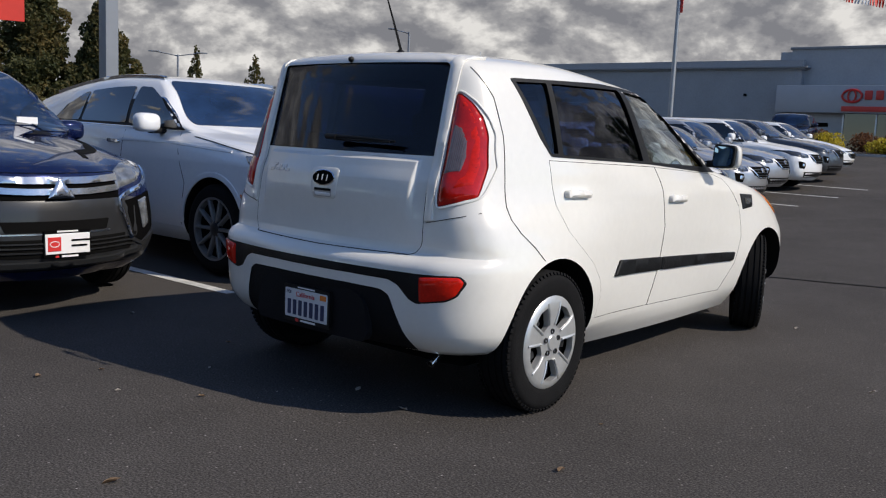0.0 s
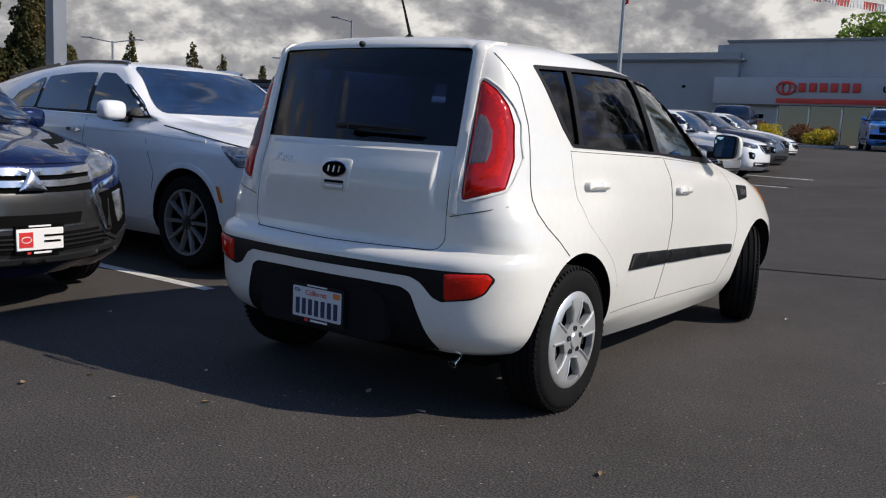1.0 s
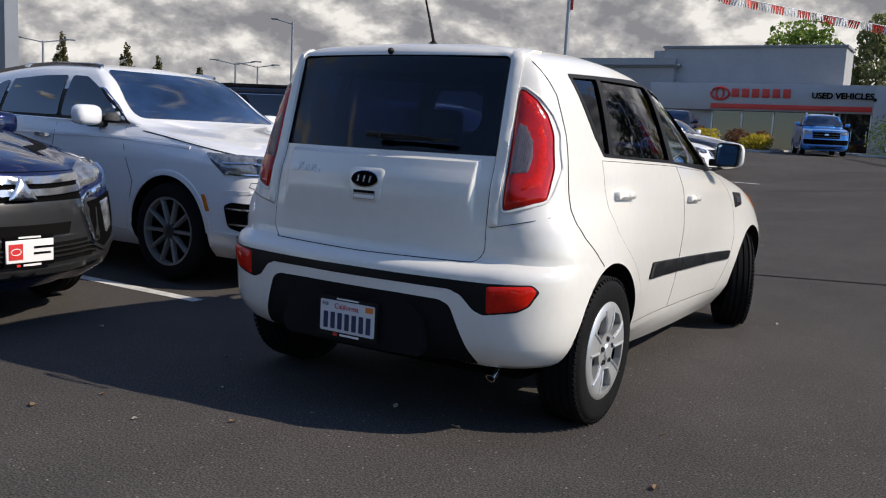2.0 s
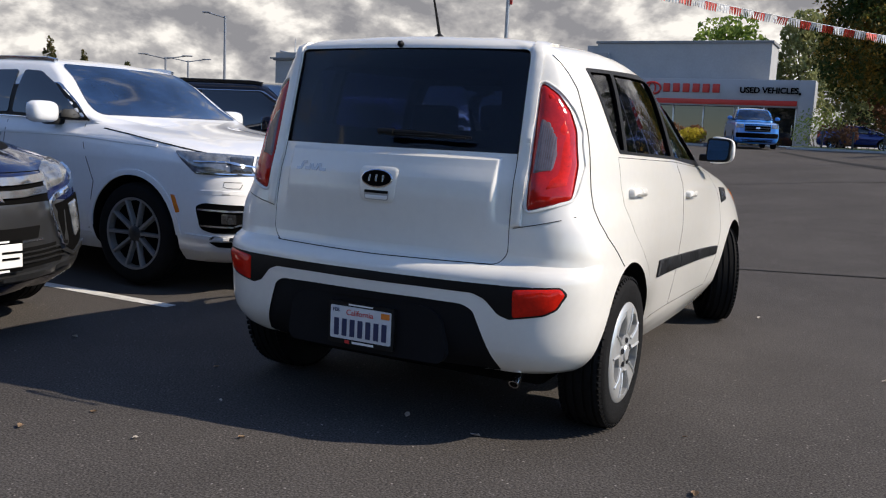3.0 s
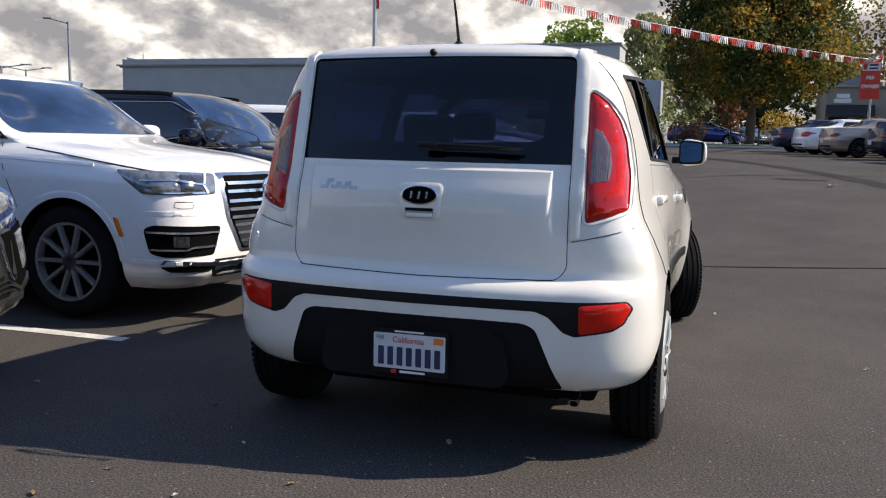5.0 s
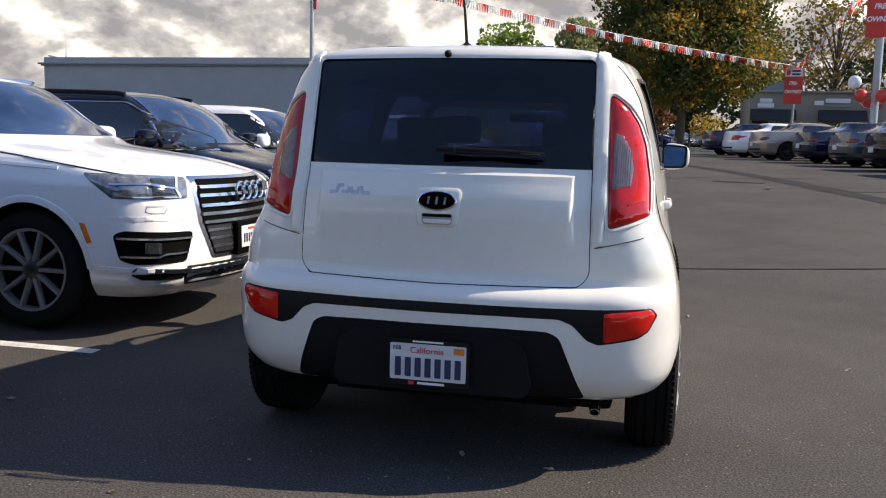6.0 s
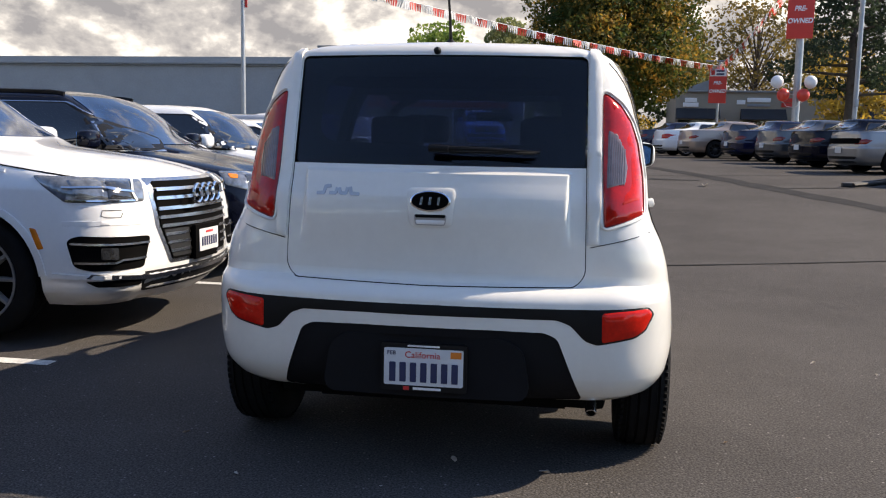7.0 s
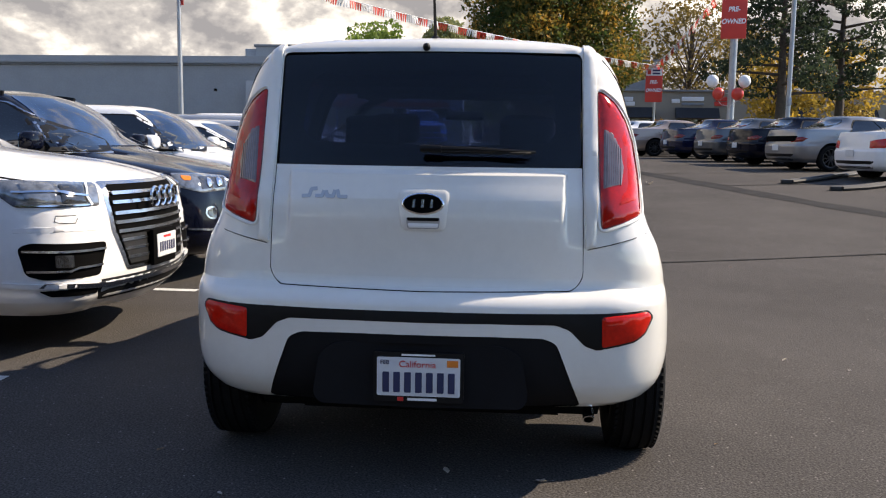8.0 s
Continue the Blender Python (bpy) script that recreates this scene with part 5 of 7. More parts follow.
fit_front(pale_suv, tree, "lamp_strip", strip([(-2.97, 0.920), (-2.78, 0.945), (-2.56, 0.948)], 0.010), CHROME, 0.022, 0.006, 0.04, round_by=0, **corner)
fit_front(pale_suv, tree, "lamp_strip", strip([(-2.98, 0.868), (-2.78, 0.872), (-2.575, 0.876)], 0.008), CHROME, 0.016, 0.006, 0.04, round_by=0, **corner)
fit_front(pale_suv, tree, "lamp_strip", strip([(-2.99, 0.985), (-2.955, 0.915), (-2.985, 0.865)], 0.016), INKWHITE, 0.020, 0.006, 0.04, round_by=0, **corner)
fit_front(pale_suv, tree, "fog_intake", [(-3.08, 0.645), (-2.62, 0.668), (-2.565, 0.640), (-2.600, 0.480), (-2.68, 0.455), (-3.02, 0.455)], INKBLACK, 0.005, 0.012, round_by=0.03, **corner)
fit_front(pale_suv, tree, "intake_bar", strip([(-3.06, 0.605), (-2.80, 0.612), (-2.59, 0.622)], 0.013), CHROME2, 0.022, 0.02, 0.05, round_by=0, **corner)
fit_front(pale_suv, tree, "intake_bar", strip([(-3.03, 0.515), (-2.86, 0.516), (-2.82, 0.500), (-2.61, 0.508)], 0.013), CHROME2, 0.022, 0.02, 0.05, round_by=0, **corner)
fit_front(pale_suv, tree, "fog_sensor", [(-2.84, 0.590), (-2.74, 0.595), (-2.74, 0.525), (-2.84, 0.520)], LAMPD, 0.016, 0.01, **corner)
fit_front(pale_suv, tree, "bumper_crease", strip([(-3.02, 0.735), (-2.80, 0.742), (-2.55, 0.738)], 0.030), WHITE2, 0.003, 0.008, 0.05, 0.005, 0.014, round_by=0, **corner)
fit_front(pale_suv, tree, "bumper_crease", strip([(-3.02, 0.425), (-2.75, 0.415), (-2.50, 0.425)], 0.030), WHITE2, 0.010, 0.014, 0.05, 0.010, 0.014, round_by=0, **corner)
fit_front(pale_suv, tree, "washer_cover_seam", strip([(-2.88, 0.815), (-2.76, 0.818), (-2.75, 0.785), (-2.78, 0.775), (-2.87, 0.772), (-2.885, 0.80)], 0.004), SEAM, 0.002, 0.004, 0.04, round_by=0, **corner)
fit_front(pale_suv, tree, "lower_intake_side", [(-3.00, 0.395), (-2.66, 0.390), (-2.72, 0.355), (-3.00, 0.345)], INKBLACK, 0.006, 0.010, **corner)
fit_front(pale_suv, tree, "side_marker", [(4.375, 0.710), (4.415, 0.705), (4.465, 0.585), (4.425, 0.578)], AMBER, 0.004, 0.010, 0.03, 0.004, both=True, view="right", label="amber side marker")
fit_front(pale_suv, tree, "arch_lip", strip([(3.99 + 0.455 * math.cos(a), 0.39 + 0.455 * math.sin(a)) for a in [math.pi * (0.02 + 0.96 * j / 22) for j in range(23)]], 0.045), WHITE2, 0.010, 0.014, 0.05, 0.004, both=True, view="right", round_by=0)
fit_front(pale_suv, tree, "lower_blade", strip([(-0.95, 0.425), (-0.60, 0.385), (0.60, 0.385), (0.95, 0.425)], 0.026), CHROME2, 0.016, 0.02, 0.06, round_by=0)
fit_front(pale_suv, tree, "hood_seam", strip([(4.62, 1.012), (4.30, 1.060), (3.90, 1.115), (3.60, 1.150)], 0.006), SEAM, 0.003, 0.004, 0.05, both=True, view="right", round_by=0)
fit_front(pale_suv, tree, "shoulder_line", strip([(0.6, 1.075), (2.0, 1.085), (3.3, 1.090), (4.2, 1.045)], 0.020), WHITE2, 0.007, 0.010, 0.06, 0.004, 0.010, both=True, view="right", round_by=0)

# ---- the dark blue crossover ----
navy_suv, tree = build_car("dark_blue_suv", lot(-2.34, -0.185, 0, 4.40), "dark blue compact crossover with two chrome grille bars", NAVY2, L=4.40, W=1.80, H=1.69, belt=1.14, nose=0.96, hood=1.13, cowl=3.15, roof_f=2.35, roof_r=0.20,
                        wheel=0.345, axles=(0.80, 3.47), blunt=0.92, plate=False, mirror=(0.97, 2.60, 1.17),
                        lamps=[[(0.462, 0.79), (0.465, 0.915), (0.58, 0.962), (0.74, 0.985), (0.80, 0.96), (0.66, 0.85)]],
                        grille=[(-0.50, 0.918), (0.50, 0.918), (0.48, 0.735), (-0.48, 0.735)], grille_mat=INKBLACK)
fit_front(navy_suv, tree, "fascia", [(-0.62, 0.745), (0.62, 0.745), (0.80, 0.70), (0.84, 0.44), (0.70, 0.30), (-0.70, 0.30), (-0.84, 0.44), (-0.80, 0.70)], FASCIA, 0.003, 0.010, 0.05, 0.006, 0.03, round_by=0.03)
for z, w, t in ((0.868, 0.468, 0.044), (0.799, 0.455, 0.040)):
    fit_front(navy_suv, tree, "grille_bar", strip([(-w, z + 0.012), (-0.2, z), (0.2, z), (w, z + 0.012)], t), CHROME2, 0.018, 0.02, 0.05, 0.008, 0.015, round_by=0)
em = fit_front(navy_suv, tree, "emblem", [(0.0, 0.885), (0.085, 0.757), (-0.085, 0.757)], CHROME2, 0.034, 0.02, 0.03, 0.010, 0.02, label="plain chrome triangular emblem", round_by=0.006)
fit_front(navy_suv, tree, "upper_slot", [(-0.36, 0.615), (0.36, 0.615), (0.335, 0.545), (-0.335, 0.545)], UNDER, 0.011, 0.008)
fit_front(navy_suv, tree, "slot_line", strip([(-0.37, 0.534), (0.37, 0.534)], 0.010), CHROME2, 0.014, 0.008, 0.06, round_by=0)
fit_front(navy_suv, tree, "lower_grille", [(-0.62, 0.50), (0.62, 0.50), (0.56, 0.385), (-0.56, 0.385)], UNDER, 0.011, 0.008)
for z in (0.475, 0.448, 0.420):
    fit_front(navy_suv, tree, "lower_bar", strip([(-0.60, z), (0.60, z)], 0.008), FASCIA, 0.020, 0.01, 0.06, round_by=0)
fit_front(navy_suv, tree, "lower_lip", strip([(-0.66, 0.385), (-0.45, 0.345), (0.45, 0.345), (0.66, 0.385)], 0.030), FASCIA, 0.030, 0.03, 0.05, 0.008, 0.012, round_by=0)
fit_front(navy_suv, tree, "chrome_blade", strip([(0.80, 0.93), (0.69, 0.82), (0.57, 0.775), (0.47, 0.735), (0.475, 0.68), (0.53, 0.56), (0.575, 0.455)], 0.034), CHROME, 0.020, 0.03, 0.03, 0.006, 0.012, both=True, round_by=0)
fit_front(navy_suv, tree, "fog_pocket", [(0.535, 0.715), (0.78, 0.775), (0.82, 0.52), (0.66, 0.43), (0.60, 0.46)], INKBLACK, 0.010, 0.008, both=True)
fit_front(navy_suv, tree, "fog_lamp", [(0.640, 0.715), (0.725, 0.740), (0.735, 0.55), (0.675, 0.515)], LAMP, 0.016, 0.012, 0.03, 0.010, 0.02, both=True)
fit_front(navy_suv, tree, "corner_blade", strip([(0.565, 0.455), (0.66, 0.415), (0.80, 0.475)], 0.020), FASCIA, 0.020, 0.02, 0.04, both=True, round_by=0)
pb = part("plate_frame", bm_box(-0.03, 4.405, 0.468, 0.315, 0.02, 0.175, 0.008), INKBLACK, navy_suv)
part("dealer_card", bm_box(-0.03, 4.418, 0.470, 0.298, 0.008, 0.132, 0.003, 1), INKWHITE, pb, "white dealer card with a red square")
part("dealer_mark", bm_box(0.060, 4.4235, 0.470, 0.085, 0.004, 0.090), INKRED, pb)
part("mark_ring", bm_tube([(0.060 + 0.030 * math.cos(2 * math.pi * j / 24), 4.426, 0.470 + 0.018 * math.sin(2 * math.pi * j / 24)) for j in range(25)], 0.003, 5, caps=False), INKWHITE, pb)
for z, w in ((0.490, 0.135), (0.455, 0.105)):
    part("name_bar", bm_box(-0.150 + (0.135 - w) / 2 + 0.03, 4.4235, z, w, 0.004, 0.012), INKBLACK, pb)
part("name_bar", bm_box(-0.03, 4.4165, 0.550, 0.14, 0.004, 0.010), INKWHITE, pb)
part("name_bar", bm_box(-0.045, 4.4165, 0.388, 0.11, 0.004, 0.012), INKWHITE, pb)
part("mark_chip", bm_box(0.040, 4.4165, 0.388, 0.022, 0.004, 0.014), INKRED, pb)
part("price_tag", bm_box(-0.43, 3.02, 1.235, 0.16, 0.01, 0.06), INKWHITE, navy_suv)
fit_front(navy_suv, tree, "hood_seam", strip([(4.02, 1.0), (3.6, 1.06), (3.2, 1.105)], 0.006), SEAM, 0.003, 0.004, 0.05, both=True, view="right", round_by=0)

# ---- the black utility vehicle ----
dark_suv, tree = build_car("black_suv", lot(-2.20, 5.12, 0, 5.13), "black full-size sport utility vehicle with roof rails", BLACKP, L=5.13, W=1.96, H=1.70, belt=1.12, nose=0.94, hood=1.11, cowl=3.92, roof_f=3.12, roof_r=0.2,
                       wheel=0.39, axles=(1.10, 4.12), rails=TRIM, chrome_line=True, blunt=0.8, plate=False,
                       lamps=[])
fit_front(dark_suv, tree, "head_lamp", [(-3.25, 0.795), (-3.25, 0.920), (-2.95, 0.950), (-2.66, 0.955), (-2.70, 0.835), (-2.90, 0.785)], LAMP, 0.004, 0.014, 0.04, 0.006, both=True, view="corner", round_by=0.03)
fit_front(dark_suv, tree, "turn_lamp", [(-2.824, 0.920), (-2.736, 0.926), (-2.747, 0.890), (-2.813, 0.887)], AMBER, 0.014, 0.01, both=True, view="corner")
fit_front(dark_suv, tree, "lamp_inner", [(-3.20, 0.820), (-3.20, 0.900), (-2.90, 0.920), (-2.90, 0.815)], LAMPD, 0.014, 0.01, both=True, view="corner")
for u in (-3.13, -3.0):
    fit_front(dark_suv, tree, "projector", [(u + 0.038 * math.cos(2 * math.pi * j / 20), 0.86 + 0.038 * math.sin(2 * math.pi * j / 20)) for j in range(20)], CHROME, 0.022, 0.01, 0.02, 0.012, 0.03, both=True, view="corner", round_by=0)
fit_front(dark_suv, tree, "fog_lamp", [(0.66, 0.655), (0.74, 0.665), (0.80, 0.655), (0.82, 0.60), (0.78, 0.55), (0.69, 0.545), (0.65, 0.59)], CHROME2, 0.006, 0.01, both=True, round_by=0.03)
fit_front(dark_suv, tree, "fog_lens", [(0.685, 0.640), (0.74, 0.648), (0.785, 0.635), (0.80, 0.60), (0.765, 0.565), (0.70, 0.562), (0.675, 0.595)], LAMPD, 0.012, 0.01, both=True, round_by=0.03)
fit_front(dark_suv, tree, "skirt_strip", strip([(-0.93, 0.475), (-0.6, 0.44), (0.6, 0.44), (0.93, 0.475)], 0.018), CHROME2, 0.010, 0.012, 0.06, round_by=0)
build_car("white_crossover", lot(-2.15, 7.80, 0, 4.7), "white crossover parked in a row of cars", WHITE2, L=4.7, W=1.88, H=1.64)
SALOON = dict(belt=0.98, nose=0.78, hood=0.97, cowl=3.45, roof_f=2.65, roof_r=1.35, deck=1.06, deck_y=0.75, wheel=0.335)
build_car("white_sedan", lot(-2.3, 10.45, 0, 4.75), "white sedan parked in a row of cars", WHITE2, L=4.75, W=1.84, H=1.50, **SALOON)
build_car("silver_hatchback", lot(-2.6, 13.1, 0, 4.5), "silver hatchback parked in a row of cars", SILVER, L=4.5, W=1.82, H=1.50, belt=1.02, nose=0.80, hood=1.0)
build_car("silver_crossover", lot(-3.1, 15.8, 0, 4.65), "silver crossover parked in a row of cars", SILVER, L=4.65, W=1.84, H=1.58, belt=1.04, nose=0.84, hood=1.02)
build_car("white_crossover", lot(-3.2, 18.4, 0, 4.7), "white crossover parked in a row of cars", WHITE2, L=4.7, W=1.90, H=1.60, belt=1.05, nose=0.86, hood=1.04)
build_car("dark_grey_wagon", lot(-3.5, 21.2, 0, 4.8), "dark grey wagon parked in a row of cars", GREYP, L=4.8, W=1.84, H=1.56)
build_car("white_hatchback", lot(-4.0, 24.2, 0, 4.4), "white low hatchback at the end of the row", WHITE2, L=4.4, W=1.78, H=1.47, belt=0.98, nose=0.72, hood=0.93, cowl=3.2, roof_f=2.4, roof_r=0.6, wheel=0.32, axles=(0.85, 3.5))

# the row across the aisle, tails towards the aisle
SEDAN = dict(L=4.85, W=1.85, H=1.45, belt=0.97, nose=0.74, hood=0.93, cowl=3.45, roof_f=2.7, roof_r=1.4, deck=1.07, deck_y=0.72, wheel=0.335, axles=(1.05, 3.85), n_win=2)
HEAD = 12.0
for nm, x, y, mt, lab in (("white_sedan", 7.75, 17.0, WHITE2, "white sedan with red tail lights parked tail-out"),
                          ("silver_coupe", 7.20, 20.7, PEWTER, "silver muscle coupe with a dark rear panel, parked tail-out"),
                          ("black_sedan", 6.82, 23.5, BLACKP, "black sedan parked tail-out in a row"),
                          ("grey_sedan", 6.42, 26.4, GREYP, "grey fastback sedan parked tail-out in a row"),
                          ("dark_blue_sedan", 5.78, 29.4, NAVY, "dark blue sedan parked tail-out in a row"),
                          ("tan_sedan", 4.55, 32.3, TAN, "tan sedan parked tail-out in a row"),
                          ("white_sedan", 3.80, 35.2, WHITE2, "white sedan parked tail-out in a row"),
                          ("navy_hatchback", 3.10, 38.2, NAVY, "navy hatchback parked tail-out at the end of the row")):
    car, tree = build_car(nm, tail_lot(x, y, HEAD), lab, mt, rim=(DARKRIM, SILVER if mt is WHITE2 else DARKRIM), group="cars parked tail-out", tail_mat=RED if mt is WHITE2 else DARKTAIL,
                          tails=None if mt is WHITE2 else [[(0.60, 0.74), (0.58, 0.82), (0.86, 0.88), (0.90, 0.84), (0.88, 0.75)]], **SEDAN)
    if nm == "silver_coupe":
        fit_front(car, tree, "tail_panel", [(-0.78, 0.90), (0.78, 0.90), (0.74, 0.76), (-0.74, 0.76)], INKBLACK, 0.016, 0.02, 0.05, round_by=0.03, view="rear", label="black full-width tail panel")

# ---- buildings ----
STUCCO = material("grey_stucco", (0.30, 0.31, 0.32), 0.85, vary=0.07, scale=0.5, bump=0.3, bump_scale=30, fine=0.05, fine_scale=8)
STUCCO2 = material("pale_grey_stucco", (0.36, 0.37, 0.38), 0.85, vary=0.06, scale=0.5, bump=0.3, bump_scale=30, fine=0.05, fine_scale=8)
PANEL = material("grey_metal_cladding", (0.36, 0.375, 0.40), 0.45, 0.2, vary=0.05, scale=0.8)
CORNICE = material("cornice_grey", (0.22, 0.23, 0.24), 0.7, vary=0.08, scale=2)
SHOPGLASS = material("shop_front_glass", (0.012, 0.014, 0.016), 0.03, spec=0.8, vary=0.4, scale=0.7)
SIGNRED = material("red_sign_enamel", (0.62, 0.035, 0.025), 0.4, vary=0.05, scale=2)
ALU = material("aluminium_frame", (0.55, 0.56, 0.57), 0.4, 0.8)


def building_low():
    z = 1.2
    b = thing("showroom_wing", pose(0, 0, 0), "long low grey stucco showroom wing with a dark cornice", "building")
    part("wall", bm_box(-25.0, 48.0, z + 2.15, 23.6, 4.0, 5.5), STUCCO, b)
    part("cornice", bm_box(-25.0, 47.9, 5.70, 24.2, 4.3, 0.10, 0.02), CORNICE, b)
    part("cornice_band", bm_box(-25.0, 47.95, 5.60, 23.9, 4.15, 0.10, 0.03), CORNICE, b)
    part("wall_lamp", bm_box(-16.2, 45.95, 4.2, 0.16, 0.12, 0.14, 0.03), INKBLACK, b)
    part("roof_vent", bm_lathe([(0.05, 0.0), (0.05, 0.75), (0.02, 0.78), (0.02, 1.35), (0.001, 1.36)], 10, "z"), ALU, b).data.transform(Matrix.Translation((-35.6, 46.6, 5.72)))
    part("roof_arm", bm_tube([(-35.6, 46.6, 6.0), (-36.9, 46.6, 6.25)], 0.05, 8), ALU, b)
    return b


def building_tall():
    b = thing("showroom", pose(0, 0, 0), "grey showroom with a red-banded glass front and parapet", "building")
    part("wall", bm_box(-10.0, 51.5, 4.1, 10.2, 3.0, 6.0), STUCCO2, b)
    part("stair_tower", bm_box(-15.45, 51.6, 4.0, 0.75, 2.8, 5.9, 0.03), STUCCO2, b)
    part("parapet_cap", bm_box(-10.0, 51.5, 7.12, 10.4, 3.2, 0.16, 0.04), CORNICE, b)
    part("fascia", bm_box(-9.2, 49.3, 4.15, 12.2, 1.6, 1.5, 0.02), PANEL, b)
    part("end_wall", bm_box(-2.7, 49.3, 2.7, 0.8, 1.6, 4.4, 0.02), PANEL, b)
    part("red_band", bm_box(-7.4, 48.47, 3.63, 8.5, 0.06, 0.28, 0.01), SIGNRED, b)
    part("shop_interior", bm_box(-7.3, 49.9, 2.25, 8.6, 0.1, 2.6), INKBLACK, b)
    part("front_wall", bm_box(-13.4, 49.6, 2.4, 3.4, 0.6, 2.6), PANEL, b)
    for i in range(5):
        x = -10.78 + 1.72 * i
        w = part("shop_window", bm_box(x, 49.05, 2.32, 1.62, 0.03, 2.18), SHOPGLASS, b)
        part("mullion", bm_box(x - 0.86, 49.02, 2.32, 0.08, 0.10, 2.3, 0.01), ALU, w)
    part("mullion", bm_box(-3.2, 49.02, 2.32, 0.08, 0.10, 2.3, 0.01), ALU, b)
    for x in (-4.35, -3.6):
        dr = part("glass_door", bm_box(x, 48.98, 2.2, 0.70, 0.05, 2.0), SHOPGLASS, b)
        part("door_handle", bm_box(x + 0.25, 48.92, 2.2, 0.04, 0.05, 0.6, 0.01), ALU, dr)
        part("door_rail", bm_box(x, 48.94, 1.26, 0.70, 0.06, 0.12, 0.01), ALU, dr)
    # the dealer's mark and name as plain red shapes
    ring = [(-11.15 + 0.50 * math.cos(2 * math.pi * j / 40), 48.42, 4.33 + 0.34 * math.sin(2 * math.pi * j / 40)) for j in range(41)]
    part("logo_ring", bm_tube(ring, 0.06, 8, caps=False), SIGNRED, b)
    ring = [(-11.15 + 0.20 * math.cos(2 * math.pi * j / 30), 48.42, 4.33 + 0.31 * math.sin(2 * math.pi * j / 30)) for j in range(31)]
    part("logo_ring", bm_tube(ring, 0.05, 8, caps=False), SIGNRED, b)
    for j in range(6):
        part("name_block", bm_box(-10.30 + 0.56 * j, 48.44, 4.38, 0.40, 0.10, 0.50, 0.05), SIGNRED, b)
    part("lettering", moved(bm_text("USED VEHICLES", 0.445, 0.04, 1.0, 0.012), pose(-4.66, 48.45, 4.30)), INKBLACK, b, "dark letters reading USED VEHICLES", smooth=0)
    part("wall_lamp", bm_box(-3.05, 48.42, 4.15, 0.12, 0.16, 0.14, 0.03), INKBLACK, b)
    part("wall_vent", bm_box(-12.9, 49.28, 2.75, 0.8, 0.08, 0.24, 0.02), INKBLACK, b)
    part("roof_unit", bm_box(-15.3, 51.2, 6.98, 0.16, 0.16, 0.22, 0.03), CORNICE, b)
    return b


# the drawings above are at two thirds of full size, round the street's level
GROW = Matrix.Translation((1.9, -3.2, 1.29)) @ Matrix.Scale(1.45, 4) @ Matrix.Translation((-1.9, 3.2, -1.29))
NEARLY = Matrix.Translation((1.9, -3.2, 1.29)) @ Matrix.Scale(1.45 * 1.072, 4) @ Matrix.Translation((-1.9, 3.2, -1.29))
for b, grow in ((building_low(), NEARLY), (building_tall(), GROW)):
    for ob in b.children_recursive:
        ob.data.transform(grow)

# ---- plants ----
def leaf_material(name, colours, rough=0.6, through_light=0.5):
    m = bpy.data.materials.new(name)
    m.use_nodes = True
    n, l = m.node_tree.nodes, m.node_tree.links
    b = n["Principled BSDF"]
    b.inputs["Roughness"].default_value = rough
    b.inputs["Specular IOR Level"].default_value = 0.3
    g = n.new("ShaderNodeNewGeometry")
    co = n.new("ShaderNodeTexCoord")
    t = n.new("ShaderNodeTexNoise")
    t.inputs["Scale"].default_value = 0.55
    t.inputs["Detail"].default_value = 3.0
    l.new(co.outputs["Object"], t.inputs["Vector"])
    mr = n.new("ShaderNodeMapRange")
    mr.inputs[1].default_value, mr.inputs[2].default_value = 0.32, 0.68
    l.new(t.outputs[0], mr.inputs[0])
    mx = n.new("ShaderNodeMath")
    mx.operation = "MULTIPLY_ADD"
    mx.inputs[1].default_value = 0.38
    l.new(g.outputs["Random Per Island"], mx.inputs[0])
    k = n.new("ShaderNodeMath")
    k.operation = "MULTIPLY"
    k.inputs[1].default_value = 0.66
    l.new(mr.outputs[0], k.inputs[0])
    l.new(k.outputs[0], mx.inputs[2])
    r = n.new("ShaderNodeValToRGB")
    e = r.color_ramp.elements
    e[0].color, e[1].color = (*colours[0], 1), (*colours[-1], 1)
    for i, c in enumerate(colours[1:-1]):
        q = e.new((i + 1) / (len(colours) - 1))
        q.color = (*c, 1)
    l.new(mx.outputs[0], r.inputs[0])
    l.new(r.outputs[0], b.inputs["Base Color"])
    tr = n.new("ShaderNodeBsdfTranslucent")
    l.new(r.outputs[0], tr.inputs[0])
    mix = n.new("ShaderNodeMixShader")
    mix.inputs[0].default_value = through_light
    l.new(b.outputs[0], mix.inputs[1])
    l.new(tr.outputs[0], mix.inputs[2])
    l.new(mix.outputs[0], n["Material Output"].inputs[0])
    return m


BARK = material("bark", (0.075, 0.055, 0.042), 0.9, vary=0.3, scale=4, bump=0.6, bump_scale=20)
MAPLE = leaf_material("maple_leaves", [(0.030, 0.056, 0.016), (0.050, 0.084, 0.020), (0.10, 0.11, 0.028), (0.36, 0.22, 0.040), (0.56, 0.27, 0.042)], 0.6, 0.5)
SYCAMORE = leaf_material("fading_sycamore_leaves", [(0.085, 0.075, 0.030), (0.17, 0.125, 0.040), (0.30, 0.20, 0.050)])
GREENLEAF = leaf_material("green_leaves", [(0.101, 0.168, 0.037), (0.185, 0.269, 0.0588), (0.302, 0.37, 0.084)])
WILLOW = leaf_material("pale_green_leaves", [(0.144, 0.172, 0.072), (0.234, 0.252, 0.108), (0.36, 0.342, 0.144)])
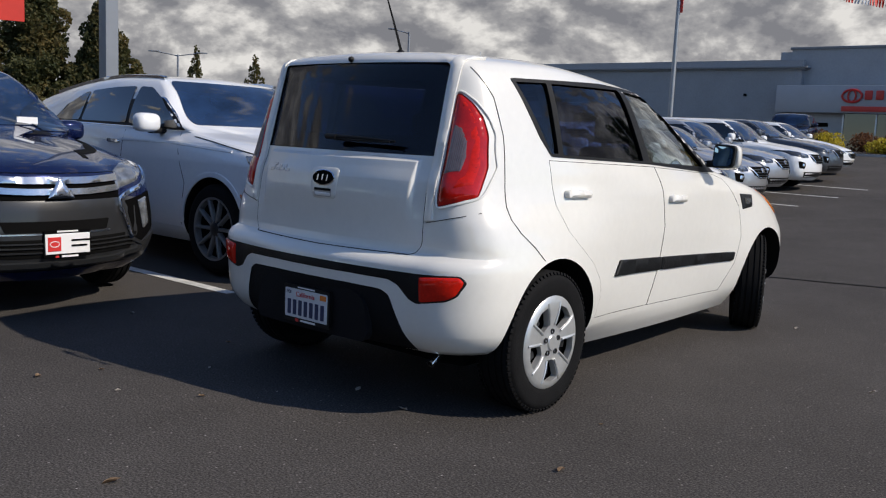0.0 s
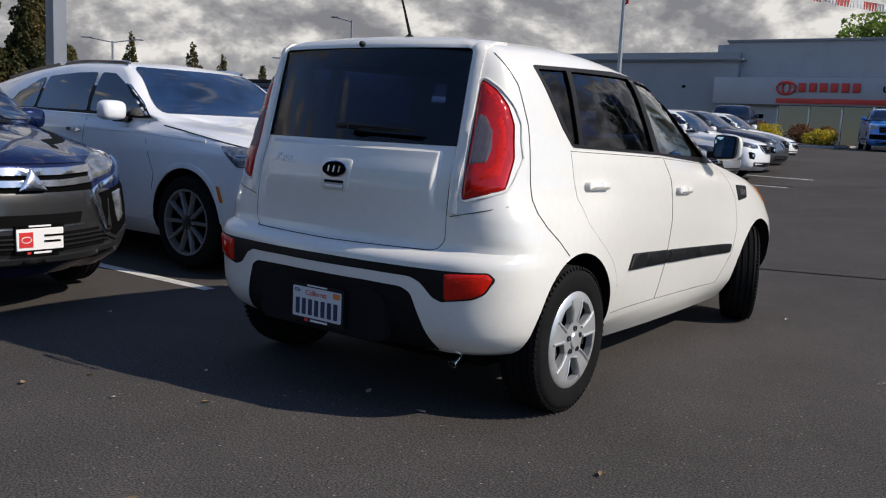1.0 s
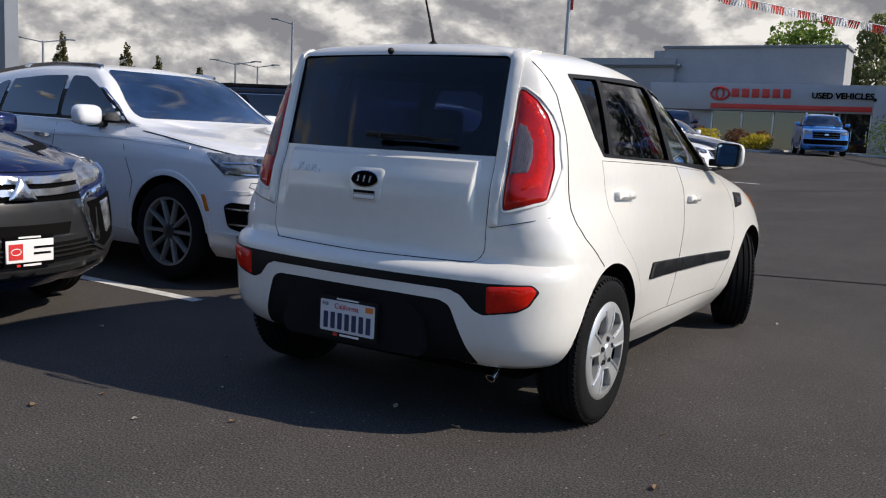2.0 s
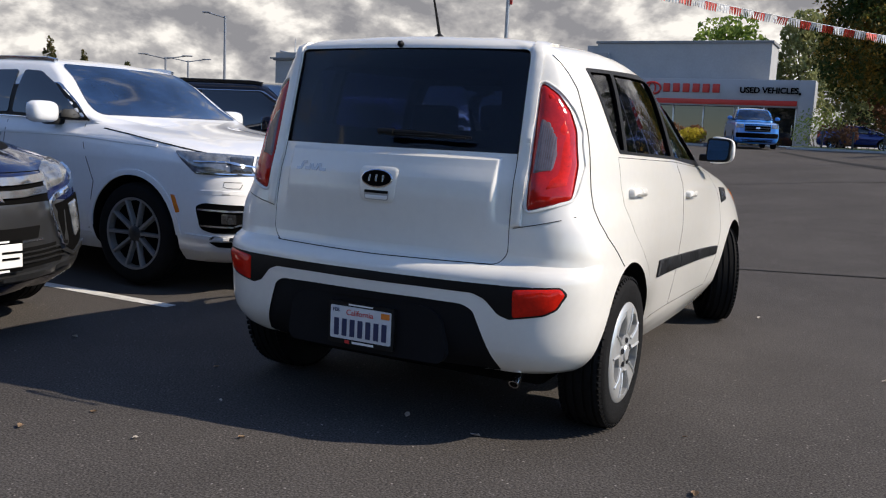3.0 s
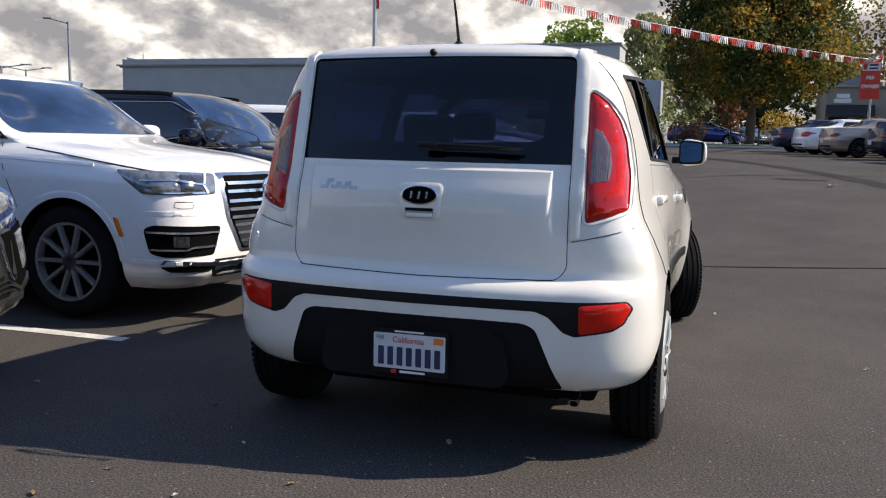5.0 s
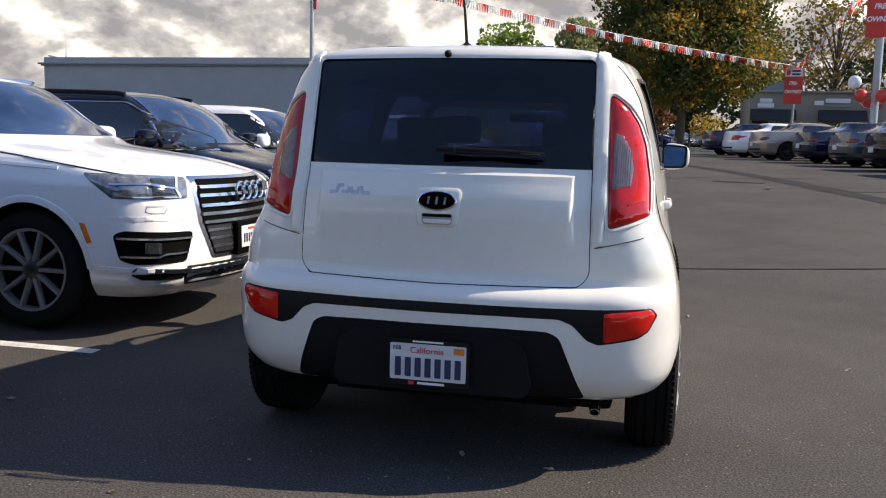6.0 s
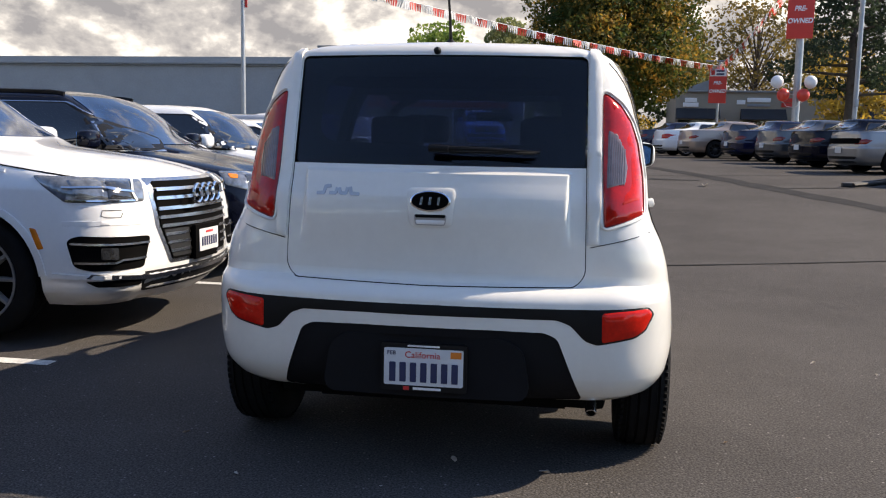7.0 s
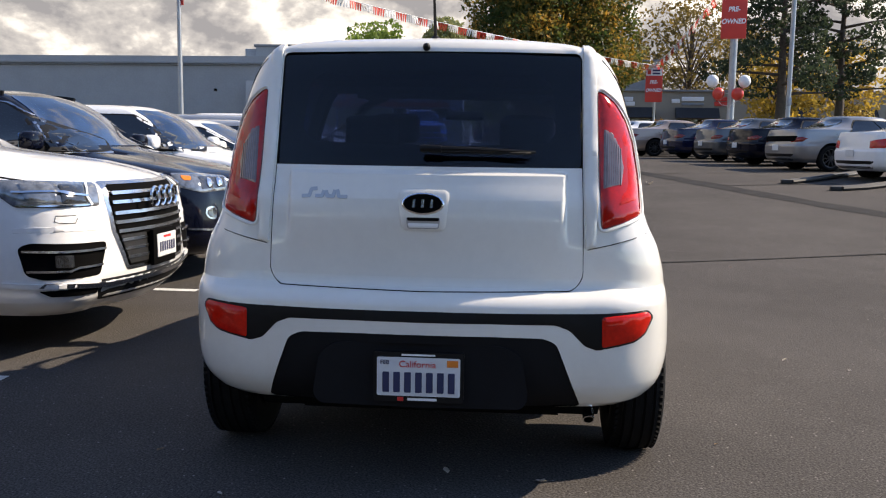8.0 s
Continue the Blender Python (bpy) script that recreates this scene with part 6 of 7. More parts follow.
CONIFER = leaf_material("conifer_needles", [(0.0378, 0.054, 0.0216), (0.0878, 0.0891, 0.0351), (0.203, 0.142, 0.0513)])
PINE = leaf_material("pine_needles", [(0.023, 0.0384, 0.023), (0.0422, 0.0614, 0.0346), (0.0768, 0.096, 0.0499)])
AUTUMN = leaf_material("autumn_leaves", [(0.23, 0.172, 0.046), (0.437, 0.299, 0.0575), (0.62, 0.414, 0.069)])
YELLOW = leaf_material("yellow_shrub_leaves", [(0.28, 0.24, 0.03), (0.52, 0.42, 0.05), (0.62, 0.52, 0.07)])
RUST = leaf_material("rusty_shrub_leaves", [(0.091, 0.0455, 0.026), (0.169, 0.078, 0.039), (0.26, 0.117, 0.0455)])
FLOWER = leaf_material("orange_shrub_leaves", [(0.10, 0.10, 0.025), (0.30, 0.14, 0.03), (0.42, 0.12, 0.03)])
HEDGE = leaf_material("dark_hedge_leaves", [(0.024, 0.039, 0.018), (0.045, 0.0675, 0.027), (0.075, 0.09, 0.0375)])


def leaf_mesh(name, blobs, count, size, seed, droop=0.0):
    """Many small folded leaves in and round a set of blobs (centre, radii)."""
    rng = np.random.default_rng(seed)
    vol = np.array([r[0] * r[1] * r[2] for _, r in blobs]) ** 0.75
    which = rng.choice(len(blobs), count, p=vol / vol.sum())
    c = np.array([b[0] for b in blobs])[which]
    r = np.array([b[1] for b in blobs])[which]
    d = rng.normal(size=(count, 3))
    d /= np.linalg.norm(d, axis=1)[:, None]
    rad = rng.uniform(0.55, 1.06, count) ** 0.6
    p = c + d * r * rad[:, None]
    u = rng.normal(size=(count, 3))
    u[:, 2] -= droop
    u /= np.linalg.norm(u, axis=1)[:, None]
    w = np.cross(u, rng.normal(size=(count, 3)))
    w /= np.linalg.norm(w, axis=1)[:, None]
    k = np.cross(u, w)
    s = size * rng.uniform(0.6, 1.35, count)[:, None]
    v = np.stack([p - u * s * 0.5, p + w * s * 0.36 + k * s * 0.12, p + u * s * 0.5, p - w * s * 0.36 + k * s * 0.12], 1).reshape(-1, 3)
    i = np.arange(count) * 4
    f = np.concatenate([np.stack([i, i + 1, i + 2], 1), np.stack([i, i + 2, i + 3], 1)]).tolist()
    me = bpy.data.meshes.new(name)
    me.from_pydata(v.tolist(), [], f)
    return me


def build_tree(name, x, y, height, width, leaf, label, seed, clear=0.25, count=5200, size=0.34, blobs_n=26, trunk=0.28, kind="round", droop=0.0, z=None):
    rng = random.Random(seed)
    g = ground_z(x, y) if z is None else z
    t = thing(name, pose(x, y, g), label, "tree")
    b = bm_tube([(0, 0, -0.3), (0.05, 0.02, height * 0.2), (-0.04, 0.06, height * 0.45), (0.03, -0.02, height * 0.8)], trunk, 10, r2=trunk * 0.25)
    blobs = []
    for i in range(blobs_n):
        f = (i + 0.5) / blobs_n
        a = i * 2.39996 + rng.uniform(-0.4, 0.4)
        if kind == "cone":
            zz = height * (clear + (1 - clear) * f)
            rr = width / 2 * (1 - f) ** 0.7 * rng.uniform(0.35, 1.0)
            q = (width * 0.16 * (1 - f * 0.7), width * 0.16 * (1 - f * 0.7), height * 0.055 + 0.25)
        elif kind == "pine":
            zz = height * (clear + (1 - clear) * f)
            rr = width / 2 * rng.uniform(0.3, 1.0) * (1 - 0.4 * f)
            q = (width * rng.uniform(0.10, 0.17), width * rng.uniform(0.10, 0.17), height * rng.uniform(0.025, 0.05))
        else:
            zz = height * (clear + (1 - clear) * (0.12 + 0.80 * f))
            env = math.sin(math.pi * min(1.0, 0.16 + 0.80 * f)) ** 0.7
            rr = width / 2 * env * rng.uniform(0.45, 0.88)
            s = width * rng.uniform(0.12, 0.20)
            q = (s, s, s * rng.uniform(0.6, 0.9))
        c = (rr * math.cos(a), rr * math.sin(a), zz)
        blobs.append((c, q))
        if kind != "cone" or i % 3 == 0:
            z0 = max(height * clear * 0.75, zz * (0.6 if kind == "round" else 0.95))
            bm_tube([(0, 0, z0), (c[0] * 0.5, c[1] * 0.5, z0 + (zz - z0) * 0.65), c], trunk * 0.32, 6, b, trunk * 0.06)
    if kind == "round":
        blobs.append(((0, 0, height * (clear + (1 - clear) * 0.55)), (width * 0.24, width * 0.24, height * (1 - clear) * 0.30)))
    part("trunk", b, BARK, t)
    part_mesh("crown", leaf_mesh("crown", blobs, count, size, seed, droop), leaf, t, "", 0)
    return t


def build_shrub(name, x, y, w, h, leaf, label, seed, count=700, size=0.13):
    t = thing(name, pose(x, y, ground_z(x, y)), label, "shrub")
    rng = random.Random(seed)
    blobs = [((rng.uniform(-w, w) * 0.32, rng.uniform(-w, w) * 0.25, h * rng.uniform(0.35, 0.68)), (w * 0.25, w * 0.25, h * 0.32)) for _ in range(7)]
    s = bmesh.new()
    for c, _ in blobs:
        bm_tube([(c[0] * 0.2, c[1] * 0.2, -0.05), c], 0.025, 5, s, 0.01)
    part("stems", s, BARK, t)
    part_mesh("foliage", leaf_mesh("foliage", blobs, count, size, seed), leaf, t, "", 0)
    return t


build_tree("maple_tree", 2.55, 56.0, 12.6, 11.6, MAPLE, "broad maple turning from green to orange", 3, 0.20, 46000, 0.25, 64, 0.36)
build_tree("tree", -17.7, 108.7, 15.7, 11.9, GREENLEAF, "rounded green tree behind the showroom", 5, 0.2, 5200, 0.55, 28)
build_tree("willow_tree", -8.8, 108.7, 16.0, 9.4, WILLOW, "pale green drooping tree", 8, 0.12, 5200, 0.52, 30, droop=1.2)
build_tree("willow_tree", -2.6, 117, 13.0, 10.9, WILLOW, "pale green drooping tree", 9, 0.10, 5000, 0.52, 28, droop=1.0)
build_tree("tree", 4.5, 84, 8.0, 9.0, HEDGE, "dark green street tree", 10, 0.1, 4000, 0.42, 22)
build_tree("tree", 12.0, 92, 11.0, 8.0, WILLOW, "pale street tree in the distance", 12, 0.15, 3600, 0.45, 22)
build_tree("conifer", -50.5, 22.5, 8.8, 6.6, CONIFER, "tall dense olive-brown conifer beyond the lot", 14, 0.04, 26000, 0.26, 70, 0.3, "cone")
build_tree("conifer", -47.5, 25.2, 6.8, 5.6, CONIFER, "dense olive-brown conifer beyond the lot", 15, 0.04, 18000, 0.26, 56, 0.26, "cone")
for x, y, h, sd in ((-71, 48, 7.0, 16), (-69, 53.5, 6.6, 17), (-68, 56.5, 5.6, 18), (-66, 60, 5.0, 19)):
    build_tree("conifer", x, y, h, 3.0, CONIFER, "slim conifer far off", sd, 0.05, 2400, 0.28, 26, 0.15, "cone")
build_tree("sycamore_tree", 16.6, 82, 14.5, 12.5, SYCAMORE, "thinly leaved tree in yellow autumn colour", 21, 0.18, 4200, 0.36, 40, 0.30)
build_tree("sycamore_tree", 23.5, 88, 13.0, 10.0, SYCAMORE, "thinly leaved tree in yellow autumn colour", 22, 0.18, 3000, 0.36, 30, 0.28)
build_tree("pine_tree", 15.9, 50.5, 15.0, 8.5, PINE, "tall dark pine with open branches", 24, 0.22, 11000, 0.24, 40, 0.36, "pine")
build_tree("pine_tree", 20.5, 54.0, 15.0, 8.0, PINE, "tall dark pine with open branches", 25, 0.25, 10000, 0.24, 36, 0.33, "pine")
build_tree("yellow_tree", 19.5, 64.0, 7.5, 6.0, AUTUMN, "small yellow autumn tree", 26, 0.12, 2600, 0.30, 22, 0.16)
build_tree("yellow_tree", 25.0, 66.0, 8.5, 6.5, AUTUMN, "small yellow autumn tree", 27, 0.12, 2600, 0.30, 22, 0.16)
build_tree("rusty_tree", 1.0, 62.0, 4.2, 3.0, RUST, "small tree with rusty leaves", 28, 0.2, 1400, 0.24, 16, 0.1)
for i, (x, y, w, h, lf, nm) in enumerate(((-9.9, 42.8, 2.0, 1.1, YELLOW, "yellow_shrub"), (-7.7, 42.9, 1.7, 1.0, YELLOW, "yellow_shrub"), (-11.2, 44.6, 1.8, 1.3, RUST, "rusty_shrub"), (-8.8, 45.0, 2.2, 1.2, RUST, "rusty_shrub"), (-7.6, 44.8, 1.6, 1.1, RUST, "rusty_shrub"),
                                          (-12.6, 44.4, 1.5, 1.2, RUST, "rusty_shrub"), (-1.0, 50.5, 2.2, 1.5, RUST, "rusty_shrub"), (0.4, 57.0, 3.4, 2.6, HEDGE, "green_shrub"), (-2.8, 60, 3.4, 2.8, GREENLEAF, "green_shrub"), (10.6, 60.0, 3.0, 2.3, FLOWER, "orange_shrub"), (4.6, 60.0, 2.6, 2.6, AUTUMN, "yellow_shrub"))):
    build_shrub(nm, x, y, w, h, lf, "%s in a planting bed" % nm.replace("_", " "), 40 + i, 900, 0.14)

GRASS = material("lawn", (0.085, 0.11, 0.03), 0.9, vary=0.25, scale=0.8, bump=0.6, bump_scale=40, fine=0.3, fine_scale=14)
KERB = material("concrete_kerb", (0.42, 0.41, 0.39), 0.85, vary=0.12, scale=2, bump=0.3, bump_scale=40)


def island(name, outline, lift, mat, label, kind="structure"):
    b = bmesh.new()
    top = [b.verts.new((x, y, ground_z(x, y) + lift)) for x, y in outline]
    low = [b.verts.new((x, y, ground_z(x, y) - 0.1)) for x, y in outline]
    b.faces.new(top)
    n = len(top)
    for j in range(n):
        b.faces.new((top[j], low[j], low[(j + 1) % n], top[(j + 1) % n]))
    bmesh.ops.recalc_face_normals(b, faces=b.faces)
    return tagged(part(name, b, mat, smooth=0), label, "ground", kind=kind)


for x0, x1, y0, y1 in ((-3.2, 20.0, 46.0, 60.0), (-13.5, -6.7, 42.0, 47.8)):
    edge = dense([(x0, y0), (x1, y0), (x1, y1), (x0, y1)], 1.5)
    island("kerb", edge, 0.11, KERB, "pale concrete kerb round a planting bed")
    edge = dense([(x0 + 0.16, y0 + 0.16), (x1 - 0.16, y0 + 0.16), (x1 - 0.16, y1 - 0.16), (x0 + 0.16, y1 - 0.16)], 1.5)
    island("lawn" if x1 > 0 else "planting_bed", edge, 0.135, GRASS if x1 > 0 else BARK, "short green lawn" if x1 > 0 else "brown bark mulch bed")

# ---- poles, lamps and signs ----
STEEL = material("galvanised_steel", (0.36, 0.37, 0.38), 0.45, 0.6, vary=0.1, scale=3)
GREYPOLE = material("grey_painted_steel", (0.22, 0.24, 0.27), 0.5, 0.2, vary=0.08, scale=2)
DARKPOLE = material("dark_painted_steel", (0.03, 0.03, 0.033), 0.5, 0.3)
BANNERRED = material("red_banner", (0.66, 0.045, 0.03), 0.6, vary=0.05, scale=3)
BANNERWHITE = material("white_banner", (0.74, 0.74, 0.74), 0.6, vary=0.05, scale=3)


def square_pole():
    t = thing("lamp_pole", pose(-9.0, 3.9, ground_z(-9, 3.9)), "square grey steel lamp pole behind the parked cars", "lamp pole")
    part("shaft", bm_box(0, 0, 4.6, 0.20, 0.20, 9.2, 0.015), GREYPOLE, t)
    part("base", bm_lathe([(0.32, 0.0), (0.32, 0.75), (0.29, 0.78), (0.001, 0.78)], 24, "z"), KERB, t)
    part("lamp_head", bm_box(0, 0.55, 9.2, 0.35, 0.8, 0.14, 0.03), GREYPOLE, t)


def flag_pole():
    x, y = -12.7, 30.3
    t = thing("flagpole", pose(x, y, ground_z(x, y)), "tall slim grey flagpole with a small red banner", "pole")
    part("shaft", bm_tube([(0, 0, 0), (0, 0, 10.5)], 0.10, 12, r2=0.07), STEEL, t)
    part("base_collar", bm_lathe([(0.18, 0.0), (0.18, 0.12), (0.11, 0.2), (0.001, 0.2)], 20, "z"), STEEL, t)
    part("banner", bm_box(0.12, 0.0, 5.95, 0.14, 0.02, 0.75, 0.005), BANNERRED, t)


def street_lamp(x, y, h, arms, span, turn, label):
    t = thing("street_lamp", pose(x, y, ground_z(x, y), 0, 0, turn), label, "lamp")
    part("shaft", bm_tube([(0, 0, 0), (0, 0, h)], 0.10, 10, r2=0.08), GREYPOLE, t)
    for s in arms:
        a = part("arm", bm_tube([(0, 0, h - 0.12), (s * span * 0.4, 0, h + 0.02), (s * span, 0, h + 0.20)], 0.045, 8), GREYPOLE, t)
        part("lamp_head", bm_box(s * span, 0, h + 0.20, span * 0.45, 0.35, 0.09, 0.03), GREYPOLE, a)


square_pole()
flag_pole()
street_lamp(-41.0, 45.6, 7.3, (-1,), 1.3, 25, "tall grey lot lamp with one arm")
street_lamp(-62.0, 40.0, 5.6, (-1, 1), 2.0, 40, "grey lot lamp with two arms")
street_lamp(-53.0, 52.0, 5.0, (-1, 1), 1.8, 30, "grey lot lamp with two arms")
street_lamp(-60.0, 62.0, 5.6, (-1, 1), 1.8, 30, "grey lot lamp with two arms")


def right_pole():
    x, y = 10.3, 30.2
    t = thing("lamp_pole", pose(x, y, ground_z(x, y)), "slim round grey lamp pole beyond the parked cars", "lamp pole")
    part("shaft", bm_tube([(0, 0, 0), (0, 0, 10.0)], 0.085, 12), STEEL, t)
    part("base", bm_lathe([(0.26, 0.0), (0.26, 0.6), (0.001, 0.62)], 20, "z"), KERB, t)
    part("junction_box", bm_box(0.0, -0.10, 2.1, 0.14, 0.12, 0.28, 0.02), STEEL, t)


right_pole()


def dealer_sign(x, y, z0, z1, w, pole_top, turn, pole_r, lamp):
    t = thing("pole_sign", pose(x, y, ground_z(x, y), 0, 0, turn), "red and white PRE-OWNED panel on a grey pole", "sign", "dealer signs")
    g = ground_z(x, y)
    part("shaft", bm_tube([(0.06, 0, 0), (0.06, 0, pole_top - g)], pole_r, 12), STEEL, t)
    h = z1 - z0
    p = part("panel", bm_box(0, -pole_r - 0.05, z0 - g + h / 2, w, 0.06, h, 0.01), BANNERRED, t)
    part("header", bm_box(0, -pole_r - 0.085, z1 - g - h * 0.12, w * 0.94, 0.012, h * 0.22, 0.004, 1), BANNERWHITE, p)
    part("dealer_mark", bm_box(-w * 0.30, -pole_r - 0.094, z1 - g - h * 0.12, w * 0.20, 0.008, h * 0.15), BANNERRED, p)
    for k in (0.04, -0.05):
        part("name_bar", bm_box(w * 0.12, -pole_r - 0.094, z1 - g - h * (0.12 - k), w * 0.45, 0.008, h * 0.05), PLATEBLUE, p)
    for k, s in ((0.42, "PRE-"), (0.66, "OWNED")):
        b = bm_text(s, h * 0.135, 0.006, 0.98, 0.008)
        bmesh.ops.transform(b, matrix=Matrix(((w / 1.2, 0, 0.15, 0), (0, 1, 0, 0), (0, 0, 1, 0), (0, 0, 0, 1))), verts=b.verts)
        part("lettering", moved(b, pose(0, -pole_r - 0.085, z1 - g - h * k)), INKWHITE, p, smooth=0)
    if lamp:
        for s in (-1, 1):
            part("flood_lamp", bm_box(s * 0.35 - 0.2, 0, pole_top - g + 0.05, 0.5, 0.3, 0.10, 0.03), GREYPOLE, t)
    return t


dealer_sign(9.95, 37.7, 6.15, 8.35, 1.08, 9.6, -10, 0.16, False)
dealer_sign(9.05, 54.1, 4.15, 6.30, 1.05, 6.7, -8, 0.08, True)
BALLOON = [material("white_balloon", (0.72, 0.72, 0.72), 0.3, vary=0.03, scale=4), material("red_balloon", (0.62, 0.05, 0.03), 0.3, vary=0.05, scale=4)]
for x, z, i in ((-0.68, 4.28, 0), (0.72, 4.28, 0), (-0.40, 3.72, 1), (0.44, 3.72, 1)):
    t = thing("balloon", pose(9.75 + x, 37.3, z), "%s balloon tied to a sign pole" % ("white", "red")[i], "balloon", "balloons on the sign pole")
    b = bmesh.new()
    bmesh.ops.create_uvsphere(b, u_segments=20, v_segments=14, radius=0.27)
    for v in b.verts:
        if v.co.z < 0:
            v.co.z *= 1.12
    part("skin", b, BALLOON[i], t)
    part("string", bm_tube([(0, 0, -0.30), (-x * 0.5, 0.15, -0.5), (0.22 - x, 0.36, -0.55)], 0.008, 5), INKWHITE, t)


def far_banner():
    x, y = -15.3, 5.0
    t = thing("banner_pole", pose(x, y, ground_z(x, y), 0, 0, 65), "red and white banner on a slim pole", "banner")
    part("shaft", bm_tube([(0, 0, 0), (0, 0, 6.0)], 0.05, 8), STEEL, t)
    p = part("banner", bm_box(0.30, 0, 3.65, 0.5, 0.02, 1.5, 0.004, 1), BANNERRED, t)
    part("header", bm_box(0.30, -0.016, 4.05, 0.48, 0.01, 0.6), BANNERWHITE, p)


far_banner()


def bunting(name, a, c, sag, n, seed):
    rng = random.Random(seed)
    a, c = Vector(a), Vector(c)
    t = thing(name, pose(*a), "string of red and white fringed pennants", "bunting")
    at = lambda f: (c - a) * f + Vector((0, 0, -sag * 4 * f * (1 - f)))
    part("cord", bm_tube([at(i / 30) for i in range(31)], 0.015, 5), INKWHITE, t)
    d = (c - a).normalized()
    w = (c - a).length / n
    meshes = []
    for mt in (BANNERRED, BANNERWHITE):
        b = bmesh.new()
        for j in range(5):
            x0 = w * (j / 5 - 0.5) + 0.004
            v = [b.verts.new(q) for q in ((x0, 0, 0), (x0 + w / 5 - 0.008, 0, 0), (x0 + w / 5 - 0.012, 0.03 * (-1) ** j, -0.36), (x0 + 0.006, 0.03 * (-1) ** j, -0.36))]
            b.faces.new(v)
        bmesh.ops.solidify(b, geom=b.faces, thickness=0.006)
        me = bpy.data.meshes.new("pennant")
        b.to_mesh(me)
        b.free()
        me.materials.append(mt)
        meshes.append(me)
    yaw = math.degrees(math.atan2(d.y, d.x))
    for i in range(n):
        f = (i + 0.5) / n
        ob = new("pennant", meshes[(i // 2) % 2])
        ob.parent = t
        slope = (at(min(1, f + 0.01)) - at(max(0, f - 0.01)))
        pitch = -math.degrees(math.atan2(slope.z, math.hypot(slope.x, slope.y)))
        ob.matrix_local = Matrix.Translation(at(f)) @ pose(0, 0, 0, 0, 0, yaw) @ pose(0, 0, 0, rng.uniform(-25, 25), pitch, 0)


bunting("bunting", (-12.6, 30.3, 8.35), (9.1, 54.1, 6.45), 0.35, 96, 1)
bunting("bunting", (9.1, 54.1, 6.45), (10.0, 37.7, 9.3), 0.25, 48, 2)

# ---- strip of shops ----
BEIGE = material("beige_stucco", (0.30, 0.265, 0.215), 0.9, vary=0.08, scale=0.6, bump=0.3, bump_scale=20)
AWNING = material("charcoal_awning", (0.022, 0.024, 0.028), 0.8, vary=0.1, scale=2)


def strip_shops():
    t = thing("shop_building", pose(0, 0, 0), "long low beige strip of shops with dark awnings", "building")
    part("wall", bm_box(22.0, 79.0, 3.7, 26.5, 8.0, 4.9), BEIGE, t)
    part("roof_edge", bm_box(22.0, 79.0, 6.2, 27.0, 8.5, 0.16, 0.03), CORNICE, t)
    part("roof_gable", bm_prism([(9.0, 6.25), (12.6, 6.25), (12.6, 7.6)], 75.5, 82, "y"), CORNICE, t)
    for x, w in ((10.6, 3.6), (16.0, 3.7), (24.2, 3.4), (29.4, 3.4)):
        a = part("awning", bm_prism([(74.95, 4.75), (74.15, 3.85), (74.95, 3.85)], x - w / 2, x + w / 2, "x"), AWNING, t)
        part("shop_window", bm_box(x, 74.97, 2.6, w * 0.9, 0.08, 2.3), SHOPGLASS, a)
    for x, w, z, mt in ((10.0, 1.3, 5.05, INKWHITE), (10.0, 1.0, 5.45, INKWHITE), (14.15, 0.7, 5.3, INKWHITE), (15.6, 1.9, 5.5, INKWHITE), (15.6, 1.9, 5.05, GREYPOLE), (18.2, 1.3, 5.5, BANNERRED), (18.2, 1.5, 5.1, BANNERRED), (25.4, 2.6, 5.3, INKBLACK)):
        part("sign_bar", bm_box(x, 74.93, z, w, 0.10, 0.36 if mt is not GREYPOLE else 0.2, 0.03), mt, t)


strip_shops()

# posts along the lawn
for x in (-6.3, -1.55, -0.1, 1.35, 2.8, 4.3):
    t = thing("lawn_post", pose(x, 46.4, ground_z(x, 46.4)), "short dark steel post beside the lawn", "post", "posts along the lawn")
    part("shaft", bm_tube([(0, 0, 0), (0, 0, 0.98)], 0.05, 8), DARKPOLE, t)
    part("cap", bm_lathe([(0.058, 0.96), (0.058, 1.0), (0.001, 1.03)], 10, "z"), DARKPOLE, t)

# ---- cars farther off ----
pickup, tree = build_car("blue_pickup", lot(-3.95, 40.4, -75, 5.9), "bright blue pickup truck facing the lot", BLUEP, L=5.9, W=2.03, H=1.95, belt=1.36, nose=1.14, hood=1.30, cowl=4.30, roof_f=3.6, roof_r=2.15, deck=1.40, deck_y=2.0, wheel=0.40, axles=(1.15, 4.85), n_win=2,
          category="truck", lamps=[[(0.62, 0.95), (0.62, 1.12), (0.93, 1.14), (0.96, 0.95)]], grille=[(-0.60, 1.13), (0.60, 1.13), (0.58, 0.78), (-0.58, 0.78)])
fit_front(pickup, tree, "front_bumper", [(-0.95, 0.72), (0.95, 0.72), (0.93, 0.50), (-0.93, 0.50)], INKBLACK, 0.02, 0.05, 0.08, round_by=0.04, label="black front bumper")
for z in (1.06, 0.95, 0.84):
    fit_front(pickup, tree, "grille_bar", strip([(-0.58, z), (0.58, z)], 0.03), DARKRIM, 0.02, 0.02, 0.08, round_by=0)
fit_front(pickup, tree, "roof_panel", [(-0.64, 2.50), (0.64, 2.50), (0.60, 3.46), (-0.60, 3.46)], WHITE2, 0.010, 0.020, 0.08, 0.015, 0.05, round_by=0.05, view="top", label="white roof panel")
for x in (-0.62, 0.62):
    part("roof_post", bm_box(x, 2.55, 1.98, 0.05, 0.06, 0.16, 0.01), WHITE2, pickup)
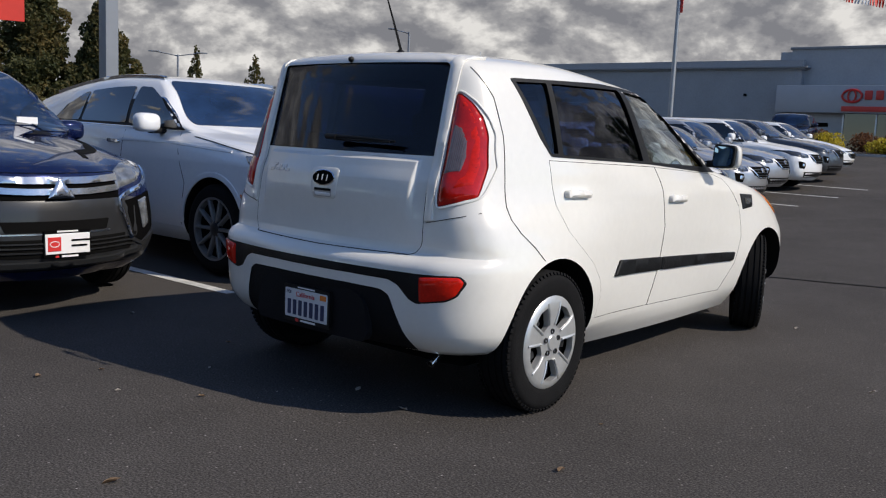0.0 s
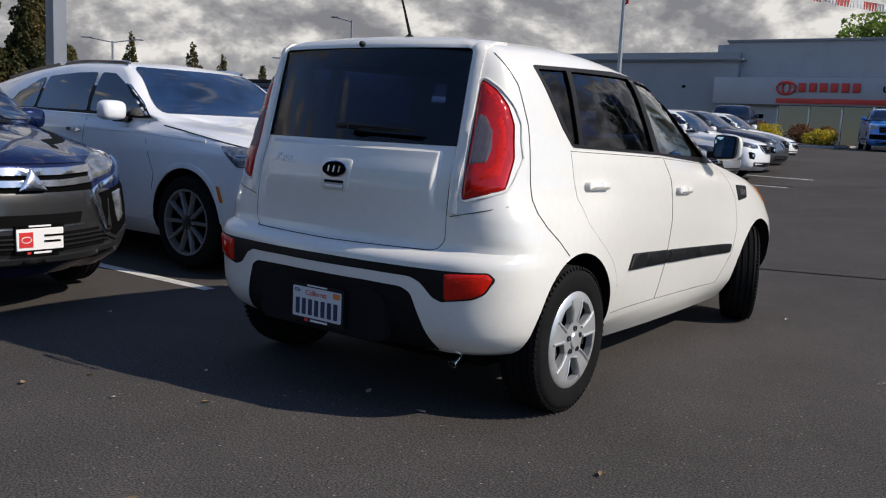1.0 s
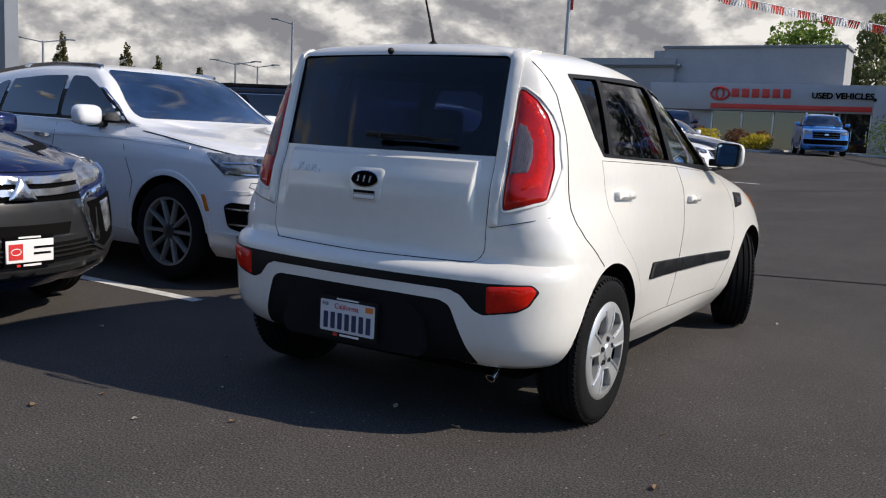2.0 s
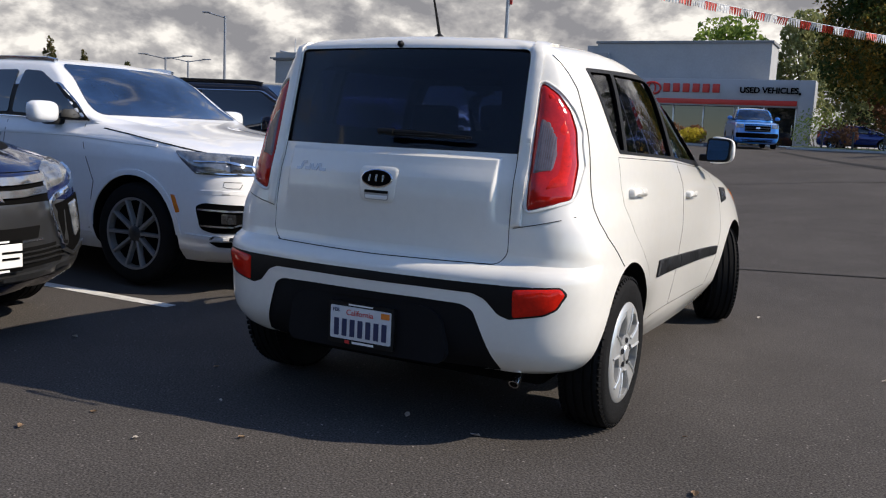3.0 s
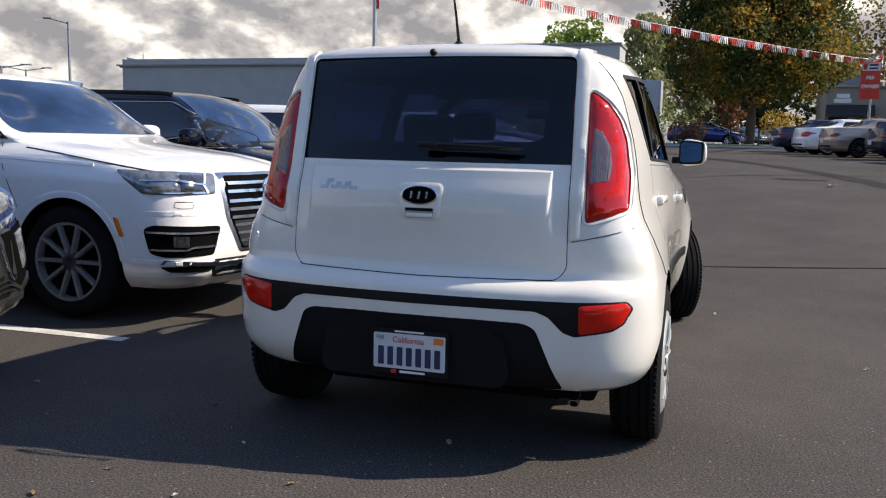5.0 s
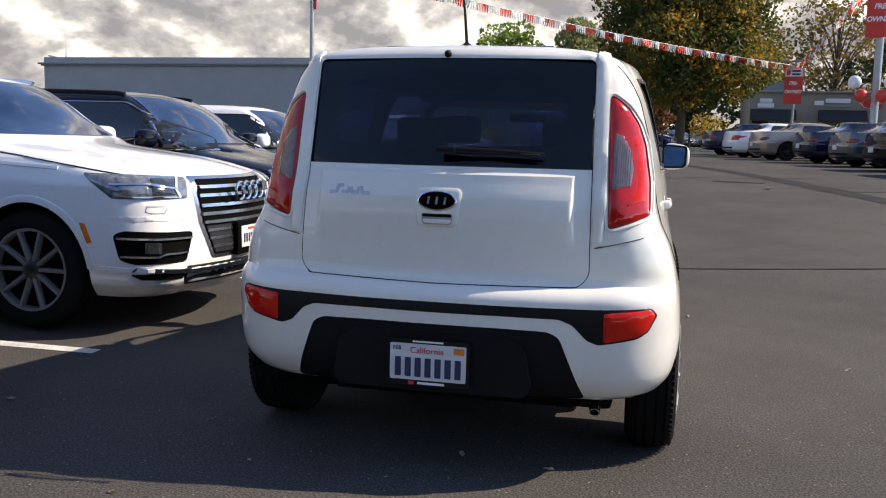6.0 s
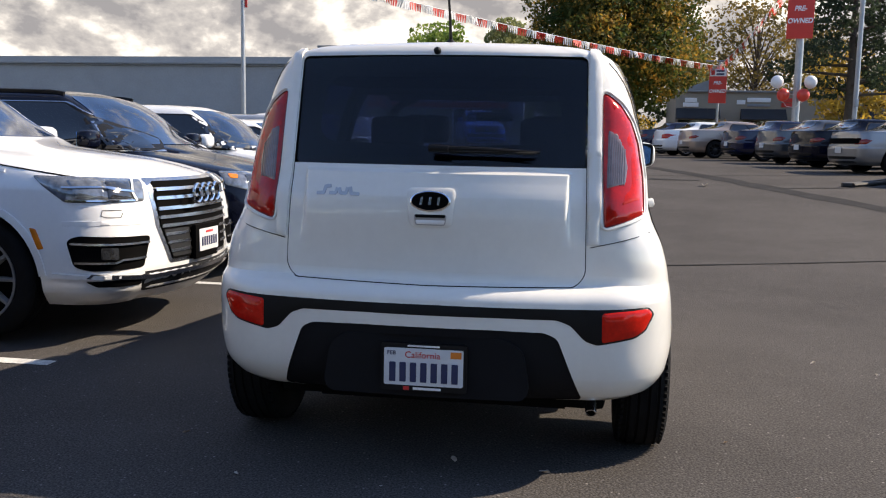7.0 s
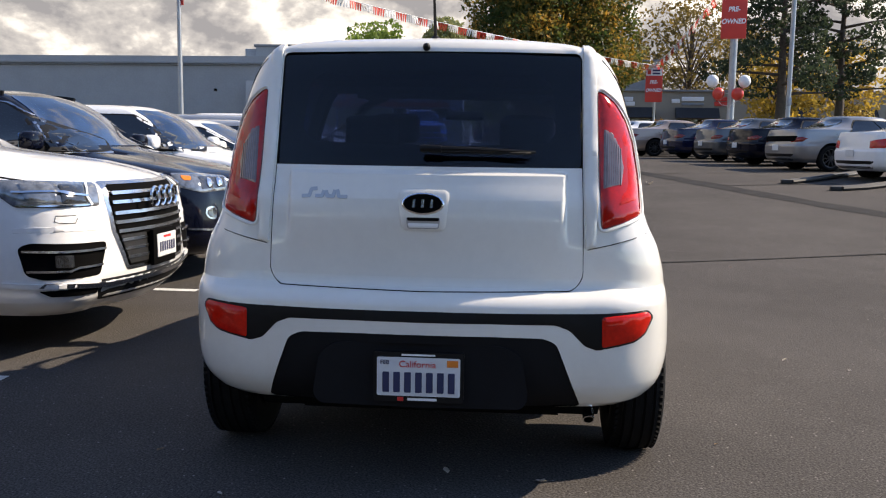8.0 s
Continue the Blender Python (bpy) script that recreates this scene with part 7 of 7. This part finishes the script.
fit_front(pickup, tree, "emblem", [(-0.09, 0.99), (0.09, 0.99), (0.09, 0.91), (-0.09, 0.91)], CHROME2, 0.04, 0.02, 0.05, round_by=0.02)
build_car("navy_off_roader", lot(-9.6, 34.6, -80, 4.3), "dark blue off-road vehicle facing the lot", NAVY, L=4.3, W=1.85, H=1.84, belt=1.25, nose=1.08, hood=1.22, cowl=3.0, roof_f=2.55, roof_r=0.2, wheel=0.40, axles=(0.75, 3.3))
build_car("blue_sedan", lot(2.3, 53.2, -12, 4.7), "deep blue sedan parked beyond the lawn", BLUEC, **{**SEDAN, "L": 4.7})
build_car("silver_sedan", lot(7.2, 64.5, -30, 4.7), "silver sedan far beyond the lawn", SILVER, **{**SEDAN, "L": 4.7})
build_car("grey_sedan", lot(3.6, 63.5, -60, 4.7), "grey sedan far beyond the lawn", GREYP, **{**SEDAN, "L": 4.7})

# ---- marks and litter on the lot ----
SEALANT = material("crack_sealant", (0.014, 0.014, 0.014), 0.8, spec=0.12, vary=0.2, scale=3)
PATCH = material("patched_asphalt", (0.026, 0.0255, 0.026), 0.9, spec=0.12, vary=0.3, scale=2.5, fine=0.4, fine_scale=90, bump=0.3, bump_scale=120)
ground_strip("trench_patch", -2.7, 38.5, 7.8, 5.4, 0.52, PATCH, "long dark patched trench across the asphalt", 0.005, 60, 0.35)
ground_strip("sealed_joint", -2.0, 5.28, 9.0, 8.3, 0.045, SEALANT, "thin dark sealed joint across the asphalt", 0.006, 50, 0.5)
ground_strip("sealed_joint", -4.0, 17.2, 9.0, 19.9, 0.06, SEALANT, "thin dark sealed joint across the asphalt", 0.006, 50, 0.5)
ground_strip("sealed_joint", 4.6, 15.7, 7.2, 16.1, 0.10, SEALANT, "short dark sealed joint in the asphalt", 0.006, 12, 0.5)
ground_strip("patch", 2.2, 17.6, 3.3, 17.3, 0.30, PATCH, "small dark repair patch in the asphalt", 0.007, 10, 0.6)
RAMP = material("black_rubber_channel", (0.010, 0.010, 0.011), 0.55, vary=0.2, scale=5)


def channel(points, name):
    t = thing(name, pose(0, 0, 0), "long black rubber channel lying on the asphalt", "ramp", "rubber channels")
    for dx in (-0.075, 0.075):
        b = bm_tube([(x + dx, y - dx, ground_z(x, y) + 0.045) for x, y in points], 0.045, 8)
        part("rail", b, RAMP, t)
    x, y = points[0]
    part("end_cap", bm_box(x, y, ground_z(x, y) + 0.04, 0.26, 0.12, 0.09, 0.015), RAMP, t)


channel([(6.19, 16.18), (6.9, 16.75), (7.78, 17.8), (10.0, 20.5)], "rubber_channel")
channel([(6.69, 14.66), (7.3, 14.95), (7.95, 15.48), (9.6, 17.0)], "rubber_channel")

LEAFDRY = material("dry_leaf", (0.30, 0.20, 0.12), 0.7, vary=0.3, scale=40)
LEAFPALE = material("pale_litter", (0.55, 0.50, 0.45), 0.7, vary=0.2, scale=40)


def fallen_leaf(x, y, size, turn, pale, seed):
    rng = random.Random(seed)
    b = bmesh.new()
    out = [(0, -1.0), (0.42, -0.55), (0.55, 0.0), (0.30, 0.6), (0, 1.0), (-0.34, 0.55), (-0.5, 0.05), (-0.38, -0.6)]
    mid = [b.verts.new((0, v * size * 0.5, 0.002 + 0.004 * abs(v))) for v in (-1.0, -0.4, 0.2, 1.0)]
    ring = [b.verts.new((u * size * 0.5, v * size * 0.5, 0.003 + size * rng.uniform(0.05, 0.25))) for u, v in out if abs(u) > 0]
    right, left = ring[:3], ring[3:]
    for q, side in ((right, 1), (left[::-1], -1)):
        chain = [mid[0], *q, mid[3]]
        for i in range(len(chain) - 1):
            f = [mid[min(i, 3)], chain[i], chain[i + 1], mid[min(i + 1, 3)]]
            f = list(dict.fromkeys(f))
            if len(f) > 2:
                try:
                    b.faces.new(f if side > 0 else f[::-1])
                except ValueError:
                    pass
    bmesh.ops.solidify(b, geom=b.faces, thickness=0.0012)
    ob = part("fallen_leaf", b, LEAFPALE if pale else LEAFDRY)
    ob.matrix_world = pose(x, y, ground_z(x, y) + 0.002, rng.uniform(-12, 12), rng.uniform(-12, 12), turn)
    tagged(ob, "small dry curled leaf lying on the asphalt", "leaf", "leaves on the asphalt")


spots = [(-1.14, -0.92, 0.05, 0), (-1.05, -0.63, 0.035, 0), (-0.67, -0.76, 0.03, 1), (0.30, -1.34, 0.07, 0), (0.08, 0.12, 0.05, 1), (-0.33, -0.52, 0.035, 0), (1.385, -0.05, 0.06, 0), (1.13, 3.57, 0.05, 1), (1.99, 2.17, 0.045, 1),
         (2.29, 1.96, 0.03, 1), (-2.17, 0.21, 0.05, 1), (3.24, 16.0, 0.3, 1), (-0.72, -0.20, 0.03, 1), (0.45, 0.05, 0.05, 1)]
rng = random.Random(5)
for i in range(26):
    spots.append((rng.uniform(-3, 6), rng.uniform(-2.2, 9), rng.uniform(0.012, 0.035), rng.random() < 0.5))
for i, (x, y, s, p) in enumerate(spots):
    if not (-0.95 < x < 0.95 and 0.2 < y < 4.1):
        fallen_leaf(x, y, s, rng.uniform(0, 360), p, i)

# ---- unseen behind the viewer: trees, cars added for darker reflections in glass and paint ----
for i, x in enumerate((-20.0, -14.0, -8.5, -3.0, 2.5, 8.0, 14.0, 20.5)):
    build_tree("tree", x, -25.0 - 2.0 * (i % 3), 10.0 + 1.3 * (i % 3), 9.0, HEDGE, "dark green tree added out of view behind the viewer", 60 + i, 0.12, 2600, 0.55, 24)
for i, (x, mt, lab) in enumerate(((-6.6, SILVER, "silver sedan across the lot"), (-3.9, BLACKP, "black sedan across the lot"), (-1.1, WHITE2, "white sedan across the lot"), (1.7, GREYP, "grey sedan across the lot"), (4.5, WHITE2, "white sedan across the lot"))):
    build_car(lab.split()[0] + "_sedan", lot(x, -11.5, 90, 4.85), lab + ", nose to the aisle", mt, detail=False, **{**SEDAN})
